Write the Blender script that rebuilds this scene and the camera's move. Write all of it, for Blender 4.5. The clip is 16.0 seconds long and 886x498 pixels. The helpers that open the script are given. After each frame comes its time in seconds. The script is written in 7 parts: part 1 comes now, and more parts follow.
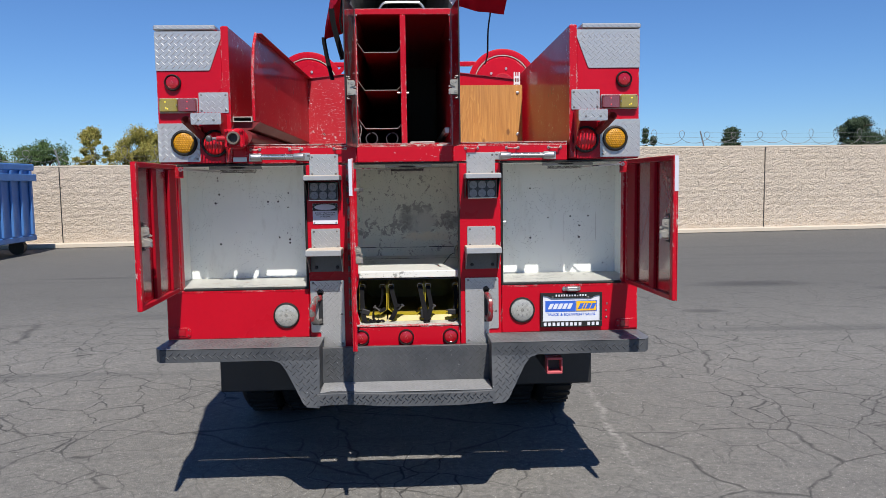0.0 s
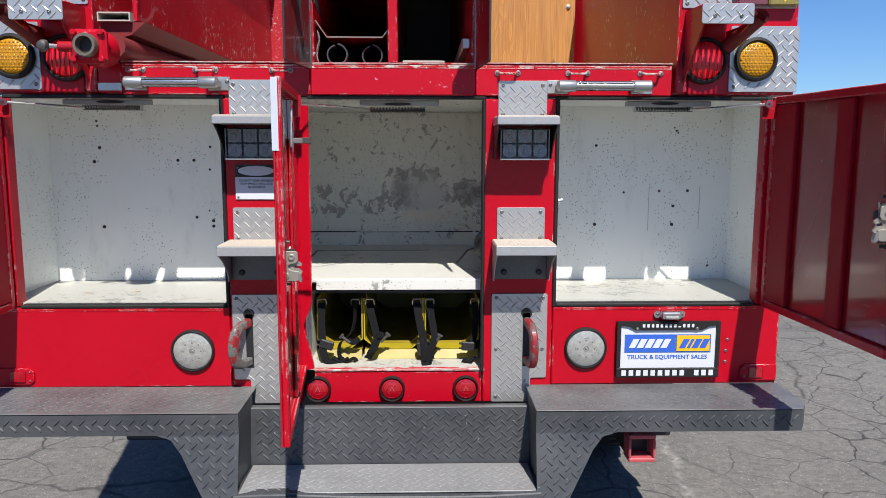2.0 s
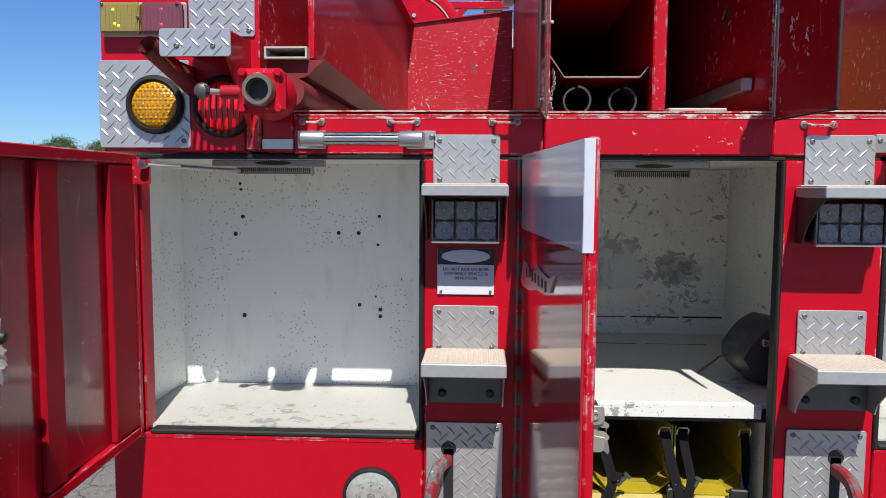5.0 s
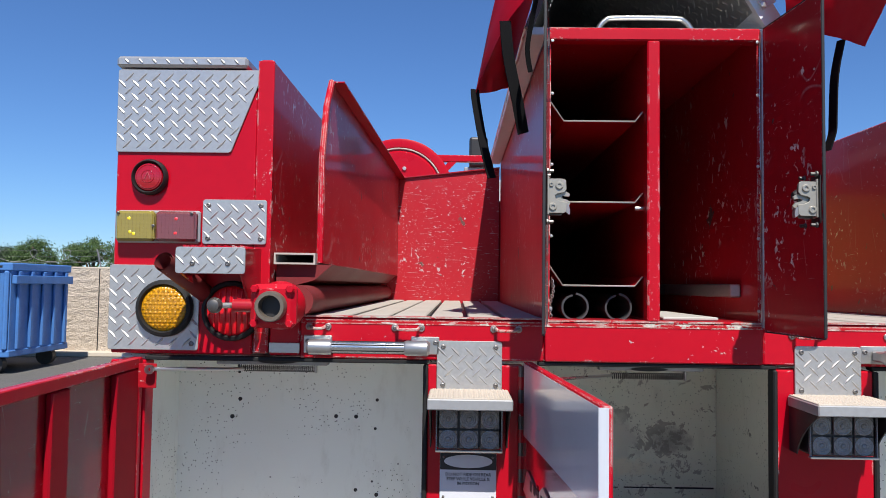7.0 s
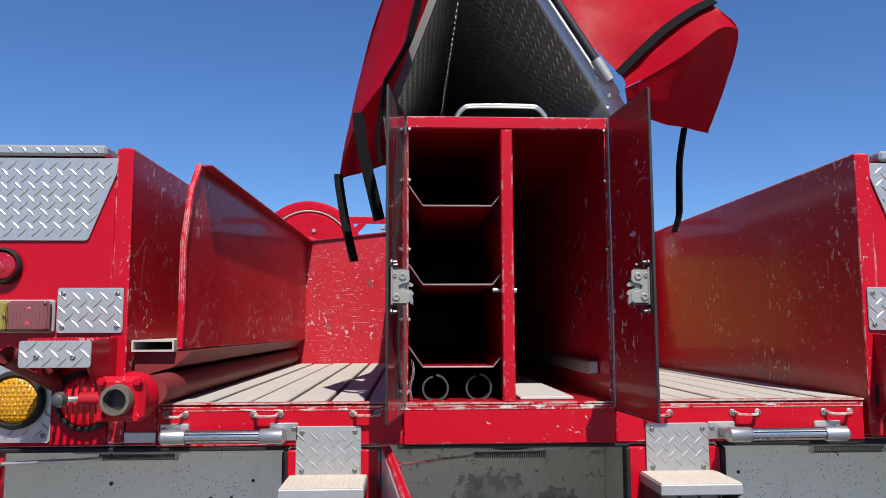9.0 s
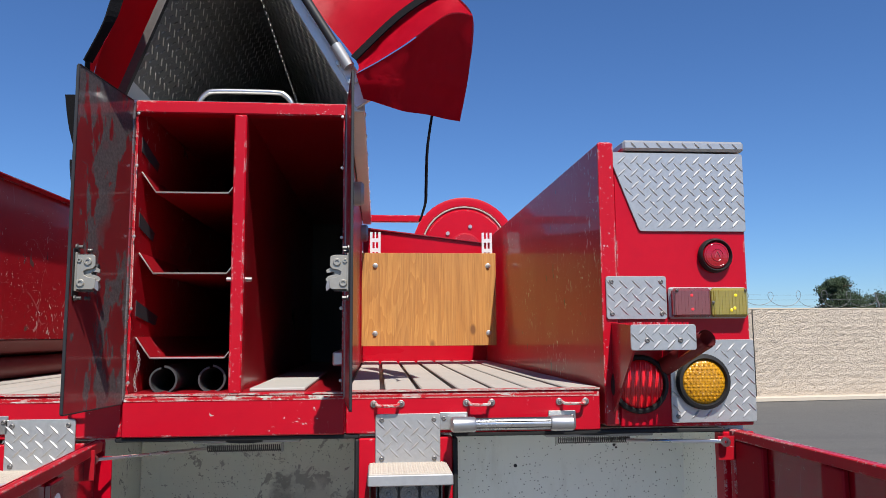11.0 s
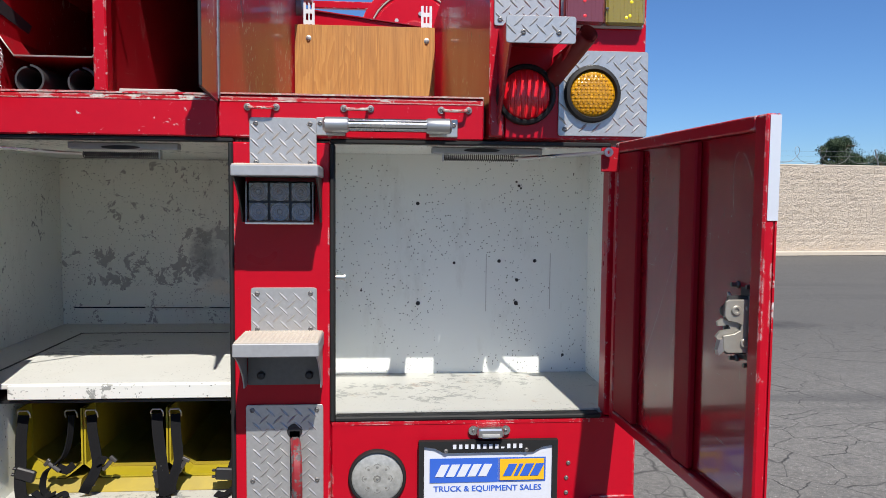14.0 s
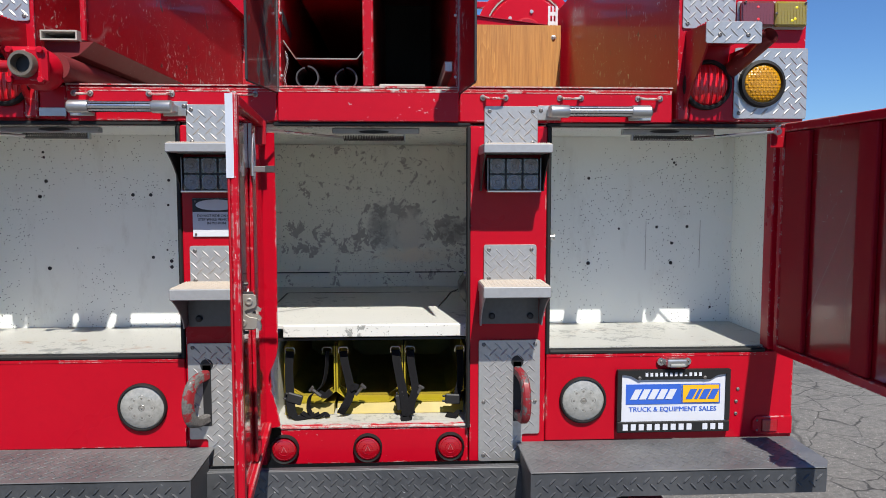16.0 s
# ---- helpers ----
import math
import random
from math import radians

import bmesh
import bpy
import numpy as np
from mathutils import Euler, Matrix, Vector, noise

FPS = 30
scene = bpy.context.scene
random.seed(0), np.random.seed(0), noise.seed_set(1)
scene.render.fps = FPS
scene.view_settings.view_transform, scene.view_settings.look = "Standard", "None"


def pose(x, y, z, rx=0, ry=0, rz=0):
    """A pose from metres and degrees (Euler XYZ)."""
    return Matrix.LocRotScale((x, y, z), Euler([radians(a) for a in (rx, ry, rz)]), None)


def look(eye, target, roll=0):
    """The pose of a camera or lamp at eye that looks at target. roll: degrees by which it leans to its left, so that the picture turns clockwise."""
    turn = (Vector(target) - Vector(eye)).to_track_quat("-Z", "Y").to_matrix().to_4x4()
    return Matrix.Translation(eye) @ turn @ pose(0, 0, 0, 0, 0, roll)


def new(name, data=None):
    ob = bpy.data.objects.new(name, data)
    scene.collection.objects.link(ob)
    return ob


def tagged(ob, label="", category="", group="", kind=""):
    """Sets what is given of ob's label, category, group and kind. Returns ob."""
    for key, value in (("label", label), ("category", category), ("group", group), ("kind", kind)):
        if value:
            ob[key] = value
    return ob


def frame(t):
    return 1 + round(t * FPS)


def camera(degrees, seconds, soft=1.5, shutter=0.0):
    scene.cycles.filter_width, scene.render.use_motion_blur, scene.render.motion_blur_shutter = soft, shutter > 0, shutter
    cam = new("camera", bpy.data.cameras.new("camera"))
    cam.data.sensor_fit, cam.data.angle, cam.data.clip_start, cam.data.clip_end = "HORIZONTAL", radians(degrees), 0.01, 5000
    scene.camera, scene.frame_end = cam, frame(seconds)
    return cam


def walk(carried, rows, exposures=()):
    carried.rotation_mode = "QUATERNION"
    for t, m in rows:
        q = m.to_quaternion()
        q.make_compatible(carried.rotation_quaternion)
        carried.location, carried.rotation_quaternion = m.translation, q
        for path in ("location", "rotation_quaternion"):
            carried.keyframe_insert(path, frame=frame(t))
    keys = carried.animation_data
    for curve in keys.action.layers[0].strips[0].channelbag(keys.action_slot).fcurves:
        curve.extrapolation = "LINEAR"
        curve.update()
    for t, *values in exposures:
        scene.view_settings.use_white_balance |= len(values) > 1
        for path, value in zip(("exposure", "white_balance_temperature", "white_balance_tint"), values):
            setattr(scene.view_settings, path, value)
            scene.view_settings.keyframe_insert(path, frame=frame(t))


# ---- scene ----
cam = camera(61.1, 16.0, soft=0.5)
PATH = [
    (0, (0.001, -0.002, 1.614), (0.089, 1.989, 1.439), -0.8),
    (0.5, (0.041, 0.452, 1.611), (0.118, 2.441, 1.411), -0.5),
    (1, (0.068, 0.872, 1.606), (0.147, 2.857, 1.377), -0.2),
    (1.5, (0.062, 1.238, 1.579), (0.132, 3.221, 1.329), 0.0),
    (2, (0.072, 1.549, 1.578), (0.124, 3.53, 1.304), 0.1),
    (2.5, (0.11, 1.829, 1.578), (0.133, 3.809, 1.301), 0.1),
    (3, (0.101, 1.978, 1.589), (0.087, 3.959, 1.314), 0.0),
    (3.5, (0.0, 2.048, 1.593), (-0.064, 4.03, 1.331), 0.0),
    (4, (-0.172, 2.098, 1.604), (-0.268, 4.081, 1.366), 0.1),
    (4.2, (-0.236, 2.114, 1.611), (-0.343, 4.097, 1.381), 0.1),
    (6.3, (-0.439, 2.167, 1.785), (-0.508, 4.166, 1.789), 0.8),
    (6.5, (-0.443, 2.151, 1.811), (-0.504, 4.15, 1.845), 0.8),
    (7, (-0.45, 2.113, 1.887), (-0.488, 4.11, 1.984), 0.8),
    (7.5, (-0.433, 2.101, 1.937), (-0.453, 4.095, 2.079), 0.6),
    (8, (-0.413, 2.083, 1.971), (-0.405, 4.076, 2.144), 0.3),
    (8.5, (-0.36, 2.07, 1.972), (-0.314, 4.06, 2.167), 0.1),
    (9, (-0.242, 2.074, 1.981), (-0.152, 4.062, 2.19), -0.2),
    (9.5, (-0.093, 2.077, 1.977), (0.035, 4.06, 2.202), -0.3),
    (10, (0.051, 2.074, 1.967), (0.222, 4.052, 2.205), -0.4),
    (10.2, (0.096, 2.078, 1.97), (0.282, 4.055, 2.211), -0.4),
    (12.3, (0.536, 2.077, 1.809), (0.662, 4.07, 1.919), 0.1),
    (12.5, (0.544, 2.068, 1.784), (0.666, 4.063, 1.864), 0.2),
    (13, (0.559, 2.08, 1.715), (0.686, 4.076, 1.716), 0.3),
    (13.5, (0.572, 2.105, 1.65), (0.713, 4.099, 1.577), 0.4),
    (14, (0.578, 2.115, 1.596), (0.741, 4.103, 1.458), 0.5),
    (14.5, (0.543, 2.112, 1.555), (0.716, 4.096, 1.371), 0.5),
    (15, (0.361, 2.065, 1.533), (0.53, 4.048, 1.336), 0.2),
    (15.5, (0.165, 1.969, 1.547), (0.31, 3.955, 1.357), 0.1),
    (16, (0.075, 1.764, 1.549), (0.18, 3.755, 1.385), 0.0),
]
walk(cam, [(t, look(eye, target, roll)) for t, eye, target, roll in PATH],
     exposures=[(0.0, 0.40), (1.0, 0.46), (2.0, 0.54), (2.8, 0.48), (3.6, 0.42), (6.4, 0.54), (9.0, 0.51), (10.2, 0.47), (13.0, 0.46), (16.0, 0.42)])

# ---------------------------------------------------------------- light
SUN_WAY = Vector((0.124, -0.70, 1.0)).normalized()
world = bpy.data.worlds.new("world")
scene.world = world
world.use_nodes = True
wn = world.node_tree.nodes
sky = wn.new("ShaderNodeTexSky")
sky.sky_type = 'NISHITA'
sky.sun_disc = False
sky.sun_elevation = math.asin(SUN_WAY.z)
sky.sun_rotation = math.atan2(SUN_WAY.x, SUN_WAY.y)
sky.altitude = 0.0
sky.air_density = 1.0
sky.dust_density = 0.0
sky.ozone_density = 7.0
wn["Background"].inputs["Strength"].default_value = 0.074
tint = wn.new("ShaderNodeMix")
tint.data_type, tint.blend_type = 'RGBA', 'MULTIPLY'
tint.inputs[0].default_value = 1.0
tint.inputs[7].default_value = (0.71, 0.91, 1.17, 1)
world.node_tree.links.new(sky.outputs["Color"], tint.inputs[6])
world.node_tree.links.new(tint.outputs[2], wn["Background"].inputs["Color"])

sun_data = bpy.data.lights.new("sun", 'SUN')
sun_data.energy = 5.0
sun_data.angle = radians(0.53)
sun_data.color = (1.0, 0.955, 0.89)
sun = new("sun", sun_data)
sun.matrix_world = look(SUN_WAY * 60, (0, 0, 0))

# ---------------------------------------------------------------- materials
def node_of(tree, kind, **values):
    n = tree.nodes.new(kind)
    for key, value in values.items():
        n.inputs[key.replace("_", " ")].default_value = value
    return n


def ramp_of(tree, source, stops):
    r = tree.nodes.new("ShaderNodeValToRGB")
    els = r.color_ramp.elements
    while len(els) < len(stops):
        els.new(0.5)
    for e, (p, c) in zip(els, stops):
        e.position = p
        e.color = (c, c, c, 1) if not isinstance(c, tuple) else (*c[:3], 1)
    tree.links.new(source, r.inputs["Fac"])
    return r.outputs["Color"]


def mix_of(tree, fac, a, b, mode='MIX'):
    m = tree.nodes.new("ShaderNodeMix")
    m.data_type, m.blend_type = 'RGBA', mode
    for value, socket in ((fac, m.inputs[0]), (a, m.inputs[6]), (b, m.inputs[7])):
        if isinstance(value, bpy.types.NodeSocket):
            tree.links.new(value, socket)
        elif isinstance(value, tuple):
            socket.default_value = (*value[:3], 1)
        else:
            socket.default_value = value
    return m.outputs[2]


def math_of(tree, op, a, b=0.0):
    m = tree.nodes.new("ShaderNodeMath")
    m.operation = op
    for value, socket in ((a, m.inputs[0]), (b, m.inputs[1])):
        if isinstance(value, bpy.types.NodeSocket):
            tree.links.new(value, socket)
        else:
            socket.default_value = value
    return m.outputs[0]


def coords(tree, scale=(1, 1, 1), rot=(0, 0, 0)):
    """World-sized coordinates, one metre to one unit."""
    g = tree.nodes.new("ShaderNodeNewGeometry")
    m = tree.nodes.new("ShaderNodeMapping")
    m.inputs["Scale"].default_value = scale
    m.inputs["Rotation"].default_value = rot
    tree.links.new(g.outputs["Position"], m.inputs["Vector"])
    return m.outputs["Vector"]


def noise_of(tree, vec, scale, detail=4.0, rough=0.55, dist=0.0):
    n = node_of(tree, "ShaderNodeTexNoise", Scale=scale, Detail=detail, Roughness=rough, Distortion=dist)
    tree.links.new(vec, n.inputs["Vector"])
    return n.outputs["Fac"]


def voronoi_of(tree, vec, scale, feature='F1', rand=1.0):
    n = node_of(tree, "ShaderNodeTexVoronoi", Scale=scale, Randomness=rand)
    n.feature = feature
    tree.links.new(vec, n.inputs["Vector"])
    return n.outputs["Distance"]


def blank(name):
    m = bpy.data.materials.new(name)
    m.use_nodes = True
    return m, m.node_tree, m.node_tree.nodes["Principled BSDF"]


def bump_to(tree, bsdf, height, strength=0.3, distance=0.002):
    b = node_of(tree, "ShaderNodeBump", Strength=strength, Distance=distance)
    tree.links.new(height, b.inputs["Height"])
    tree.links.new(b.outputs["Normal"], bsdf.inputs["Normal"])


def plain(name, base, rough=0.5, metal=0.0, grain=0.12, scale=60.0, bump=0.1, coat=0.0, spec=0.5, stain=0.15):
    """A surface with fine grain and broader stains."""
    m, t, p = blank(name)
    v = coords(t)
    fine = noise_of(t, v, scale, 5)
    wide = noise_of(t, v, 4.0, 4)
    dark = tuple(c * (1 - grain) for c in base)
    lite = tuple(min(1, c * (1 + grain)) for c in base)
    c = mix_of(t, fine, dark, lite)
    c = mix_of(t, ramp_of(t, wide, [(0.35, 0.0), (0.75, stain)]), c, tuple(x * 0.55 + 0.03 * min(1, max(base) * 4) for x in base))
    t.links.new(c, p.inputs["Base Color"])
    t.links.new(ramp_of(t, wide, [(0.2, max(0.02, rough - 0.07)), (0.8, min(1, rough + 0.1))]), p.inputs["Roughness"])
    p.inputs["Metallic"].default_value = metal
    p.inputs["Coat Weight"].default_value = coat
    p.inputs["Coat Roughness"].default_value = 0.12
    p.inputs["Specular IOR Level"].default_value = spec
    if bump:
        bump_to(t, p, fine, bump, 0.001)
    return m


RED = (0.425, 0.0012, 0.0125)


def edge_of(t, width=0.005):
    """1 where a panel's own edge is near, 0 on its flat."""
    b = t.nodes.new("ShaderNodeBevel")
    b.samples = 4
    b.inputs["Radius"].default_value = width
    g = t.nodes.new("ShaderNodeNewGeometry")
    d = t.nodes.new("ShaderNodeVectorMath")
    d.operation = 'DOT_PRODUCT'
    t.links.new(b.outputs["Normal"], d.inputs[0])
    t.links.new(g.outputs["Normal"], d.inputs[1])
    return math_of(t, 'SUBTRACT', 1.0, d.outputs["Value"])


def red_paint(name, wear=0.35, gloss=0.24, streaks=(1, 1, 1), base=RED, wear_col=(0.56, 0.50, 0.47), coat=0.10, chip=70, scratch=0.0, thick=0.0, wave=0.0, spec=0.2, dust=0.0, edges=0.0, coat_rough=0.1, hairs=True, nicks=0.0, film_col=(0.17, 0.085, 0.078)):
    """Fire-engine enamel with stone chips, faded spots, dust, hairlines and scratches down to the primer; edges: how far its corners are rubbed bare."""
    m, t, p = blank(name)
    v = coords(t)
    wide = noise_of(t, v, 2.3, 4)
    fine = noise_of(t, v, 45, 4)
    c = mix_of(t, wide, tuple(x * 0.84 for x in base), tuple(min(1, x * 1.1 + 0.002) for x in base))
    c = mix_of(t, ramp_of(t, fine, [(0.45, 0.0), (0.8, 0.25)]), c, (base[0] * 0.7, base[1] * 0.8, base[2]))
    film = None
    if dust:
        film = math_of(t, 'MULTIPLY', ramp_of(t, noise_of(t, coords(t, (1, 1, 0.6)), 3.1, 6, 0.68), [(0.3, 0.25), (0.72, 1.0)]),
                       ramp_of(t, noise_of(t, v, 70, 3, 0.6), [(0.25, 0.7), (0.75, 1.0)]))
        c = mix_of(t, math_of(t, 'MULTIPLY', film, dust), c, film_col)
    chips = noise_of(t, coords(t, streaks), chip, 6, 0.66, 0.25)
    where = noise_of(t, v, 5.5, 3)
    mask = math_of(t, 'MULTIPLY', ramp_of(t, chips, [(0.735 - 0.16 * wear, 0.0), (0.755 - 0.16 * wear, 1.0)]),
                   ramp_of(t, where, [(0.62 - 0.25 * wear, 0.0), (0.7 - 0.2 * wear, 1.0)]))
    if scratch:
        for rot, off in (((0.9, 0.5, 0.2), 0.0), ((1.2, -0.9, 0.5), 0.01), ((-0.7, 1.3, 1.0), 0.005)):
            line = noise_of(t, coords(t, (5.0, 5.0, 60.0), rot), 2.2, 4, 0.6, 0.9)
            thin = math_of(t, 'MULTIPLY', ramp_of(t, line, [(0.685 + off - thick, 0.0), (0.70 + off - thick, scratch)]), ramp_of(t, noise_of(t, v, 6, 4), [(0.47 - thick, 0.0), (0.6 - thick, 1.0)]))
            mask = math_of(t, 'MAXIMUM', mask, thin)
        # long curling hairlines
        for q, rot in ((2.6, (0.3, 0.2, 0.9)), (4.3, (1.1, 0.7, 0.1))) if hairs else ():
            n = noise_of(t, coords(t, (1, 1, 0.45), rot), q, 1.5, 0.45, 0.6)
            hair = ramp_of(t, math_of(t, 'ABSOLUTE', math_of(t, 'SUBTRACT', n, 0.47)), [(0.0008, scratch * 0.7), (0.0022, 0.0)])
            mask = math_of(t, 'MAXIMUM', mask, math_of(t, 'MULTIPLY', hair, ramp_of(t, noise_of(t, v, 7.5, 3), [(0.5, 0.0), (0.58, 0.8)])))
        dark = math_of(t, 'MULTIPLY', ramp_of(t, noise_of(t, v, 38, 5, 0.65), [(0.67, 0.0), (0.69, 0.8)]), scratch)
        c = mix_of(t, dark, c, (0.06, 0.035, 0.032))
    if nicks:
        # clustered white nicks, and rust-grey spots of lifted paint
        bunch = ramp_of(t, noise_of(t, v, 3.2, 3, 0.6), [(0.50, 0.0), (0.58, 1.0)])
        nick = ramp_of(t, noise_of(t, coords(t, (1.0, 1.0, 0.8), (0.25, 0.1, 0.0)), 46, 3, 0.6, 0.7), [(0.62, 0.0), (0.635, nicks)])
        mask = math_of(t, 'MAXIMUM', mask, math_of(t, 'MULTIPLY', nick, bunch))
        spot = ramp_of(t, noise_of(t, coords(t, (1, 1, 0.8)), 17, 4, 0.6, 0.4), [(0.675, 0.0), (0.69, 0.9 * nicks)])
        c = mix_of(t, spot, c, (0.085, 0.075, 0.065))
    if edges:
        rub = math_of(t, 'MULTIPLY', ramp_of(t, edge_of(t), [(0.015, 0.0), (0.08, 1.0)]), ramp_of(t, math_of(t, 'ADD', math_of(t, 'MULTIPLY', noise_of(t, v, 48, 6, 0.75), 0.6), math_of(t, 'MULTIPLY', noise_of(t, v, 5.0, 3), 0.4)), [(0.66 - 0.18 * edges, 0.0), (0.68 - 0.18 * edges, 1.0)]))
        mask = math_of(t, 'MAXIMUM', mask, rub)
    c = mix_of(t, mask, c, mix_of(t, ramp_of(t, noise_of(t, v, 160, 3), [(0.35, 0.0), (0.65, 1.0)]), tuple(x * 0.62 for x in wear_col), wear_col))
    t.links.new(c, p.inputs["Base Color"])
    r = math_of(t, 'ADD', ramp_of(t, wide, [(0.25, gloss), (0.8, gloss + 0.14)]), math_of(t, 'MULTIPLY', mask, 0.3))
    t.links.new(r, p.inputs["Roughness"])
    p.inputs["Coat Weight"].default_value = coat
    p.inputs["Coat Roughness"].default_value = coat_rough
    if film is not None:
        t.links.new(math_of(t, 'SUBTRACT', coat_rough + 0.10 * dust, math_of(t, 'MULTIPLY', film, -0.08)), p.inputs["Coat Roughness"])
    p.inputs["Specular IOR Level"].default_value = spec
    if wave:
        # hand-beaten sheet: slow dents under the fine grain
        dent = math_of(t, 'ADD', math_of(t, 'MULTIPLY', noise_of(t, v, 7, 3), wave), math_of(t, 'MULTIPLY', fine, 0.02))
        bump_to(t, p, dent, 0.5, 0.02)
    else:
        bump_to(t, p, mix_of(t, 0.5, fine, mask), 0.06, 0.001)
    return m


def white_liner(name, chips=0.0, specks=1.0, base=(0.63, 0.655, 0.60), grey=(0.20, 0.205, 0.19), worn=(), few=0.0, rust=0.0):
    """Off-white compartment paint with black pinholes, scuffs and bare patches."""
    m, t, p = blank(name)
    v = coords(t)
    wide = noise_of(t, v, 3.0, 4)
    c = mix_of(t, wide, tuple(x * 0.93 for x in base), tuple(min(1, x * 1.05) for x in base))
    dirt = noise_of(t, coords(t, (1, 1, 0.35)), 14, 6, 0.7)
    c = mix_of(t, ramp_of(t, dirt, [(0.55, 0.0), (0.82, 0.35)]), c, (0.42, 0.40, 0.33))
    if rust:
        c = mix_of(t, ramp_of(t, noise_of(t, v, 11, 6, 0.7), [(0.60, 0.0), (0.72, rust)]), c, (0.27, 0.15, 0.08))
    # pinholes
    dots = voronoi_of(t, v, 98)
    some = noise_of(t, v, 4.5, 4)
    pin = math_of(t, 'MULTIPLY', ramp_of(t, dots, [(0.135, 1.0), (0.18, 0.0)]), ramp_of(t, some, [(0.44 + few, 0.0), (0.5 + few, specks)]))
    holes = voronoi_of(t, v, 8.0)
    pin = math_of(t, 'MAXIMUM', pin, ramp_of(t, holes, [(0.028, specks), (0.038, 0.0)]))
    # scuffs: short level scratches
    scr = noise_of(t, coords(t, (5, 5, 60)), 2.6, 5, 0.7)
    pin = math_of(t, 'MAXIMUM', pin, ramp_of(t, scr, [(0.735, 0.0), (0.75, 0.6 * specks)]))
    c = mix_of(t, pin, c, (0.035, 0.035, 0.035))
    if chips:
        a = noise_of(t, v, 24 if worn else 34, 8, 0.7, 0.5)
        b = noise_of(t, v, 3.4, 3)
        where = ramp_of(t, b, [(0.52 - 0.1 * chips, 0.0), (0.6 - 0.1 * chips, 1.0)])
        if worn:
            # rubbed areas, each an oval on the back sheet
            g = t.nodes.new("ShaderNodeNewGeometry")
            xyz = t.nodes.new("ShaderNodeSeparateXYZ")
            t.links.new(g.outputs["Position"], xyz.inputs[0])
            where = math_of(t, 'MULTIPLY', where, 0.12)
            for x, z, rx, rz in worn:
                u = math_of(t, 'DIVIDE', math_of(t, 'SUBTRACT', xyz.outputs[0], x), rx)
                w = math_of(t, 'DIVIDE', math_of(t, 'SUBTRACT', xyz.outputs[2], z), rz)
                d = math_of(t, 'ADD', math_of(t, 'MULTIPLY', u, u), math_of(t, 'MULTIPLY', w, w))
                where = math_of(t, 'MAXIMUM', where, ramp_of(t, d, [(0.25, 0.98), (1.0, 0.0)]))
        edge = 0.60 if worn else 0.672 - 0.08 * chips
        bare = ramp_of(t, math_of(t, 'ADD', a, math_of(t, 'MULTIPLY', where, 0.11)), [(edge, 0.0), (edge + 0.014, 1.0)])
        c = mix_of(t, bare, c, mix_of(t, noise_of(t, v, 60, 4), grey, tuple(x * 1.6 for x in grey)))
        if worn:
            # a burnished smear over bare metal, and a tan scuff below it
            for x, z, rx, rz, tone, most in ((0.06, 1.385, 0.13, 0.12, (0.44, 0.435, 0.41), 0.6), (-0.02, 1.40, 0.05, 0.10, (0.26, 0.25, 0.235), 0.6), (0.10, 1.37, 0.06, 0.10, (0.74, 0.71, 0.64), 0.85), (0.11, 1.285, 0.17, 0.035, (0.88, 0.80, 0.66), 0.95), (0.27, 1.38, 0.09, 0.05, (0.24, 0.23, 0.215), 0.7)):
                u = math_of(t, 'DIVIDE', math_of(t, 'SUBTRACT', xyz.outputs[0], x), rx)
                w = math_of(t, 'DIVIDE', math_of(t, 'SUBTRACT', xyz.outputs[2], z), rz)
                d = math_of(t, 'ADD', math_of(t, 'MULTIPLY', u, u), math_of(t, 'MULTIPLY', w, w))
                d = math_of(t, 'ADD', d, math_of(t, 'MULTIPLY', math_of(t, 'SUBTRACT', noise_of(t, v, 22, 6, 0.7), 0.5), 2.6))
                c = mix_of(t, ramp_of(t, d, [(0.1, most), (1.0, 0.0)]), c, tone)
    t.links.new(c, p.inputs["Base Color"])
    p.inputs["Roughness"].default_value = 0.42
    bump_to(t, p, noise_of(t, v, 120, 4), 0.08, 0.0008)
    return m


def plywood_mat(name):
    m, t, p = blank(name)
    v = coords(t, (1, 1, 0.2))
    warp = noise_of(t, coords(t, (1, 1, 0.13)), 7.0, 3, 0.5, 1.0)
    rings = ramp_of(t, math_of(t, 'FRACT', math_of(t, 'MULTIPLY', warp, 11.0)), [(0.0, 0.25), (0.75, 0.75), (0.92, 0.95), (1.0, 0.3)])
    c = mix_of(t, rings, (0.37, 0.15, 0.032), (0.52, 0.25, 0.062))
    c = mix_of(t, ramp_of(t, noise_of(t, coords(t, (1, 1, 0.2)), 12, 4, 0.6), [(0.4, 0.0), (0.75, 0.55)]), c, (0.34, 0.16, 0.05))
    fib = noise_of(t, coords(t, (1, 1, 0.03)), 190, 5, 0.7)
    c = mix_of(t, ramp_of(t, fib, [(0.46, 0.0), (0.72, 0.75)]), c, (0.22, 0.09, 0.024))
    knot = voronoi_of(t, coords(t, (1, 1, 0.55)), 7.5)
    c = mix_of(t, ramp_of(t, knot, [(0.07, 0.85), (0.12, 0.0)]), c, (0.14, 0.055, 0.016))
    t.links.new(c, p.inputs["Base Color"])
    p.inputs["Roughness"].default_value = 0.55
    bump_to(t, p, fib, 0.25, 0.001)
    return m


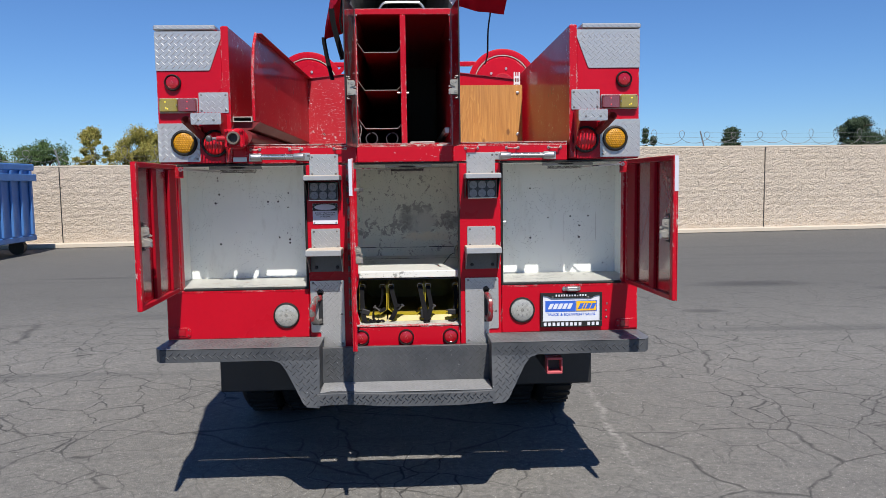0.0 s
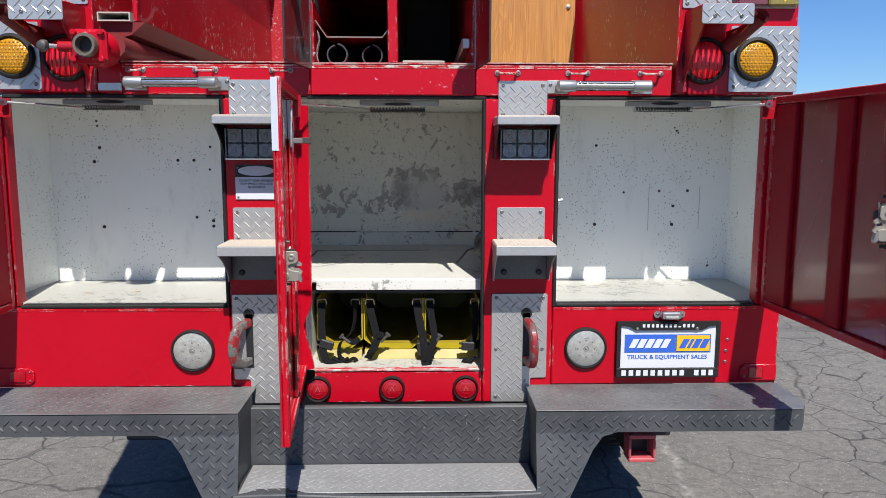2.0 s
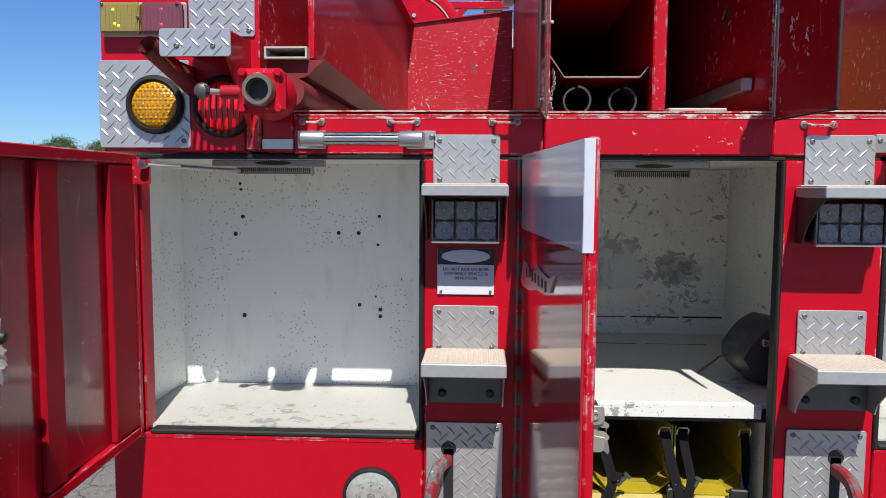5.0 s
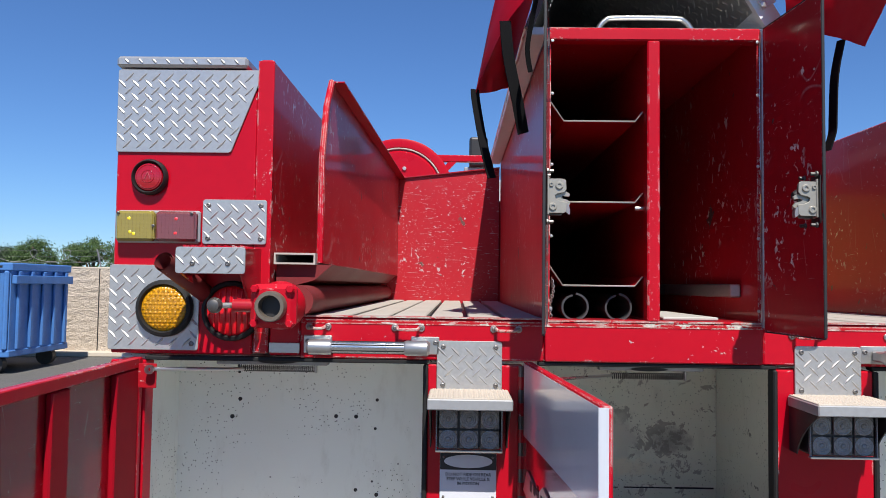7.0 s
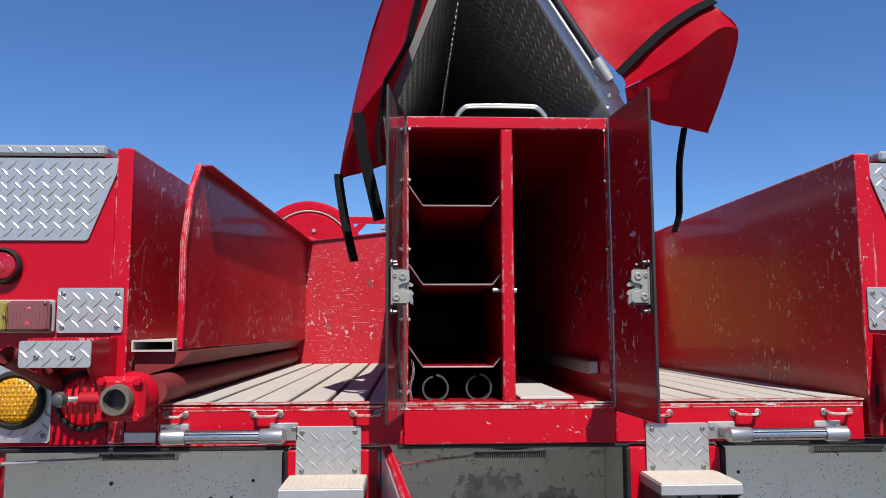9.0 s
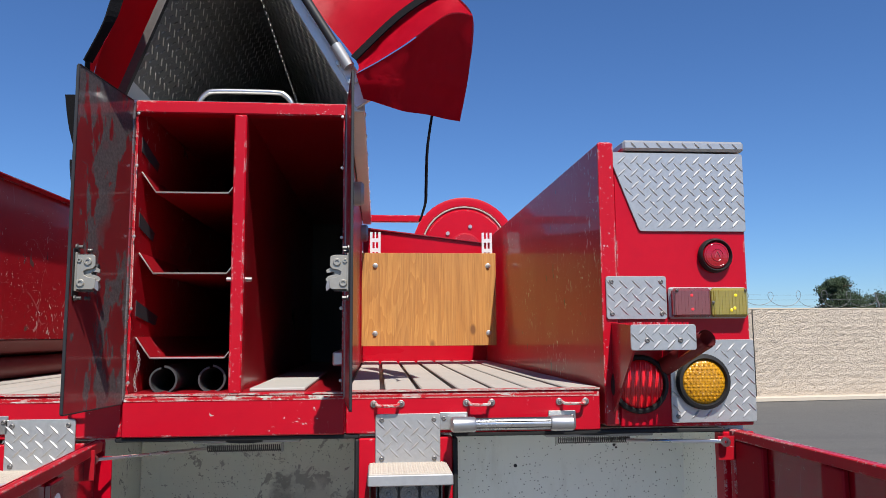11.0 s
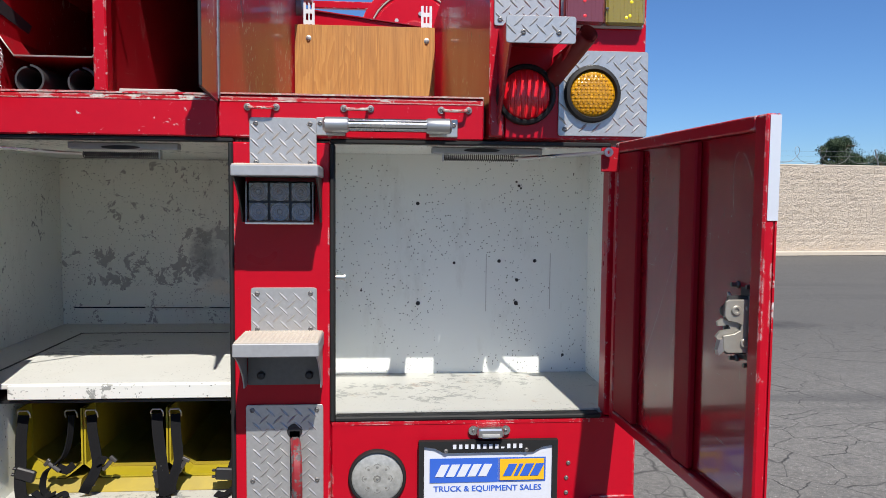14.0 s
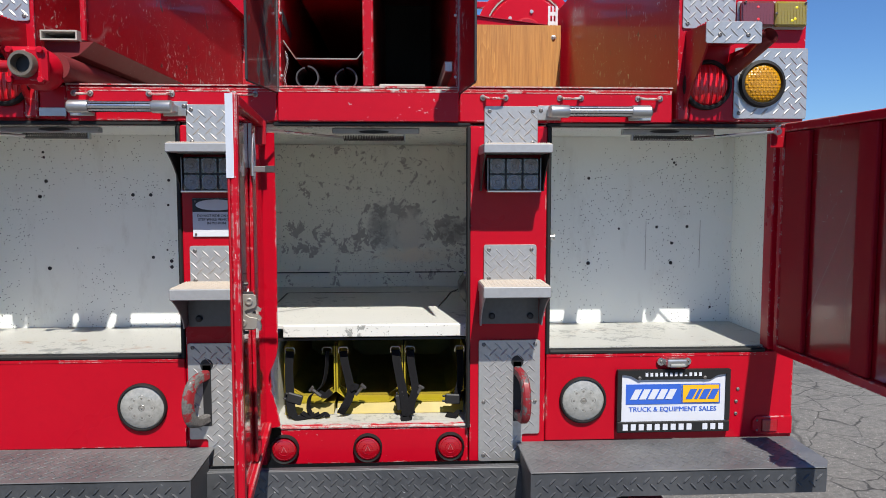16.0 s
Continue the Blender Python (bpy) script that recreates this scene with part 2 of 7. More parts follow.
def glassy(name, base, rough=0.1, trans=0.0, scale=180, contrast=1.0, coat=0.8):
    """Moulded plastic lens with a cell pattern beneath its surface."""
    m, t, p = blank(name)
    v = coords(t)
    cells = voronoi_of(t, v, scale, rand=0.15)
    c = mix_of(t, ramp_of(t, cells, [(0.1, 0.0), (0.7, 1.0)]), tuple(min(1, x * (1 + 0.35 * contrast)) for x in base), tuple(x * (1 - 0.38 * contrast) for x in base))
    t.links.new(c, p.inputs["Base Color"])
    p.inputs["Roughness"].default_value = rough
    p.inputs["Transmission Weight"].default_value = trans
    p.inputs["Coat Weight"].default_value = coat
    p.inputs["Coat Roughness"].default_value = 0.05
    bump_to(t, p, cells, 0.6 * contrast, 0.003)
    return m


def asphalt_mat():
    m, t, p = blank("asphalt")
    v = coords(t)
    wide = noise_of(t, v, 0.35, 5, 0.6)
    mid = noise_of(t, v, 6, 5, 0.65)
    fine = noise_of(t, v, 150, 3, 0.7)
    c = mix_of(t, ramp_of(t, wide, [(0.3, 0.0), (0.7, 1.0)]), (0.180, 0.172, 0.157), (0.250, 0.238, 0.216))
    c = mix_of(t, ramp_of(t, mid, [(0.35, 0.0), (0.8, 0.5)]), c, (0.10, 0.098, 0.095))
    stones = voronoi_of(t, v, 110)
    c = mix_of(t, ramp_of(t, stones, [(0.12, 0.6), (0.3, 0.0)]), c, (0.38, 0.36, 0.33))
    c = mix_of(t, ramp_of(t, fine, [(0.4, 0.0), (0.72, 0.6)]), c, (0.03, 0.03, 0.03))
    grit = voronoi_of(t, v, 46)
    c = mix_of(t, ramp_of(t, grit, [(0.10, 0.9), (0.16, 0.0)]), c, (0.50, 0.48, 0.44))
    mottle = noise_of(t, v, 28, 5, 0.7)
    c = mix_of(t, ramp_of(t, mottle, [(0.38, 0.6), (0.55, 0.0)]), c, (0.09, 0.087, 0.082))
    # alligator cracking, in patches, wandering
    w = t.nodes.new("ShaderNodeTexNoise")
    w.inputs["Scale"].default_value, w.inputs["Detail"].default_value = 3.2, 4
    t.links.new(v, w.inputs["Vector"])
    off = t.nodes.new("ShaderNodeVectorMath")
    off.operation = 'MULTIPLY_ADD'
    t.links.new(w.outputs["Color"], off.inputs[0])
    off.inputs[1].default_value = (0.22, 0.22, 0.0)
    t.links.new(v, off.inputs[2])
    e1 = voronoi_of(t, off.outputs[0], 2.9, 'DISTANCE_TO_EDGE')
    e2 = voronoi_of(t, off.outputs[0], 0.75, 'DISTANCE_TO_EDGE')
    zone = noise_of(t, v, 0.45, 3)
    k1 = math_of(t, 'MULTIPLY', ramp_of(t, e1, [(0.003, 1.0), (0.016, 0.0)]), ramp_of(t, zone, [(0.42, 0.10), (0.56, 0.9)]))
    k2 = ramp_of(t, e2, [(0.001, 0.7), (0.007, 0.0)])
    crack = math_of(t, 'MULTIPLY', math_of(t, 'MAXIMUM', k1, k2), ramp_of(t, noise_of(t, v, 7, 4, 0.7), [(0.33, 0.15), (0.5, 1.0)]))
    c = mix_of(t, math_of(t, 'MULTIPLY', crack, 0.68), c, (0.022, 0.022, 0.022))
    # long dark skid marks and a chalky drag mark
    skid = noise_of(t, coords(t, (0.05, 0.55, 1), (0, 0, 0.16)), 1.6, 4, 0.6)
    c = mix_of(t, ramp_of(t, skid, [(0.57, 0.0), (0.68, 0.7)]), c, (0.07, 0.069, 0.068))
    pale = noise_of(t, coords(t, (1.4, 0.12, 1), (0, 0, -0.35)), 1.7, 5, 0.65)
    c = mix_of(t, ramp_of(t, pale, [(0.66, 0.0), (0.72, 0.4)]), c, (0.27, 0.26, 0.24))
    # older dark seal coat over the far half of the yard
    far = t.nodes.new("ShaderNodeSeparateXYZ")
    t.links.new(off.outputs[0], far.inputs[0])
    coat_at = math_of(t, 'ADD', math_of(t, 'MULTIPLY', far.outputs[1], 0.1), math_of(t, 'MULTIPLY', wide, 0.5))
    c = mix_of(t, ramp_of(t, math_of(t, 'MULTIPLY', coat_at, 0.5), [(0.50, 0.0), (0.70, 0.75)]), mix_of(t, math_of(t, 'MULTIPLY', crack, 0.6), c, (0.02, 0.02, 0.02)), (0.095, 0.092, 0.086))
    # a chalky trail along the parked side, and two old oil patches
    g = t.nodes.new("ShaderNodeNewGeometry")
    xyz = t.nodes.new("ShaderNodeSeparateXYZ")
    t.links.new(g.outputs["Position"], xyz.inputs[0])
    bend = math_of(t, 'MULTIPLY', math_of(t, 'SUBTRACT', noise_of(t, coords(t, (0, 1, 0)), 2.4, 3), 0.5), 0.22)
    line = math_of(t, 'SUBTRACT', xyz.outputs[0], math_of(t, 'ADD', bend, math_of(t, 'ADD', 1.30, math_of(t, 'MULTIPLY', math_of(t, 'SUBTRACT', xyz.outputs[1], 4.8), 0.075))))
    trail = math_of(t, 'MULTIPLY', ramp_of(t, math_of(t, 'ABSOLUTE', line), [(0.004, 1.0), (0.035, 0.0)]), ramp_of(t, noise_of(t, v, 7, 6, 0.75), [(0.42, 0.0), (0.62, 0.75)]))
    span = math_of(t, 'MULTIPLY', math_of(t, 'GREATER_THAN', xyz.outputs[1], 3.95), math_of(t, 'LESS_THAN', xyz.outputs[1], 5.8))
    c = mix_of(t, math_of(t, 'MULTIPLY', math_of(t, 'MULTIPLY', trail, span), 0.6), c, (0.46, 0.44, 0.41))
    for x, y, rx, ry, most in ((5.3, 11.3, 1.5, 0.55, 0.8), (3.6, 9.0, 0.45, 0.22, 0.7), (7.2, 10.6, 0.9, 0.35, 0.6), (-5.6, 13.6, 1.8, 0.25, 0.6)):
        u = math_of(t, 'DIVIDE', math_of(t, 'SUBTRACT', xyz.outputs[0], x), rx)
        w2 = math_of(t, 'DIVIDE', math_of(t, 'SUBTRACT', xyz.outputs[1], y), ry)
        d = math_of(t, 'ADD', math_of(t, 'ADD', math_of(t, 'MULTIPLY', u, u), math_of(t, 'MULTIPLY', w2, w2)), mid)
        c = mix_of(t, ramp_of(t, d, [(0.5, most), (1.6, 0.0)]), c, (0.055, 0.054, 0.053))
    t.links.new(c, p.inputs["Base Color"])
    p.inputs["Roughness"].default_value = 0.86
    p.inputs["Specular IOR Level"].default_value = 0.25
    h = mix_of(t, 0.35, fine, stones)
    h = mix_of(t, crack, h, (0, 0, 0))
    bump_to(t, p, h, 0.7, 0.008)
    return m


def block_mat(name, a, b, scale=17.0):
    """Split-face masonry, each block of its own tint."""
    m, t, p = blank(name)
    v = coords(t)
    info = t.nodes.new("ShaderNodeObjectInfo")
    isl = t.nodes.new("ShaderNodeNewGeometry")
    rnd = math_of(t, 'FRACT', math_of(t, 'ADD', info.outputs["Random"], isl.outputs["Random Per Island"]))
    c = mix_of(t, rnd, a, b)
    fine = noise_of(t, v, scale, 6, 0.7)
    c = mix_of(t, ramp_of(t, fine, [(0.35, 0.0), (0.7, 0.75)]), c, tuple(x * 0.62 for x in a))
    wide = noise_of(t, v, 0.8, 4)
    c = mix_of(t, ramp_of(t, wide, [(0.4, 0.0), (0.8, 0.3)]), c, tuple(x * 0.75 for x in a))
    t.links.new(c, p.inputs["Base Color"])
    p.inputs["Roughness"].default_value = 0.9
    rough = math_of(t, 'ADD', math_of(t, 'MULTIPLY', noise_of(t, coords(t, (1, 1, 1.8)), 9.0, 5, 0.65, 0.5), 1.6), fine)
    bump_to(t, p, rough, 0.9, 0.04)
    return m


def leaf_mat(name, a, b):
    m, t, p = blank(name)
    isl = t.nodes.new("ShaderNodeNewGeometry")
    c = mix_of(t, isl.outputs["Random Per Island"], a, b)
    t.links.new(c, p.inputs["Base Color"])
    p.inputs["Roughness"].default_value = 0.6
    p.inputs["Subsurface Weight"].default_value = 0.0
    return m


M_RED = red_paint("red_enamel", 0.26, edges=0.6)
M_RED_EDGE = red_paint("red_enamel_chipped", 0.52, 0.3, edges=0.72)
M_RED_SCR = red_paint("red_enamel_scratched", 0.76, 0.36, (0.40, 0.40, 1.0), base=(0.40, 0.002, 0.012), wear_col=(0.52, 0.45, 0.48), chip=110, scratch=0.75, thick=0.024, dust=0.32, hairs=False, nicks=0.9, film_col=(0.34, 0.085, 0.095))
M_RED_TRIM = red_paint("red_enamel_bare_edges", 0.64, 0.35, wear_col=(0.50, 0.44, 0.42), chip=120, edges=0.8)
M_RED_GRIMY = red_paint("red_enamel_grimy", 1.35, 0.3, (1, 1, 0.45), base=(0.21, 0.010, 0.015), wear_col=(0.12, 0.10, 0.10), coat=0.8, chip=7, scratch=0.6, dust=0.3, coat_rough=0.04)
M_RED_LIP = red_paint("red_enamel_flaking_lip", 1.35, 0.4, (0.5, 1, 1), wear_col=(0.50, 0.46, 0.42), chip=60, edges=1.3)
M_FLAKE = red_paint("red_enamel_flaked_edge", 1.15, 0.45, (0.35, 1, 1), base=(0.40, 0.002, 0.010), wear_col=(0.60, 0.55, 0.50), chip=42, edges=1.2)
M_RED_BED = red_paint("red_enamel_bed", 0.62, 0.36, base=(0.41, 0.001, 0.010), coat=0.26, chip=60, scratch=0.45, thick=0.006, wave=0.10, spec=0.26, wear_col=(0.70, 0.60, 0.56), dust=0.12, edges=0.9, coat_rough=0.03, nicks=1.0, film_col=(0.28, 0.07, 0.065))
M_RED_SKIN = red_paint("red_enamel_door_skin", 0.45, 0.16, base=(0.33, 0.001, 0.010), coat=0.9, chip=80, scratch=0.4, wave=0.04, spec=0.45, dust=0.04, coat_rough=0.03)
M_RED_DULL = red_paint("red_enamel_inside", 0.6, 0.26, base=(0.36, 0.001, 0.010), coat=0.4, chip=75, spec=0.35, dust=0.12, scratch=0.3)
M_RED_HOOK = red_paint("red_enamel_rubbed_hook", 1.3, 0.4, base=(0.24, 0.004, 0.012), wear_col=(0.13, 0.12, 0.12), chip=34, dust=0.35, edges=0.8)
M_HOOK_BARE = red_paint("bare_hook_steel", 1.75, 0.45, base=(0.24, 0.004, 0.012), wear_col=(0.15, 0.145, 0.14), chip=14, dust=0.35, edges=0.9)
M_RED_PIPE = red_paint("red_enamel_weathered", 0.45, 0.46, base=(0.17, 0.006, 0.010), coat=0.0, dust=0.5)
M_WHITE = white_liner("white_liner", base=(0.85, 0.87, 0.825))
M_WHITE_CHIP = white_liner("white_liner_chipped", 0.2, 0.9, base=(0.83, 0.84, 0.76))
M_WHITE_WORN = white_liner("white_liner_rubbed", 0.62, 0.8, base=(0.84, 0.84, 0.745), grey=(0.34, 0.325, 0.29), worn=((-0.32, 1.355, 0.13, 0.085), (-0.05, 1.40, 0.07, 0.11), (0.06, 1.47, 0.10, 0.06), (0.27, 1.38, 0.13, 0.07), (-0.13, 1.33, 0.08, 0.05)))
M_WHITE_FEW = white_liner("white_liner_cleaner", base=(0.85, 0.87, 0.825), few=0.0)
# same white paint as the walls, its tone lowered where full sun falls
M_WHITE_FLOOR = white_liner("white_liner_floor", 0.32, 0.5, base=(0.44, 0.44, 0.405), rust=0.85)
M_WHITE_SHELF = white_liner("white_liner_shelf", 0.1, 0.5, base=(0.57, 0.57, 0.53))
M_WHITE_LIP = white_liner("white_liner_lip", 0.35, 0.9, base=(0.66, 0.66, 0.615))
M_TREAD = plain("bright_tread_plate", (0.49, 0.485, 0.475), 0.35, 0.62, 0.18, 110, 0.16, stain=0.3)
M_TREAD_DIM = plain("weathered_tread_plate", (0.47, 0.46, 0.44), 0.45, 0.8, 0.12, 70, 0.1, stain=0.3)


def bumper_mat(name, lo, hi, dust):
    """Black step coating, dusty and scuffed to bright specks."""
    m, t, p = blank(name)
    v = coords(t)
    fine, wide = noise_of(t, v, 80, 6, 0.7), noise_of(t, v, 5, 5, 0.6)
    c = mix_of(t, fine, lo, hi)
    c = mix_of(t, ramp_of(t, wide, [(0.35, 0.0), (0.7, 0.5)]), c, dust)
    spot = noise_of(t, coords(t, (1, 1.6, 1)), 52, 6, 0.75, 0.5)
    c = mix_of(t, ramp_of(t, spot, [(0.665, 0.0), (0.69, 0.85)]), c, (0.45, 0.45, 0.45))
    t.links.new(c, p.inputs["Base Color"])
    t.links.new(ramp_of(t, wide, [(0.2, 0.38), (0.8, 0.6)]), p.inputs["Roughness"])
    bump_to(t, p, fine, 0.35, 0.0015)
    return m


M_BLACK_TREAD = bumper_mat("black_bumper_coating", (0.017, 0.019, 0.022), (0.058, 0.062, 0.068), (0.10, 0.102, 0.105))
# top plates: dust, and the sun's brightness put into a lighter colour
M_BUMPER_TOP = bumper_mat("dusty_sunlit_bumper_top", (0.050, 0.053, 0.057), (0.125, 0.129, 0.134), (0.20, 0.20, 0.198))
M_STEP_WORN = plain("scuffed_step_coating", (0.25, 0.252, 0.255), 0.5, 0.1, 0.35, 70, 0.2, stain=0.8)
M_DARKSTEEL = plain("dark_steel", (0.12, 0.115, 0.11), 0.42, 0.7, 0.2, 90, 0.1)
# soiled vinyl, its tone also lowered for the holders' inner shade
M_YELLOW_DIM = plain("soiled_dim_yellow_vinyl", (0.34, 0.25, 0.010), 0.45, 0, 0.35, 14, 0.1, stain=0.9)
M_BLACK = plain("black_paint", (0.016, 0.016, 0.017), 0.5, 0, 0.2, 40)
M_RUBBER = plain("black_rubber", (0.014, 0.014, 0.014), 0.6, 0, 0.25, 90, spec=0.3)
M_CHROME = plain("chrome", (0.66, 0.66, 0.65), 0.27, 1.0, 0.04, 40, 0.02, stain=0.1)
M_STEEL = plain("zinc_steel", (0.56, 0.55, 0.52), 0.38, 0.9, 0.12, 120, 0.08)
M_CAP = plain("satin_end_cap", (0.42, 0.415, 0.41), 0.33, 0.8, 0.08, 60, 0.03)
M_PATINA = plain("brown_bronze", (0.19, 0.155, 0.12), 0.45, 0.5, 0.25, 70, 0.1)
M_GALV = plain("galvanised_latch", (0.36, 0.335, 0.285), 0.42, 0.55, 0.12, 120, 0.08)
M_GALVWIRE = plain("dull_wire", (0.20, 0.20, 0.20), 0.6, 0.5, 0.1, 60, 0.0)
M_ALU = plain("aluminium_edge", (0.70, 0.71, 0.72), 0.4, 0.25, 0.06, 60, 0.03)
M_SILVER = plain("silver_paint", (0.37, 0.375, 0.38), 0.42, 0.35, 0.14, 80, 0.08, stain=0.35)
M_TAPE = plain("white_reflective_tape", (0.52, 0.545, 0.60), 0.3, 0, 0.04, 90, 0.02, coat=1.0)
M_AMBER = glassy("amber_lens", (0.50, 0.23, 0.003), 0.3, 0.0, 150, 0.9, 0.25)
M_REDLAMP = glassy("small_red_lens", (0.33, 0.003, 0.010), 0.1, contrast=0.3)
M_FADED = plain("faded_red_paint", (0.42, 0.07, 0.08), 0.6, 0, 0.2, 60, 0.15)
M_REDLENS = glassy("red_lens", (0.66, 0.004, 0.012), 0.32, contrast=0.2, coat=0.25)
M_CLEAR = plain("clear_lens", (0.30, 0.30, 0.28), 0.16, 0, 0.5, 85, 0.4, coat=0.7)
M_CLEAR_DIM = plain("clear_lens_cup", (0.22, 0.215, 0.195), 0.2, 0.2, 0.4, 110, 0.3, coat=0.6)
M_LED = plain("led_optic", (0.24, 0.235, 0.225), 0.28, 0, 0.6, 240, 0.3, coat=0.3)
M_LED_DARK = glassy("led_recess", (0.20, 0.21, 0.22), 0.08, scale=300, contrast=1.2)
M_MARK_R = glassy("marker_red", (0.27, 0.07, 0.075), 0.06, 0.4, scale=110, contrast=0.1)
M_MARK_A = glassy("marker_amber", (0.40, 0.31, 0.05), 0.06, 0.4, scale=110, contrast=0.1)
# bright tones for sun glints painted on the marker lenses
M_SPOT_R = plain("red_glint", (0.80, 0.04, 0.05), 0.15, 0, 0.05, 60, 0.0, coat=0.8)
M_SPOT_A = plain("amber_glint", (0.95, 0.74, 0.02), 0.15, 0, 0.05, 60, 0.0, coat=0.8)
M_RED_DOOR = red_paint("red_enamel_door_inside", 0.45, 0.17, base=(0.27, 0.001, 0.008), coat=0.7, chip=90, scratch=0.3, wave=0.05, spec=0.3, dust=0.05, coat_rough=0.03)
M_HINGE = plain("worn_hinge_steel", (0.36, 0.33, 0.32), 0.42, 0.8, 0.3, 70, 0.1)
M_SCREW = plain("weathered_screw", (0.22, 0.21, 0.20), 0.45, 0.7, 0.3, 90, 0.1)
M_SMEAR = plain("black_smear", (0.05, 0.05, 0.055), 0.5, 0, 0.5, 50, 0.1, stain=0.6)
M_LED_CASE = plain("smoked_lamp_cover", (0.085, 0.085, 0.085), 0.12, 0, 0.2, 120, 0.05, coat=0.9)
M_RED_GLOSS = red_paint("red_enamel_polished", 0.3, 0.05, base=(0.36, 0.001, 0.010), coat=0.8, spec=0.5)
M_RED_MATTE = red_paint("red_enamel_flat", 0.3, 0.5, base=(0.30, 0.001, 0.010), coat=0.0, spec=0.15)
M_CANVAS = red_paint("red_vinyl", 0.0, 0.44, base=(0.56, 0.0015, 0.018), coat=0.0, spec=0.18)
M_WEB = plain("black_webbing", (0.009, 0.009, 0.010), 0.85, 0, 0.6, 420, 0.8, spec=0.08)
M_YELLOW = plain("yellow_vinyl", (0.40, 0.31, 0.009), 0.4, 0, 0.15, 30, 0.1, stain=0.65)
M_PLY = plywood_mat("plywood")
M_DECK = plain("grey_deck_board", (0.40, 0.37, 0.33), 0.75, 0, 0.14, 90, 0.2, stain=0.3)
M_GRIP = plain("dusty_grip", (0.44, 0.385, 0.32), 0.8, 0, 0.25, 120, 0.2, stain=0.4)
M_HOSE = plain("black_hose", (0.042, 0.043, 0.045), 0.42, 0, 0.3, 80, 0.2)
M_ASPHALT = asphalt_mat()
M_BLOCK = block_mat("split_face_block", (0.575, 0.485, 0.385), (0.60, 0.505, 0.405), 30.0)
M_MORTAR = plain("mortar", (0.50, 0.42, 0.345), 0.9, 0, 0.15, 40, 0.4)
M_KERB = plain("concrete_kerb", (0.50, 0.43, 0.34), 0.85, 0, 0.12, 40, 0.3)
M_BLUE = plain("blue_container_paint", (0.055, 0.17, 0.42), 0.5, 0, 0.15, 20, 0.1, stain=0.35)
M_BARK = plain("bark", (0.12, 0.09, 0.06), 0.9, 0, 0.3, 30, 0.6)
M_LEAF = leaf_mat("leaves_green", (0.035, 0.075, 0.018), (0.085, 0.14, 0.035))
M_LEAF_DARK = leaf_mat("leaves_dark", (0.022, 0.045, 0.018), (0.05, 0.08, 0.03))
M_LEAF_YEL = leaf_mat("leaves_yellow_green", (0.17, 0.17, 0.03), (0.34, 0.28, 0.06))
M_LABEL = plain("white_label", (0.60, 0.615, 0.665), 0.4, 0, 0.04, 60, 0.02)
M_BLUEINK = plain("blue_print", (0.03, 0.11, 0.50), 0.4, 0, 0.04, 60, 0.02)
M_YELINK = plain("yellow_print", (0.80, 0.43, 0.01), 0.4, 0, 0.04, 60, 0.02)
M_INK = plain("black_print", (0.012, 0.012, 0.016), 0.5, 0, 0.1, 60, 0.02)
M_BOARD = plain("pale_board", (0.40, 0.39, 0.365), 0.7, 0, 0.12, 40, 0.15)

# ---------------------------------------------------------------- mesh helpers
ORIGIN = {}          # where each object's own origin lies in the world


def thing(name, at, label, category, group="", kind=""):
    ob = new(name)
    ob.empty_display_size = 0.1
    ob.location = at
    ORIGIN[ob.name] = Vector(at)
    return tagged(ob, label, category, group, kind)


def part(name, bm, material, parent=None, label="", smooth=False):
    """Links a bmesh, given in world coordinates, as one mesh object."""
    lo = Vector((min(v.co[i] for v in bm.verts) for i in range(3)))
    hi = Vector((max(v.co[i] for v in bm.verts) for i in range(3)))
    c = (lo + hi) / 2
    if parent is None:
        c.z = lo.z
    bmesh.ops.translate(bm, verts=bm.verts, vec=-c)
    bmesh.ops.recalc_face_normals(bm, faces=bm.faces)
    me = bpy.data.meshes.new(name)
    bm.to_mesh(me)
    bm.free()
    if smooth:
        me.polygons.foreach_set("use_smooth", [True] * len(me.polygons))
        me.set_sharp_from_angle(angle=radians(38))
    for m in material if isinstance(material, (list, tuple)) else [material]:
        me.materials.append(m)
    ob = new(name, me)
    ob.location = c
    ORIGIN[ob.name] = c
    if parent is not None:
        ob.parent = parent
        ob.matrix_parent_inverse = Matrix.Translation(-ORIGIN[parent.name])
    if label:
        ob["label"] = label
    return ob


def box(x0, x1, y0, y1, z0, z1, bev=0.0, bm=None, seg=1):
    one = bmesh.new()
    bmesh.ops.create_cube(one, size=1.0)
    for v in one.verts:
        v.co = Vector((x0 + (v.co.x + 0.5) * (x1 - x0), y0 + (v.co.y + 0.5) * (y1 - y0), z0 + (v.co.z + 0.5) * (z1 - z0)))
    if bev:
        bmesh.ops.bevel(one, geom=one.edges[:], offset=bev, segments=seg, affect='EDGES', profile=0.5)
    return merge(bm, one)


def merge(bm, one):
    if bm is None:
        return one
    me = bpy.data.meshes.new("scratch")
    one.to_mesh(me)
    one.free()
    bm.from_mesh(me)
    bpy.data.meshes.remove(me)
    return bm


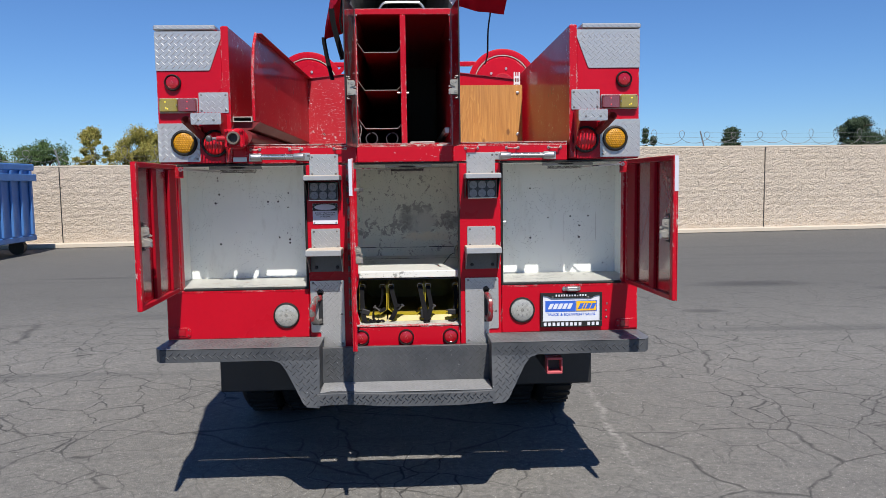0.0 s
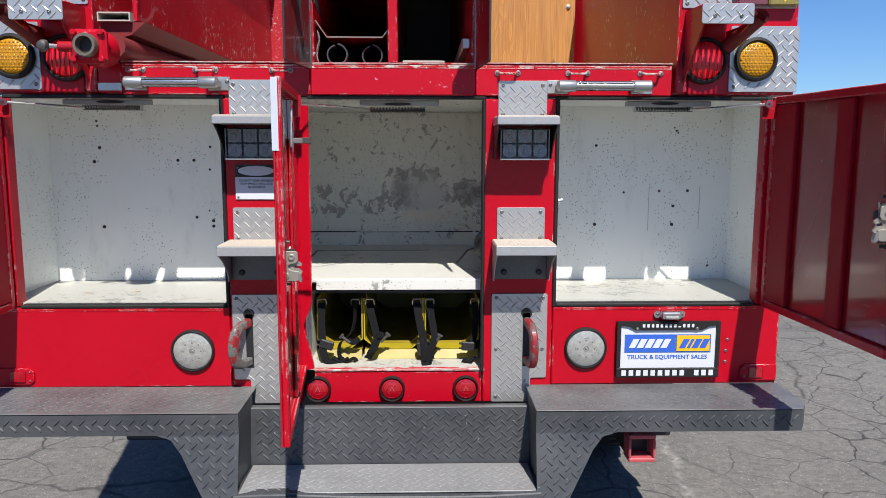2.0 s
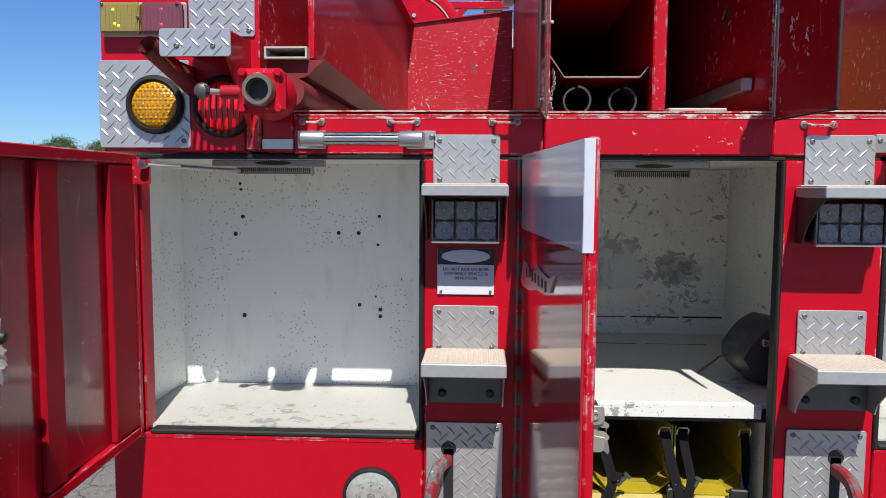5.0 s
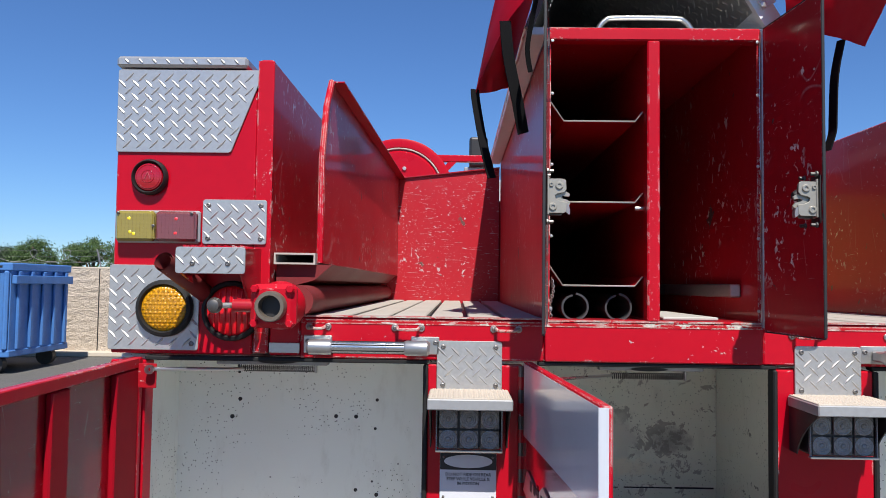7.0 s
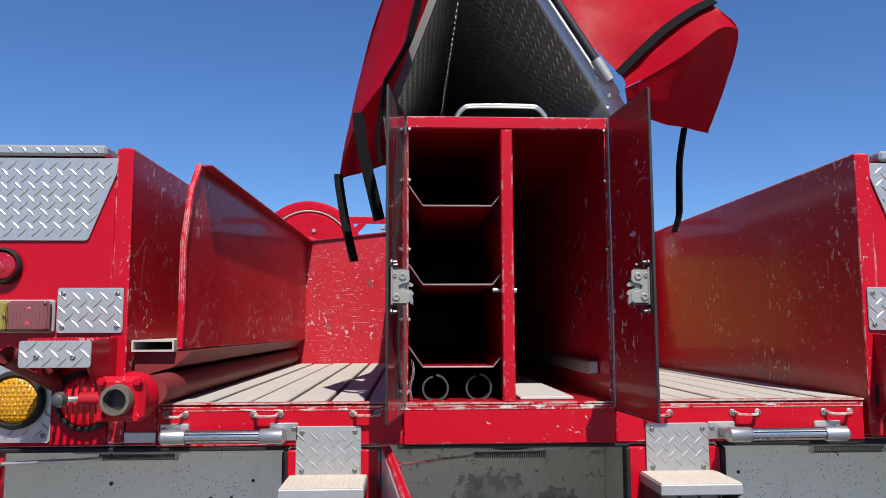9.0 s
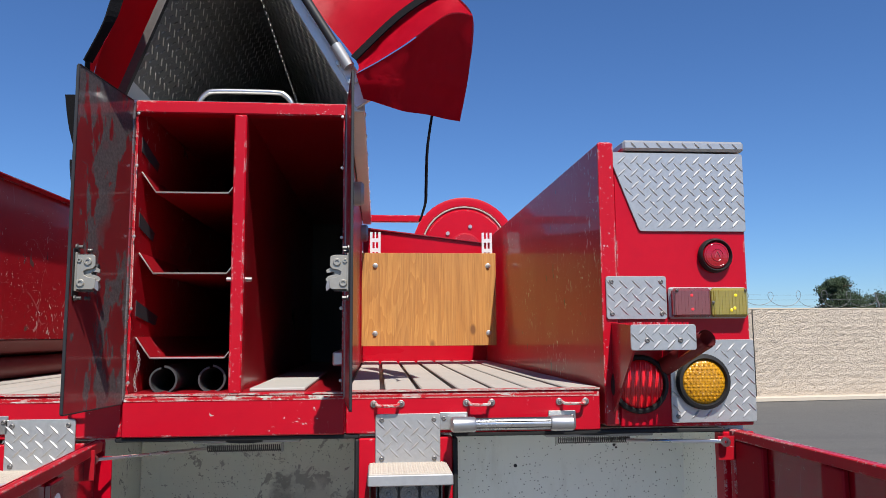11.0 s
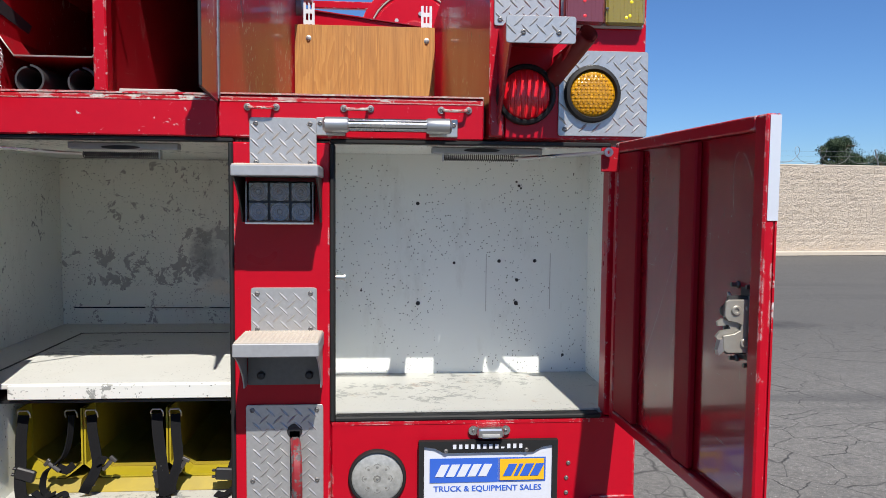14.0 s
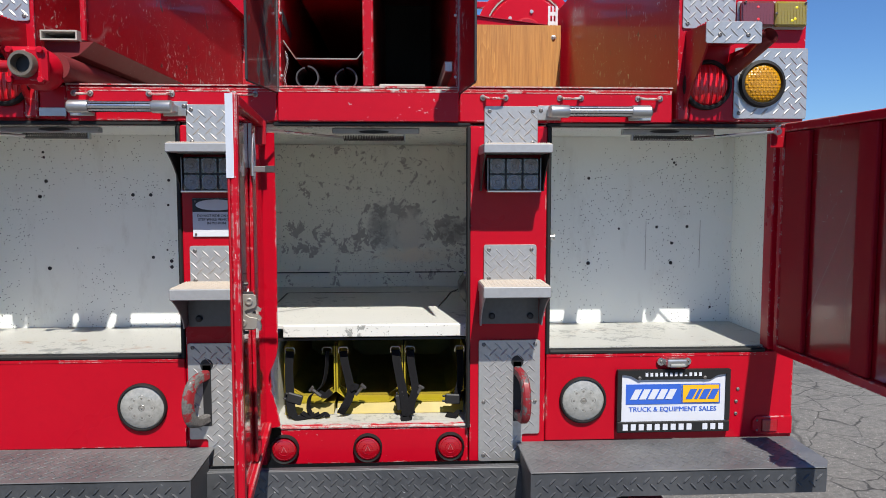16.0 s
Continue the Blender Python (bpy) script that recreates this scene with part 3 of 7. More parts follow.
def extrude(points, way, bm=None, bev=0.0):
    """A prism: a flat outline of 3D points pushed along way."""
    one = bmesh.new()
    a = [one.verts.new(Vector(p)) for p in points]
    b = [one.verts.new(Vector(p) + Vector(way)) for p in points]
    n = len(points)
    one.faces.new(a)
    one.faces.new(b[::-1])
    for i in range(n):
        one.faces.new((a[i], b[i], b[(i + 1) % n], a[(i + 1) % n]))
    bmesh.ops.recalc_face_normals(one, faces=one.faces)
    if bev:
        bmesh.ops.bevel(one, geom=one.edges[:], offset=bev, segments=1, affect='EDGES')
    return merge(bm, one)


def face_prism(xz, y0, y1, bm=None, bev=0.0):
    return extrude([(x, y0, z) for x, z in xz], (0, y1 - y0, 0), bm, bev)


def rod(p0, p1, r, seg=16, bm=None, r1=None, caps=True):
    p0, p1 = Vector(p0), Vector(p1)
    one = bmesh.new()
    d = p1 - p0
    bmesh.ops.create_cone(one, cap_ends=caps, segments=seg, radius1=r, radius2=r if r1 is None else r1, depth=d.length)
    m = Matrix.Translation((p0 + p1) / 2) @ d.to_track_quat("Z", "Y").to_matrix().to_4x4()
    bmesh.ops.transform(one, matrix=m, verts=one.verts)
    return merge(bm, one)


def sweep(points, r, seg=8, bm=None, closed=False):
    """A round bar along a line of points."""
    one = bmesh.new()
    pts = [Vector(p) for p in points]
    n = len(pts)
    rings = []
    last = None
    for i, p in enumerate(pts):
        a = pts[(i - 1) % n] if closed or i > 0 else p
        b = pts[(i + 1) % n] if closed or i < n - 1 else p
        d = (b - a).normalized()
        u = d.orthogonal().normalized() if last is None else (last - d * last.dot(d)).normalized()
        last = u
        w = d.cross(u)
        rings.append([one.verts.new(p + (u * math.cos(2 * math.pi * k / seg) + w * math.sin(2 * math.pi * k / seg)) * r) for k in range(seg)])
    for i in range(n if closed else n - 1):
        a, b = rings[i], rings[(i + 1) % n]
        for k in range(seg):
            one.faces.new((a[k], a[(k + 1) % seg], b[(k + 1) % seg], b[k]))
    if not closed:
        one.faces.new(rings[0][::-1])
        one.faces.new(rings[-1])
    return merge(bm, one)


def lathe(profile, axis_at, way=(0, -1, 0), seg=32, bm=None):
    """A turned shape: profile of (radius, distance along way)."""
    one = bmesh.new()
    rings = []
    for r, d in profile:
        if r < 1e-6:
            rings.append([one.verts.new((0, 0, d))])
        else:
            rings.append([one.verts.new((r * math.cos(2 * math.pi * k / seg), r * math.sin(2 * math.pi * k / seg), d)) for k in range(seg)])
    for a, b in zip(rings, rings[1:]):
        for k in range(seg):
            q = [a[k % len(a)], a[(k + 1) % len(a)], b[(k + 1) % len(b)], b[k % len(b)]]
            u = []
            for x in q:
                if x not in u:
                    u.append(x)
            if len(u) > 2:
                one.faces.new(u)
    m = Matrix.Translation(axis_at) @ Vector(way).to_track_quat("Z", "Y").to_matrix().to_4x4()
    bmesh.ops.transform(one, matrix=m, verts=one.verts)
    return merge(bm, one)


def smooth_line(ps, n):
    """Cubic steps through a line of points."""
    out = []
    for i in range(len(ps) - 1):
        p0, p1, p2, p3 = ps[max(i - 1, 0)], ps[i], ps[i + 1], ps[min(i + 2, len(ps) - 1)]
        for k in range(n):
            u = k / n
            out.append(0.5 * ((2 * p1) + (p2 - p0) * u + (2 * p0 - 5 * p1 + 4 * p2 - p3) * u * u + (3 * p1 - p0 - 3 * p2 + p3) * u ** 3))
    return out + [ps[-1]]


def ribbon(points, width, across=(1, 0, 0), thick=0.002, bm=None):
    """A strap of webbing along a line of points."""
    one = bmesh.new()
    pts = smooth_line([Vector(p) for p in points], 5)
    rows = []
    for i, p in enumerate(pts):
        d = (pts[min(i + 1, len(pts) - 1)] - pts[max(i - 1, 0)]).normalized()
        a = across[i] if isinstance(across, list) else across
        a = Vector(a)
        a = (a - d * a.dot(d)).normalized()
        n = d.cross(a).normalized() * thick / 2
        a = a * width / 2
        rows.append([one.verts.new(p + s * a + k * n) for s, k in ((-1, -1), (1, -1), (1, 1), (-1, 1))])
    for a, b in zip(rows, rows[1:]):
        for k in range(4):
            one.faces.new((a[k], a[(k + 1) % 4], b[(k + 1) % 4], b[k]))
    one.faces.new(rows[0])
    one.faces.new(rows[-1][::-1])
    return merge(bm, one)


def inside(u, v, outline):
    hit = False
    for (a, b), (c, d) in zip(outline, outline[1:] + outline[:1]):
        if (b > v) != (d > v) and u < (c - a) * (v - b) / (d - b) + a:
            hit = not hit
    return hit


def treads(frame_of, outline, bm, pitch=0.0215, long=0.031, wide=0.0054, high=0.0019, keep=0.006, holes=()):
    """Raised lozenges of tread plate over a flat outline. frame_of(u, v, h) gives the place in the world."""
    us, vs = [p[0] for p in outline], [p[1] for p in outline]
    s = math.sqrt(0.5)
    verts, faces = [], []
    mu, mv = (max(us) + min(us)) / 2, (max(vs) + min(vs)) / 2
    reach = int(((max(us) - min(us)) + (max(vs) - min(vs))) * 0.71 / pitch) + 2
    for i in range(-reach, reach + 1):
        for j in range(-reach, reach + 1):
            u, v = mu + (i - j) * pitch * s, mv + (i + j) * pitch * s
            if not (min(us) < u < max(us) and min(vs) < v < max(vs)):
                continue
            d = (s, s) if (i + j) % 2 else (-s, s)
            ends = [(u + d[0] * k * (long * 0.36 + keep * 0.3), v + d[1] * k * (long * 0.36 + keep * 0.3)) for k in (-1, 1)]
            if not all(inside(*e, outline) for e in ends) or any(math.hypot(u - a, v - b) < r for a, b, r in holes):
                continue
            n = (-d[1], d[0])
            base = [(-0.5, 0, 0), (-0.2, 0.5, 0), (0.2, 0.5, 0), (0.5, 0, 0), (0.2, -0.5, 0), (-0.2, -0.5, 0), (-0.3, 0, 1), (0.3, 0, 1)]
            k = len(verts)
            for a, b, h in base:
                verts.append(frame_of(u + d[0] * a * long + n[0] * b * wide, v + d[1] * a * long + n[1] * b * wide, h * high))
            faces += [[k + q for q in f] for f in ((0, 1, 6), (1, 2, 7, 6), (2, 3, 7), (3, 4, 7), (4, 5, 6, 7), (5, 0, 6))]
    if verts:
        me = bpy.data.meshes.new("scratch")
        me.from_pydata([tuple(p) for p in verts], [], faces)
        bm.from_mesh(me)
        bpy.data.meshes.remove(me)
    return bm


def rounded(xz, r):
    """An outline with its corners cut to short arcs."""
    out = []
    for i, p in enumerate(xz):
        p, a, b = Vector(p), Vector(xz[i - 1]), Vector(xz[(i + 1) % len(xz)])
        c = min(r, (a - p).length * 0.4, (b - p).length * 0.4)
        u, w = p + (a - p).normalized() * c, p + (b - p).normalized() * c
        for q in (0.0, 0.33, 0.67, 1.0):
            m = u * (1 - q) ** 2 + p * (2 * q * (1 - q)) + w * q * q
            out.append((m.x, m.y))
    return out


def tread_plate(name, xz, y, parent, material=None, thick=0.004, holes=(), screws=(), label=""):
    """A sheet of tread plate on a rear-facing panel, with its lozenges and screws."""
    bm = face_prism(rounded(xz, 0.0065), y - thick, y, bev=0.001)
    treads(lambda u, v, h: (u, y - thick - h, v), list(xz), bm, holes=holes)
    ob = part(name, bm, material or M_TREAD, parent, label)
    for u, v in screws:
        screw((u, y - thick, v), ob)
    return ob


def screw(at, parent, r=0.0055, way=(0, -1, 0)):
    return part("screw", lathe([(r * 1.05, 0), (r * 1.0, 0.0015), (r * 0.85, 0.0026), (r * 0.55, 0.0034), (r * 0.45, 0.0018), (0, 0.0018)], at, way, 10), M_SCREW, parent)


def words(text, at, size, material, parent, name="lettering", squeeze=1.0, align='CENTER', depth=0.0004):
    """Lettering that faces the rear."""
    cu = bpy.data.curves.new(name, 'FONT')
    cu.body, cu.size, cu.align_x, cu.align_y, cu.extrude, cu.resolution_u = text, size, align, 'CENTER', depth, 2
    tmp = new(name + "_curve", cu)
    dg = bpy.context.evaluated_depsgraph_get()
    me = bpy.data.meshes.new_from_object(tmp.evaluated_get(dg))
    bpy.data.objects.remove(tmp)
    bm = bmesh.new()
    bm.from_mesh(me)
    bpy.data.meshes.remove(me)
    # heavy strokes: the letters once more, a hair aside
    twin = bmesh.ops.duplicate(bm, geom=bm.verts[:] + bm.edges[:] + bm.faces[:])["geom"]
    bmesh.ops.translate(bm, verts=[v for v in twin if isinstance(v, bmesh.types.BMVert)], vec=(0.045 * size, 0.012 * size, 0.0001))
    bmesh.ops.transform(bm, matrix=Matrix.Translation(at) @ pose(0, 0, 0, 90, 0, 0) @ Matrix.Diagonal((squeeze, 1, 1, 1)), verts=bm.verts)
    return part(name, bm, material, parent)


def oval(cx, cz, rx, rz, y0, y1, seg=28):
    return face_prism([(cx + rx * math.cos(2 * math.pi * k / seg), cz + rz * math.sin(2 * math.pi * k / seg)) for k in range(seg)], y0, y1)

# ---------------------------------------------------------------- the yard
bm = bmesh.new()
bmesh.ops.create_grid(bm, x_segments=8, y_segments=8, size=400)
tagged(part("ground", bm, M_ASPHALT), "cracked grey asphalt yard with worn patches", "ground", kind="structure")

WALL_A, WALL_B = Vector((-30.0, 19.05, 0)), Vector((42.0, 25.65, 0))
WALL_H, WALL_LOW, STEP = 2.6, 2.2, 29.12      # the wall steps up behind the truck
along = (WALL_B - WALL_A).normalized()
wall_turn = math.atan2(along.y, along.x)
wall_len = (WALL_B - WALL_A).length
WALL_M = Matrix.Translation(WALL_A) @ pose(0, 0, 0, 0, 0, math.degrees(wall_turn))


def on_wall(bm):
    bmesh.ops.transform(bm, matrix=WALL_M, verts=bm.verts)
    return bm


yard_wall = tagged(part("wall_north", on_wall(box(STEP, wall_len, 0.03, 0.2, 0, WALL_H - 0.02, 0, box(0, STEP, 0.03, 0.2, 0, WALL_LOW - 0.02))), M_MORTAR),
                   "tan split-face block yard wall", "wall", kind="structure")
tagged(part("trim", on_wall(box(0, wall_len, -0.35, 0.02, 0, 0.13, 0.02)), M_KERB), "pale concrete kerb at the foot of the wall", "kerb", kind="structure")

# ---------------------------------------------------------------- fire engine
Y = 3.785            # the rear face of the body
CX = -0.027          # the middle of the body
L, R = -1.222, 1.168
DECK = 1.816
BULK = 5.66
truck = thing("fire_truck", (CX, 5.2, 0), "red fire engine with open rear compartments and doors, parked on asphalt", "fire truck")


def panel(name, x0, x1, y0, y1, z0, z1, mat=None, bev=0.003, parent=None, label=""):
    return part(name, box(x0, x1, y0, y1, z0, z1, bev), mat or M_RED, parent or truck, label)


# rear panels, posts and rails
panel("lower_panel", L, -0.5135, Y, Y + 0.04, 0.845, 1.092)
panel("lower_panel", 0.4665, R, Y, Y + 0.04, 0.845, 1.092)
for a, b in ((L + 0.004, -0.5145), (0.4675, R - 0.004)):
    panel("panel_edge", a, b, Y - 0.0015, Y - 0.0002, 1.0815, 1.0895, M_RED_TRIM, 0)
panel("corner_post", L, -1.142, Y + 0.002, Y + 0.05, 1.095, 1.712)
panel("corner_post", 1.092, R, Y + 0.002, Y + 0.05, 1.095, 1.712)
panel("pillar", -0.5115, -0.300, Y + 0.001, Y + 0.045, 0.79, 1.712)
panel("pillar", 0.254, 0.4645, Y + 0.001, Y + 0.045, 0.79, 1.712)
panel("sill_panel", -0.2645, 0.2525, Y + 0.016, Y + 0.05, 0.785, 0.885, M_RED_EDGE)
panel("sill_edge", -0.2645, 0.2525, Y + 0.012, Y + 0.045, 0.8855, 0.8935, M_RED_LIP, 0.002)
panel("header_rail", -0.797, -0.256, Y, Y + 0.05, 1.722, DECK - 0.003, M_RED_EDGE)
panel("header_rail", -0.254, 0.224, Y - 0.004, Y + 0.05, 1.722, DECK - 0.006, M_RED_EDGE)
panel("header_rail", 0.226, 0.803, Y, Y + 0.05, 1.722, DECK - 0.003, M_RED_EDGE)
for a, b, y in ((-0.795, -0.258, Y), (-0.252, 0.222, Y - 0.004), (0.228, 0.801, Y)):
    panel("flaked_edge", a, b, y - 0.0012, y - 0.0002, DECK - 0.017, DECK - 0.0075, M_FLAKE, 0)
panel("side_skirt", L, L + 0.0025, Y + 0.052, 6.9, 0.845, 1.712)
panel("side_skirt", R - 0.0025, R, Y + 0.052, 6.9, 0.845, 1.712)
panel("floor_pan", L + 0.031, R - 0.031, 4.75, 6.9, 0.80, 0.842, M_BLACK)
panel("pump_house", L, R, 5.75, 6.9, 1.714, 2.30)


def compartment(x0, x1, y1, z0, z1, back_mat, floor_mat, side_mat=None, y0=0.0):
    """The sheet-metal lining of one compartment, behind its opening."""
    side_mat = side_mat or M_WHITE
    f = Y + 0.046
    panel("liner_back", x0, x1, y1, y1 + 0.008, z0, z1, back_mat, 0)
    panel("liner_side", x0 - 0.008, x0, f, y1 + 0.008, z0, z1, side_mat, 0)
    panel("liner_side", x1, x1 + 0.008, f, y1 + 0.008, z0, z1, side_mat, 0)
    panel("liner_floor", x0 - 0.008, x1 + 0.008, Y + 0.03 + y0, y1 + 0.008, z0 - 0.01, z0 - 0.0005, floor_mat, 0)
    panel("liner_ceiling", x0 - 0.008, x1 + 0.008, f + 0.006, y1 + 0.008, z1 + 0.0005, z1 + 0.008, side_mat, 0)


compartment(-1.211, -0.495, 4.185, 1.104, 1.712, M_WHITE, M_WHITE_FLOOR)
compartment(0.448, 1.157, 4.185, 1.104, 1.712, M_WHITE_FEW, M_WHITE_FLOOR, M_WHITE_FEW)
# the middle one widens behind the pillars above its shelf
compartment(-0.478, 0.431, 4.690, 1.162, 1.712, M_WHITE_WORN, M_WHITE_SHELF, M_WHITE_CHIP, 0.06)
# back and ceiling sheets coloured black for the shade in this pocket
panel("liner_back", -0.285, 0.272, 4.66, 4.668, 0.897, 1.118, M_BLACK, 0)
panel("liner_side", -0.293, -0.285, Y + 0.046, 4.668, 0.897, 1.118, M_WHITE_CHIP, 0)
panel("liner_side", 0.272, 0.280, Y + 0.046, 4.668, 0.897, 1.118, M_WHITE_CHIP, 0)
panel("liner_floor", -0.293, 0.280, Y + 0.03, 4.668, 0.887, 0.8965, M_WHITE_FLOOR, 0)
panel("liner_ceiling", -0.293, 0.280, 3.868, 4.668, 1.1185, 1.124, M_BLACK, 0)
panel("liner_sheet", -0.477, 0.430, 4.684, 4.6895, 1.218, 1.711, M_WHITE_WORN, 0.001)
for a, b, h in ((-0.44, -0.21, 0.0045), (-0.19, -0.02, 0.0018), (0.0, 0.10, 0.0025), (0.12, 0.28, 0.0042), (0.29, 0.42, 0.0055)):
    panel("open_seam", a, b, 4.6825, 4.6838, 1.2165, 1.2165 + h, M_BLACK, 0)
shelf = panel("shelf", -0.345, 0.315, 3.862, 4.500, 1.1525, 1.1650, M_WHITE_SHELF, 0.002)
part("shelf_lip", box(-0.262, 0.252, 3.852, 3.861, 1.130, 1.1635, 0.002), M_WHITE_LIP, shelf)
for bb in (box(-0.3490, -0.3440, 3.885, 4.500, 1.1620, 1.1662), box(-0.3490, 0.10, 4.4985, 4.5035, 1.1620, 1.1662), box(0.13, 0.3175, 4.4985, 4.5015, 1.1620, 1.1658)):
    part("open_seam", bb, M_BLACK, shelf)


def gasket(x0, x1, z0, z1, sides, w=0.011):
    strips = [box(x0 + w, x1 - w, Y - 0.004, Y + 0.03, z0, z0 + w, 0.003)] if "b" in sides else []
    strips += [box(x0, x1, Y + 0.003, Y + 0.03, z1 + 0.001, z1 + 0.0105, 0.002)]
    if "l" in sides:
        strips.append(box(x0, x0 + w, Y - 0.004, Y + 0.03, z0, z1, 0.003))
    if "r" in sides:
        strips.append(box(x1 - w, x1, Y - 0.004, Y + 0.03, z0, z1, 0.003))
    for bm in strips:
        part("door_seal", bm, M_RUBBER, truck, "black rubber door seal")


gasket(-1.145, -0.511, 1.090, 1.711, "rb")
gasket(0.464, 1.095, 1.090, 1.711, "lb")
gasket(-0.268, 0.256, 0.886, 1.711, "r", 0.010)
panel("header_end", -0.866, -0.798, Y + 0.001, Y + 0.05, 1.727, DECK - 0.003, M_RED)
for z in (0.985, 0.950, 0.915):
    screw((1.010 if z > 0.96 else 1.006, Y, z), truck, 0.005)


# ---- side towers
def tower(s):
    """One of the two side lockers over the rear; s = -1 left, 1 right."""
    X = lambda d: CX + s * d                        # distance outwards from the middle
    xs = lambda a, b: (min(X(a), X(b)), max(X(a), X(b)))
    body = part("locker", box(*xs(0.878, 1.195), Y, BULK, 1.727, 2.366, 0.003), M_RED, truck)
    inner = part("bed_side", box(*xs(0.842, 0.876), Y - 0.003, BULK, 1.73, 2.392, 0.004), M_RED_BED, truck)
    part("edge_trim", box(*xs(0.840, 0.877), Y - 0.006, Y - 0.0035, 1.82, 2.388, 0.001), M_RED_TRIM, inner)
    tread_plate("tread_panel", [(X(0.936), 2.178), (X(1.196), 2.178), (X(1.196), 2.367), (X(0.872), 2.367), (X(0.872), 2.345)][::s], Y - 0.001, body)
    lid = part("locker_lid", box(*xs(0.90, 1.199), Y - 0.012, BULK, 2.371, 2.396, 0.006), M_TREAD, body)
    part("lid_tread", treads(lambda u, v, h: (u, Y - 0.0125 - h, v), [(xs(0.905, 1.195)[0], 2.373), (xs(0.905, 1.195)[1], 2.373), (xs(0.905, 1.195)[1], 2.395), (xs(0.905, 1.195)[0], 2.395)], bmesh.new(), pitch=0.022, long=0.018, keep=0.0), M_TREAD, lid)
    part("lid_tread", treads(lambda u, v, h: (u, v, 2.3965 + h), [(xs(0.905, 1.195)[0], Y), (xs(0.905, 1.195)[1], Y), (xs(0.905, 1.195)[1], BULK - 0.02), (xs(0.905, 1.195)[0], BULK - 0.02)], bmesh.new()), M_TREAD, lid)
    low = [(X(0.997), 1.735), (X(1.200), 1.735), (X(1.200), 1.924), (X(0.997), 1.924)][::s]
    lamp_x = X(1.072)
    tread_plate("tread_panel", low, Y - 0.001, body, holes=[(lamp_x, 1.827, 0.07)], screws=[(X(1.012), 1.75)])
    round_lamp((lamp_x, Y - 0.005, 1.828), 0.0635, 0.051, M_AMBER, "amber turn lamp", cells=True)
    round_lamp((X(0.922), Y - 0.002, 1.824), 0.067, 0.055, M_REDLENS, "red brake lamp", flutes=4)
    round_lamp((X(1.116), Y - 0.002, 2.121), 0.0405, 0.033, M_REDLAMP, "small red round lamp")
    sq = [(X(0.849), 1.972), (X(0.993), 1.972), (X(0.993), 2.072), (X(0.849), 2.072)][::s]
    tread_plate("tread_panel", sq, Y - 0.0068, body, screws=[(X(0.862), 1.985), (X(0.98), 1.985), (X(0.862), 2.059), (X(0.98), 2.059)])
    # marker lamp: amber outside, red inside, under one clear cover
    base = part("marker_lamp", box(*xs(0.998, 1.185), Y - 0.012, Y, 1.973, 2.046, 0.004), M_SILVER, truck, "two-colour side marker lamp")
    for u in (1.05, 1.135):
        part("bulb", lathe([(0, -0.008), (0.006, -0.006), (0.009, 0), (0.006, 0.006), (0, 0.008)], (X(u), Y - 0.016, 2.006), (1, 0, 0), 14), M_CHROME, base, smooth=True)
    part("red_lens", box(*xs(1.001, 1.092), Y - 0.03, Y - 0.012, 1.976, 2.043, 0.006), M_MARK_R, base, smooth=False)
    part("amber_lens", box(*xs(1.093, 1.182), Y - 0.03, Y - 0.012, 1.976, 2.043, 0.006), M_MARK_A, base)
    # raised bright dots stand in for sun glints inside the lenses
    for u, w, mt in ((1.150, 2.026, M_SPOT_A), (1.147, 1.996, M_SPOT_A), (1.139, 1.992, M_SPOT_A), (1.045, 2.026, M_SPOT_R), (1.046, 1.994, M_SPOT_R)):
        part("reflector_spot", lathe([(0.0042, 0), (0.003, 0.001), (0, 0.0014)], (X(u), Y - 0.0298, w), seg=10), mt, base, smooth=True)
    for k in range(22):
        part("lens_flute", box(*xs(1.004 + k * 0.0081, 1.0055 + k * 0.0081), Y - 0.0308, Y - 0.0298, 1.981, 2.038), M_MARK_R if k < 11 else M_MARK_A, base)
    for u in (1.010, 1.095, 1.174):
        screw((X(u), Y - 0.031, 2.038 if u != 1.095 else 2.01), base, 0.0035)
    # hooded step over the brake lamp
    hood = part("step_hood", box(*xs(0.858, 0.990), 3.622, 3.628, 1.908, 1.955, 0.001), M_RED, truck, "red step hood with a serrated grating top")
    for i in range(8):
        u = 0.866 + i * 0.0162
        part("grating_bar", box(*xs(u, u + 0.0055), 3.629, Y, 1.935, 1.957, 0.001), M_RED_DULL, hood)
    for q in (3.67, 3.725):
        part("cross_bar", box(*xs(0.862, 0.985), q, q + 0.004, 1.936, 1.950), M_RED_DULL, hood)
    # unseen plate, added to block sun from the lamp's upper half
    part("tray", box(*xs(0.862, 0.985), 3.715, Y - 0.001, 1.9285, 1.9325), M_RED_DULL, hood)
    part("gusset", extrude([(X(0.860), 3.629, 1.908), (X(0.860), 3.629, 1.956), (X(0.860), Y, 1.964), (X(0.860), Y, 1.755)], (s * 0.005, 0, 0)), M_RED_DULL, hood)
    part("gusset", extrude([(X(0.984), 3.625, 1.908), (X(0.984), Y, 1.908), (X(0.984), Y, 1.86)], (s * 0.005, 0, 0)), M_RED_DULL, hood)
    tread_plate("tread_panel", [(X(0.850), 1.904), (X(0.992), 1.904), (X(0.992), 1.958), (X(0.850), 1.958)][::s], 3.621, hood, screws=[(X(0.885), 1.925), (X(0.957), 1.925)])
    grip = bmesh.new()
    for i in range(8):
        for j in range(9):
            rod((X(0.8648 + i * 0.0168), 3.64 + j * 0.0165, 1.956), (X(0.8648 + i * 0.0168), 3.64 + j * 0.0165, 1.963), 0.0045, 6, grip, 0.0028)
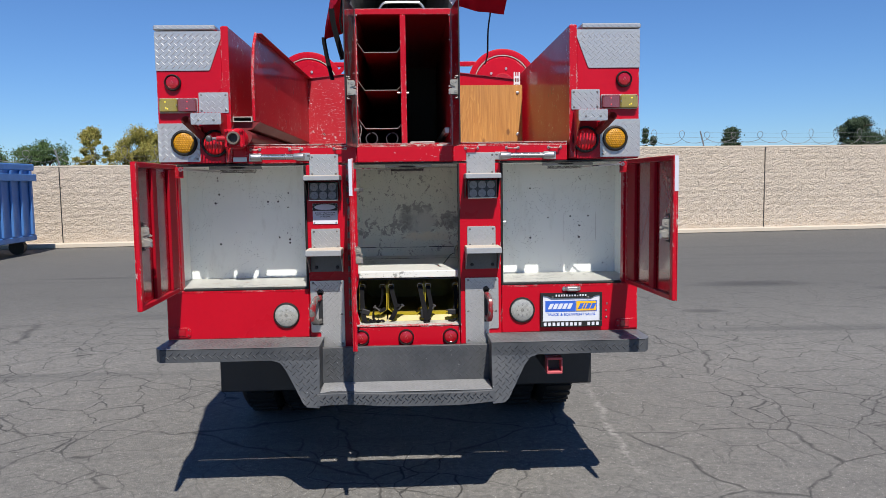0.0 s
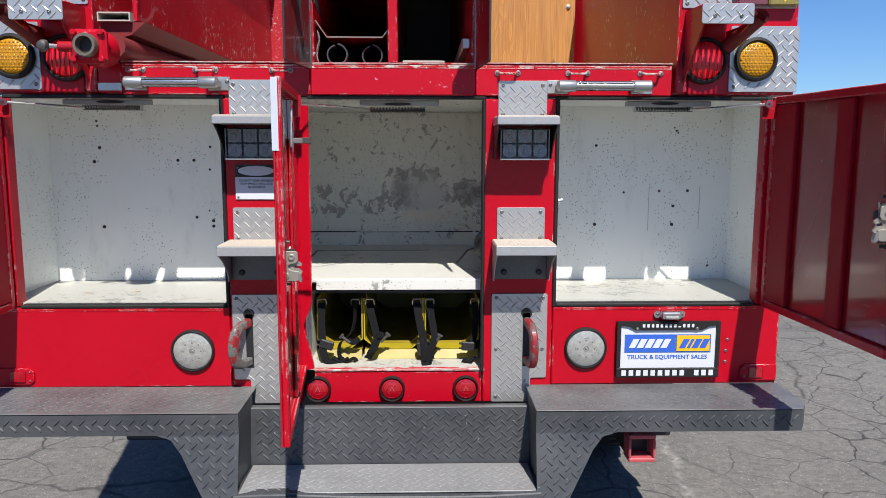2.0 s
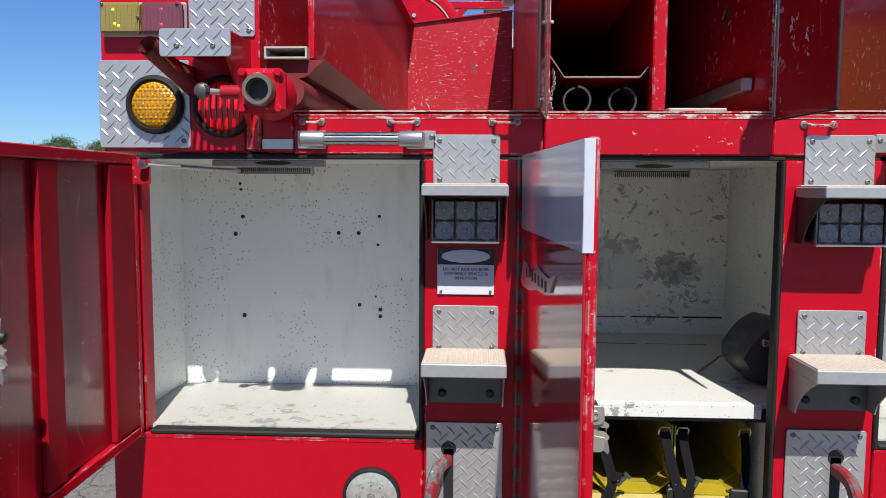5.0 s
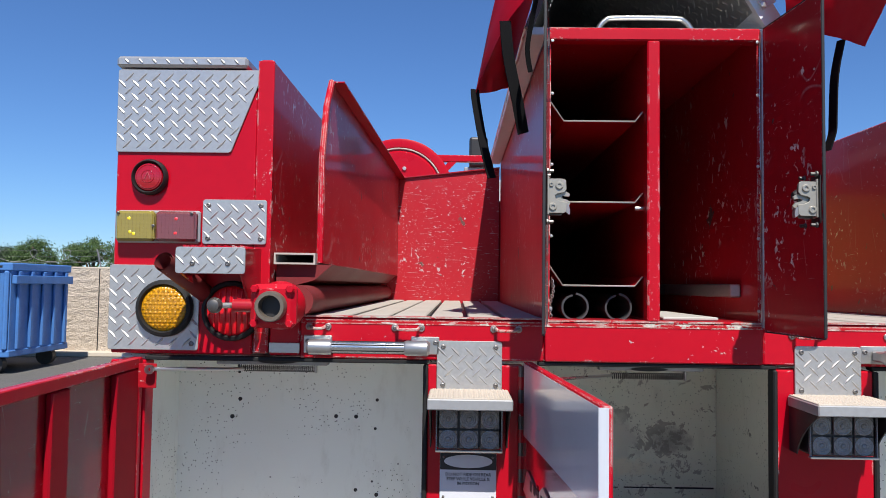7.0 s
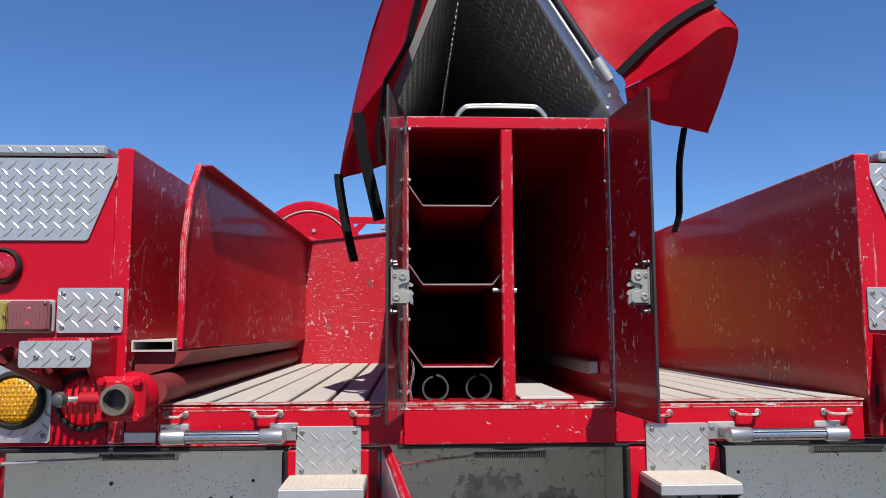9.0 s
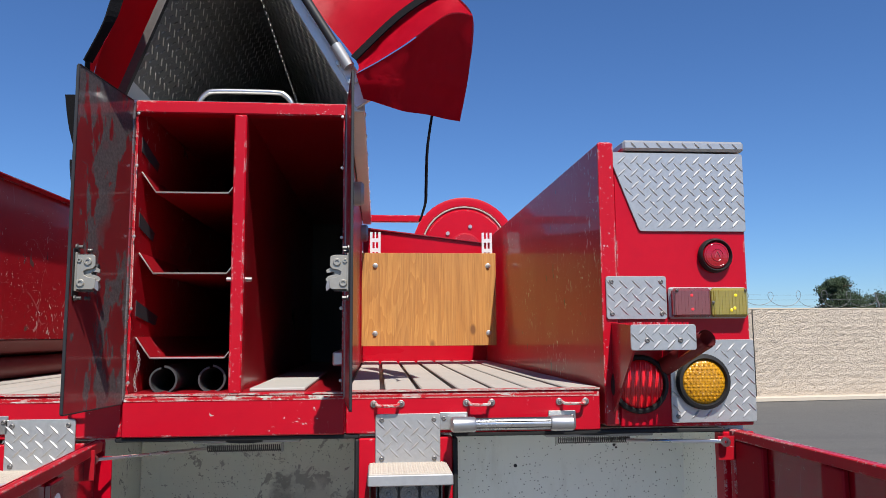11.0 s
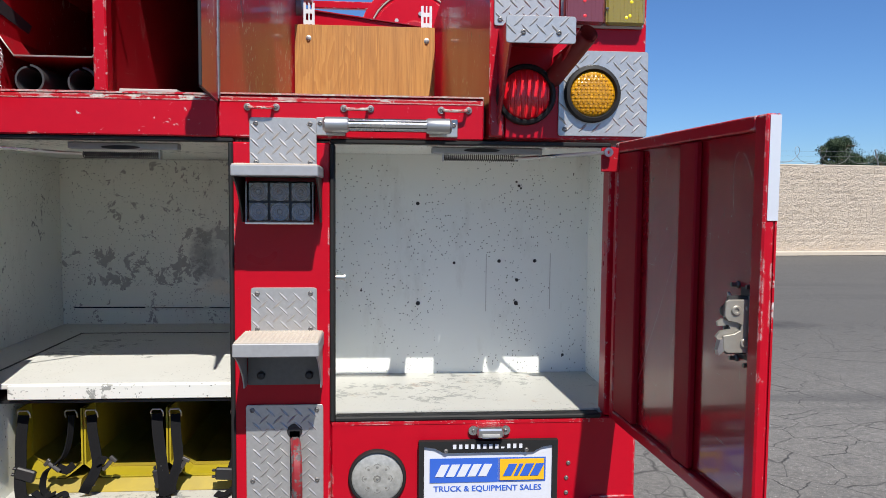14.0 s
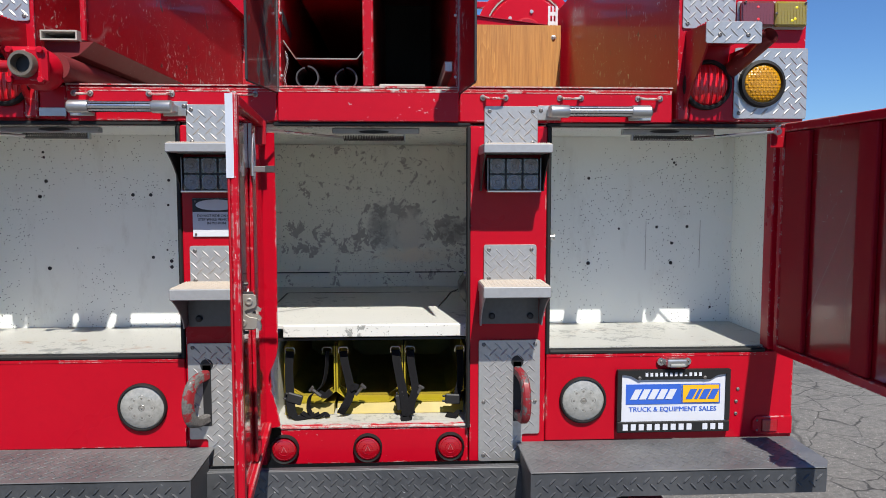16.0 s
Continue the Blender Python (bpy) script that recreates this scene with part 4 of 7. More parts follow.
    part("grip_studs", grip, M_RED_EDGE, hood)
    a, b = Vector((X(1.020), 3.628, 1.928)), Vector((X(0.985), Y, 1.862))
    tube = rod(a, b, 0.0205, 18, None, None, False)
    rod(a, b, 0.0165, 18, tube, None, False)
    part("drain_tube", tube, M_RED_PIPE, hood, smooth=True)
    return body


def round_lamp(at, outer, inner, lens_mat, label, cells=False, parent=None, flutes=0):
    x, y, z = at
    ring = part("lamp", lathe([(outer, 0), (outer, 0.010), (outer - 0.003, 0.015), (inner + 0.003, 0.017), (inner, 0.012), (inner, 0.0)], at, seg=40), M_RUBBER, parent or truck, label, smooth=True)
    bm = lathe([(inner, 0.008), (inner * 0.9, 0.013), (inner * 0.5, 0.0165), (0, 0.018)], at, seg=36)
    if cells:
        p = inner * 0.215
        for i in range(-5, 6):
            for j in range(-5, 6):
                u, w = (i + 0.5 * (j % 2)) * p, j * p * 0.87
                q = math.hypot(u, w)
                if q < inner * 0.9:
                    d = 0.018 - 0.0055 * (q / inner) ** 2
                    rod((x + u, y - d + 0.002, z + w), (x + u, y - d - 0.0009, z + w), p * 0.5, 6, bm, p * 0.22)
    elif flutes:
        for k in range(-flutes, flutes + 1):
            u = inner * 0.9 * k / flutes
            h = math.sqrt(max(0.0, (inner * 0.93) ** 2 - u * u))
            pts = [(x + u, y - 0.0178 + 0.0058 * ((u * u + w * w) / inner ** 2), z + w) for w in [h * q / 3 for q in range(-3, 4)]]
            if h > 0.01:
                part("flute", sweep(pts, inner * 0.045, 6), lens_mat, ring, smooth=True)
    else:
        for k in range(2):
            r = inner * (0.42 + 0.38 * k)
            part("lens_ring", sweep([(x + r * math.cos(a), y - 0.0178 + 0.006 * (r / inner) ** 2, z + r * math.sin(a)) for a in [2 * math.pi * q / 28 for q in range(28)]], 0.0010, 5, bmesh.new(), True), lens_mat, ring, smooth=True)
    part("lens", bm, lens_mat, ring, smooth=True)
    # two pale bars draw the bulb's arrow-shaped highlight on the lens
    if not cells and not flutes:
        for u in (-1, 1):
            part("lens_mark", rod((x + u * inner * 0.2, y - 0.0178, z - inner * 0.15), (x, y - 0.0186, z + inner * 0.3), 0.0011, 6), M_FADED, ring)
    return ring


def clear_lamp(x, z):
    ring = part("lamp", lathe([(0.0655, 0), (0.0655, 0.007), (0.063, 0.011), (0.060, 0.012), (0.058, 0.008), (0.058, 0.0)], (x, Y, z), seg=44), M_RUBBER, truck, "clear round reversing lamp with a black ring", smooth=True)
    lens = part("lens", lathe([(0.058, 0.006), (0.054, 0.0095), (0.02, 0.0115), (0, 0.012)], (x, Y, z), seg=36), M_CLEAR, ring, smooth=True)
    for i, j in ((0, 0), (-1, 0), (1, 0), (0, -1), (0, 1), (-0.75, 0.8), (0.75, 0.8), (-0.75, -0.8), (0.75, -0.8)):
        a, b = x + i * 0.026, z + j * 0.026
        part("reflector", lathe([(0.0105, 0.0), (0.0085, 0.0012), (0.004, 0.0006), (0.0025, 0.002), (0, 0.0022)], (a, Y - 0.0112 + 0.0014 * (i * i + j * j), b), seg=8), M_CLEAR_DIM, lens)


for side in (-1, 1):
    tower(side)
clear_lamp(-0.628, 0.959)
clear_lamp(0.570, 0.961)
for x in (-0.254, -0.026, 0.202):
    round_lamp((x, Y + 0.016, 0.831), 0.040, 0.034, M_REDLAMP, "small red round lamp with black ring")


# ---- pillars: tread panels, lamp hoods, tow hooks
def pillar_fittings(cx, s):
    """cx: middle of the pillar's fittings; s: outward side."""
    w = 0.072
    for z0, z1 in ((1.656, 1.765), (1.290, 1.394)):
        tread_plate("tread_panel", [(cx - w, z0), (cx + w, z0), (cx + w, z1), (cx - w, z1)], Y - 0.001, truck,
                    screws=[(cx - w + 0.014, z0 + 0.012), (cx + w - 0.014, z0 + 0.012), (cx - w + 0.014, z1 - 0.013), (cx + w - 0.014, z1 - 0.013)])
    # the large lower panel, notched at its outer foot, with a slot for the tow hook
    a, b = (cx + s * 0.085, cx - s * 0.085)
    notch = cx + s * 0.036
    outline = [(a, 1.132), (b, 1.132), (b, 0.792), (notch, 0.792), (notch, 0.868), (a, 0.868)]
    if s < 0:
        outline = outline[::-1]
    hook_x = cx + s * (0.022 if s > 0 else 0.035)
    tread_plate("tread_panel", outline, Y - 0.001, truck, M_TREAD, holes=[(hook_x, 1.06 - k * 0.02, 0.018) for k in range(9)],
                screws=[(a - s * 0.014, 1.12), (b + s * 0.014, 1.12), (b + s * 0.014, 0.81), (b + s * 0.014, 0.96), (a - s * 0.014, 0.96)])
    part("slot", rod((hook_x, Y - 0.0062, 1.072), (hook_x, Y - 0.003, 1.072), 0.017, 18), M_BLACK, truck)
    part("slot", box(hook_x - 0.011, hook_x + 0.011, Y - 0.0062, Y - 0.003, 0.905, 1.072), M_BLACK, truck)
    # tow hook: a flat forged loop standing out of the slot
    pts = [(Y + 0.01, 1.060), (Y - 0.055, 1.052), (Y - 0.088, 1.015), (Y - 0.094, 0.965), (Y - 0.078, 0.925), (Y - 0.045, 0.912), (Y + 0.01, 0.915)]
    inn = [(Y + 0.01, 1.032), (Y - 0.045, 1.026), (Y - 0.064, 1.003), (Y - 0.067, 0.968), (Y - 0.056, 0.945), (Y - 0.036, 0.938), (Y + 0.01, 0.940)]
    arc = lambda ps: [(q.x, q.y) for q in smooth_line([Vector((a, b, 0)) for a, b in ps], 4)]
    pts, inn = arc(pts), arc(inn)
    bm = extrude([(hook_x - 0.011, y, z) for y, z in pts] + [(hook_x - 0.011, y, z) for y, z in inn[::-1]], (0.022, 0, 0), bev=0.005)
    for v in bm.verts:
        v.co.x += s * (0.16 if s > 0 else 0.42) * max(0.0, Y - v.co.y)
        if s < 0 and v.co.y < Y:
            v.co.y = Y + (v.co.y - Y) * 0.85
    part("tow_hook", bm, M_HOOK_BARE if s < 0 else M_RED_HOOK, truck, "worn forged tow hook", True)
    # upper lamp hood and lower foot step
    for top, drop, lamp in ((1.657, 0.022, True), (1.296, 0.028, False)):
        x0, x1 = cx - 0.087, cx + 0.087
        f = 3.642
        hood = part("lamp_hood" if lamp else "foot_step", box(x0, x1, f, Y - 0.001, top - drop, top, 0.002), M_SILVER, truck,
                    "silver hood over a work lamp" if lamp else "silver folding foot step")
        low = top - 0.118
        pad = box(x0 + 0.002, x1 - 0.002, f + 0.004, Y - 0.004, top - 0.001, top + 0.0025, 0.001)
        treads(lambda u, v, h: (u, v, top + 0.0025 + h), [(x0 + 0.004, f + 0.006), (x1 - 0.004, f + 0.006), (x1 - 0.004, Y - 0.006), (x0 + 0.004, Y - 0.006)], pad, pitch=0.0075, long=0.006, wide=0.0035, high=0.0015, keep=0.0)
        part("grip_surface", pad, M_GRIP, hood, "dusty tan grip surface")
        for xx in (x0 + 0.003, x1 - 0.006):
            curve = [(f + 0.004, top - drop), (Y - 0.002, top - drop), (Y - 0.002, low)] + [
                (Y - 0.002 - 0.035 - (Y - f - 0.045) * q ** 1.6, low + (top - drop - low) * q) for q in (0.0, 0.2, 0.4, 0.6, 0.8)]
            part("cheek", extrude([(xx, y, z) for y, z in curve], (0.003, 0, 0)), M_BLACK if lamp else M_SILVER, hood)
        if lamp:
            led = part("work_lamp", box(cx - 0.069, cx + 0.069, Y - 0.062, Y - 0.002, 1.540, 1.626, 0.006), M_BLACK, hood, "six-lens clear work lamp in black case")
        else:
            part("back_plate", box(x0 + 0.008, x1 - 0.008, Y - 0.008, Y - 0.001, low, top - drop), M_DARKSTEEL, hood)
            for u in (-0.05, 0.055):
                part("bolt", lathe([(0.009, 0), (0.009, 0.006), (0.006, 0.009), (0, 0.010)], (cx + u, Y - 0.008, low + 0.022), seg=10), M_BLACK, hood)
    for i in range(3):
        for j in range(2):
            at = (cx - 0.044 + i * 0.044, Y - 0.062, 1.562 + j * 0.042)
            part("led_lens", box(at[0] - 0.0205, at[0] + 0.0205, Y - 0.0655, Y - 0.0625, at[2] - 0.0195, at[2] + 0.0195, 0.0015), M_LED_CASE, led)
            ripple = [(0.0196, 0.0)] + [(0.0192 - 0.0022 * q, 0.0010 if q % 2 else 0.0003) for q in range(7)] + [(0.0045, 0.0022), (0.002, 0.0030), (0, 0.0031)]
            part("led_dish", lathe(ripple, (at[0], Y - 0.0656, at[2]), seg=16), M_LED, led)
    part("bezel", box(cx - 0.071, cx + 0.071, Y - 0.074, Y - 0.0625, 1.536, 1.5410, 0.001), M_STEEL, led)
    for u in (-0.0705, 0.0675):
        part("bezel", box(cx + u, cx + u + 0.003, Y - 0.069, Y - 0.0625, 1.5412, 1.625), M_LED_DARK, led)


pillar_fittings(-0.420, -1)
pillar_fittings(0.364, 1)

# warning sign on the pillar
sign = part("warning_sign", box(-0.482, -0.358, Y - 0.0035, Y - 0.0005, 1.418, 1.520, 0.001), M_LABEL, truck, "white and black warning sign with three lines of text")
part("band", box(-0.4815, -0.3585, Y - 0.0045, Y - 0.0036, 1.484, 1.5195), M_INK, sign)
part("oval", oval(-0.420, 1.5025, 0.053, 0.0145, Y - 0.0055, Y - 0.0046), M_LABEL, sign)
for i, line in enumerate(("DO NOT RIDE ON REAR", "STEP WHILE VEHICLE IS", "IN MOTION")):
    words(line, (-0.420, Y - 0.0037, 1.4735 - i * 0.0098), 0.0098, M_INK, sign, "lettering", 0.93)
for u, v in ((-0.474, 1.4255), (-0.366, 1.4255), (-0.474, 1.512), (-0.366, 1.512)):
    screw((u, Y - 0.0045, v), sign, 0.003)


# ---- grab bars and lashing loops along the header
def grab_bar(x0, x1, z):
    bar = part("grab_bar", rod((x0 + 0.03, 3.722, z), (x1 - 0.03, 3.722, z), 0.0125, 20), M_CHROME, truck, "ribbed chrome grab bar", smooth=True)
    for k in range(12):
        a = 2 * math.pi * k / 12
        dy, dz = 0.0125 * math.cos(a), 0.0125 * math.sin(a)
        part("rib", rod((x0 + 0.05, 3.722 + dy, z + dz), (x1 - 0.05, 3.722 + dy, z + dz), 0.0014, 5), M_RUBBER if k % 2 else M_CHROME, bar)
    for xa, xb in ((x0, x0 + 0.055), (x1 - 0.055, x1)):
        part("end_cap", lathe([(0, 0), (0.012, 0.001), (0.0165, 0.006), (0.0165, xb - xa - 0.004), (0.0145, xb - xa)] if xa == x0 else
                              [(0.0145, 0), (0.0165, 0.004), (0.0165, xb - xa - 0.006), (0.012, xb - xa - 0.001), (0, xb - xa)], (xa, 3.722, z), (1, 0, 0), 24), M_CAP, bar, smooth=True)
        part("foot", box(xa + 0.006, xb - 0.006, 3.722, Y - 0.005, z - 0.011, z + 0.011, 0.003), M_CAP, bar)
        out = xa - 0.018 if xa == x0 else xb + 0.018
        plate = part("flange", box(min(out, xa + 0.01), max(out, xb - 0.01), Y - 0.005, Y - 0.0005, z - 0.018, z + 0.021, 0.0015), M_STEEL, bar)
        screw((out + (0.009 if xa == x0 else -0.009), Y - 0.005, z + 0.008), bar)


grab_bar(-0.770, -0.505, 1.752)
grab_bar(0.453, 0.727, 1.746)


def lashing_loop(x0, x1, z):
    bm = sweep(smooth_line([Vector(p) for p in ((x0 + 0.014, Y - 0.002, z + 0.003), (x0 + 0.015, Y - 0.014, z + 0.002), (x0 + 0.020, Y - 0.020, z + 0.000), (x1 - 0.020, Y - 0.020, z + 0.000), (x1 - 0.015, Y - 0.014, z + 0.002), (x1 - 0.014, Y - 0.002, z + 0.003))], 3), 0.0036, 8)
    loop = part("lashing_loop", bm, M_RED_LIP, truck, smooth=True)
    for x in (x0 + 0.008, x1 - 0.008):
        part("foot", lathe([(0.0080, 0.0003), (0.0080, 0.003), (0.0065, 0.0042), (0, 0.0042)], (x, Y, z + 0.003), seg=16), M_HINGE, loop)
        screw((x, Y - 0.0042, z + 0.003), loop, 0.0042)


for a, b in ((-0.785, -0.727), (-0.594, -0.519), (-0.375, -0.304)):
    lashing_loop(a, b, 1.789)
for a, b in ((0.280, 0.357), (0.487, 0.561), (0.700, 0.777)):
    lashing_loop(a, b, 1.784)

# maker's tag below the valve
part("name_tag", box(-0.866, -0.797, Y - 0.004, Y - 0.0005, 1.733, 1.755, 0.001), M_STEEL, truck)


# ---- number plate
plate = part("number_plate", box(0.672, 0.972, Y - 0.012, Y - 0.008, 0.882, 1.036, 0.001), M_LABEL, truck, "white dealer plate in a black frame above the bumper")
fr = face_prism([(0.663, 0.870), (0.981, 0.870), (0.981, 0.900), (0.663, 0.900)], Y - 0.018, Y - 0.004, bev=0.002)
face_prism([(0.663, 1.036), (0.700, 1.030), (0.720, 1.019), (0.924, 1.019), (0.944, 1.030), (0.981, 1.036), (0.981, 1.046), (0.663, 1.046)][::1], Y - 0.018, Y - 0.004, fr)
box(0.663, 0.675, Y - 0.0175, Y - 0.0042, 0.9025, 1.0358, 0, fr)
box(0.969, 0.981, Y - 0.0175, Y - 0.0042, 0.9025, 1.0358, 0, fr)
part("plate_frame", fr, M_RUBBER, plate)
part("printed_bar", box(0.688, 0.844, Y - 0.0135, Y - 0.0121, 0.949, 1.005), M_BLUEINK, plate, "blue printed panel")
part("printed_bar", box(0.845, 0.954, Y - 0.0135, Y - 0.0121, 0.949, 1.005), M_BLUEINK, plate)
part("printed_bar", box(0.848, 0.950, Y - 0.0150, Y - 0.0136, 0.953, 1.002), M_YELINK, plate, "yellow printed panel")


def slanted_bar(x0, x1, z0, z1, mat, y):
    k = 0.25 * (z1 - z0)
    part("printed_bar", face_prism([(x0 - k, z0), (x1 - k, z0), (x1 + k, z1), (x0 + k, z1)], y - 0.001, y), mat, plate)


for k in range(5):
    slanted_bar(0.707 + k * 0.0245, 0.726 + k * 0.0245, 0.963, 0.991, M_LABEL, Y - 0.0137)
for k, w in enumerate((0.019, 0.009, 0.019, 0.019)):
    xk = 0.862 + (0, 0.0245, 0.039, 0.0625)[k]
    slanted_bar(xk, xk + w, 0.963, 0.991, M_BLUEINK, Y - 0.0152)
words("TRUCK & EQUIPMENT SALES", (0.8205, Y - 0.0125, 0.9335), 0.0185, M_BLUEINK, plate, "lettering", 1.05)
for k in range(13):
    if k != 9:
        part("printed_bar", box(0.679 + k * 0.0225, 0.693 + k * 0.0225, Y - 0.0195, Y - 0.0181, 0.877, 0.894), M_LABEL, plate)
for k in range(12):
    part("printed_bar", box(0.740 + k * 0.0137, 0.7475 + k * 0.0137, Y - 0.0195, Y - 0.0181, 1.0285, 1.0385 if k != 8 else 1.032), M_LABEL, plate)
for x in (0.724, 0.908):
    screw((x, Y - 0.018, 1.024), plate, 0.005)
pl = part("plate_lamp", box(0.794, 0.854, Y - 0.035, Y - 0.0005, 1.056, 1.080, 0.006, seg=2), M_CHROME, truck, "small chrome plate lamp")
part("lens", rod((0.804, Y - 0.032, 1.062), (0.844, Y - 0.032, 1.062), 0.006, 12), M_CLEAR, pl)
for x in (0.787, 0.861):
    part("ear", rod((x, Y - 0.008, 1.067), (x, Y - 0.0005, 1.067), 0.011, 14), M_CHROME, pl)
    screw((x, Y - 0.008, 1.067), pl, 0.004)
# corner reflectors in their pockets
for s in (-1, 1):
    shape = [(CX + s * d, z) for d, z in ((1.193, 0.857), (1.093, 0.857), (1.080, 0.868), (1.080, 0.895), (1.093, 0.907), (1.193, 0.907))]
    base = part("reflector", face_prism(shape[::s], Y - 0.007, Y - 0.0005, bev=0.001), M_RED_EDGE, truck, "red corner reflector")
    part("lens", box(min(CX + s * 1.105, CX + s * 1.150), max(CX + s * 1.105, CX + s * 1.150), Y - 0.012, Y - 0.0071, 0.864, 0.900, 0.003), M_REDLAMP, base)
    for z in (0.868, 0.896):
        screw((CX + s * 1.092, Y - 0.007, z), base, 0.003)


# ---- doors
def latch(at, s, parent, size=1.0):
    """A rotary latch on a door's inner face: at its foot; s: the way the face looks along x. Its slotted plate looks to the rear."""
    x, y, z = at
    X = lambda d: x + s * d * size
    Z = lambda w: z + w * size
    span = lambda a, b: (min(X(a), X(b)), max(X(a), X(b)))
    front = [(0.0, -0.040), (0.040, -0.040), (0.046, -0.036), (0.048, -0.014), (0.030, -0.011), (0.021, -0.006), (0.019, 0.002), (0.026, 0.006), (0.041, 0.009), (0.046, 0.016), (0.045, 0.038), (0.040, 0.041), (0.0, 0.041)]
    body = part("latch", extrude([(X(d), y, Z(w)) for d, w in front], (0, 0.004, 0), bev=0.0008), M_GALV, parent, "zinc-plated rotary latch")
    back = [(0.0, -0.044), (0.036, -0.044), (0.040, -0.038), (0.040, 0.030), (0.034, 0.045), (0.0, 0.045)]
    part("back_plate", extrude([(X(d), y + 0.014, Z(w)) for d, w in back], (0, 0.005, 0)), M_DARKSTEEL, body)
    part("foot_plate", extrude([(X(0.0005), y + u, Z(w)) for u, w in ((-0.002, -0.044), (-0.002, 0.047), (0.052, 0.040), (0.064, 0.022), (0.064, -0.022), (0.050, -0.044))], (s * 0.004, 0, 0), bev=0.001), M_GALV, body)
    hook = [(0.014, -0.002), (0.024, 0.010), (0.046, 0.012), (0.055, 0.006), (0.053, 0.000), (0.037, 0.002), (0.034, -0.004), (0.050, -0.008), (0.056, -0.016), (0.052, -0.022), (0.030, -0.018), (0.016, -0.012)]
    part("rotor", extrude([(X(d), y + 0.006, Z(w)) for d, w in hook], (0, 0.006, 0)), M_GALV, body)
    part("tongue", extrude([(X(d), y + 0.001, Z(w)) for d, w in ((0.042, -0.034), (0.053, -0.044), (0.055, -0.036), (0.052, -0.020), (0.047, -0.018))], (0, 0.012, 0)), M_HINGE, body)
    for d, w, r in ((0.029, 0.025, 0.0075), (0.014, -0.025, 0.0075), (0.010, 0.028, 0.0045)):
        part("stud", lathe([(r, 0), (r, 0.002), (r * 0.85, 0.003), (r * 0.5, 0.003), (r * 0.45, 0.001), (0, 0.001)], (X(d), y, Z(w)), seg=14), M_GALV, body, smooth=True)
    part("pivot", lathe([(0.011, 0), (0.011, 0.016), (0.007, 0.022), (0, 0.023)], (X(0.004), y + 0.055, Z(0.016)), (s, 0, 0), 12), M_BLACK, body, smooth=True)
    part("lever", extrude([(X(0.012), y + u, Z(w)) for u, w in ((0.046, 0.030), (0.058, 0.046), (0.062, 0.044), (0.056, 0.014), (0.072, -0.022), (0.064, -0.030), (0.046, 0.006))], (s * 0.003, 0, 0)), M_STEEL, body)
    part("gasket_plate", box(*span(-0.0015, 0.0003), y - 0.008, y + 0.068, Z(-0.056), Z(0.056)), M_BLACK, body)
    for u, w in ((0.004, 0.060), (0.052, 0.058), (0.004, -0.060), (0.050, -0.058)):
        part("bolt", lathe([(0.006, 0), (0.006, 0.003), (0.0035, 0.005), (0.0035, 0.013), (0, 0.013)], (x, y + u, Z(w)), (s, 0, 0), 8), M_DARKSTEEL, body)


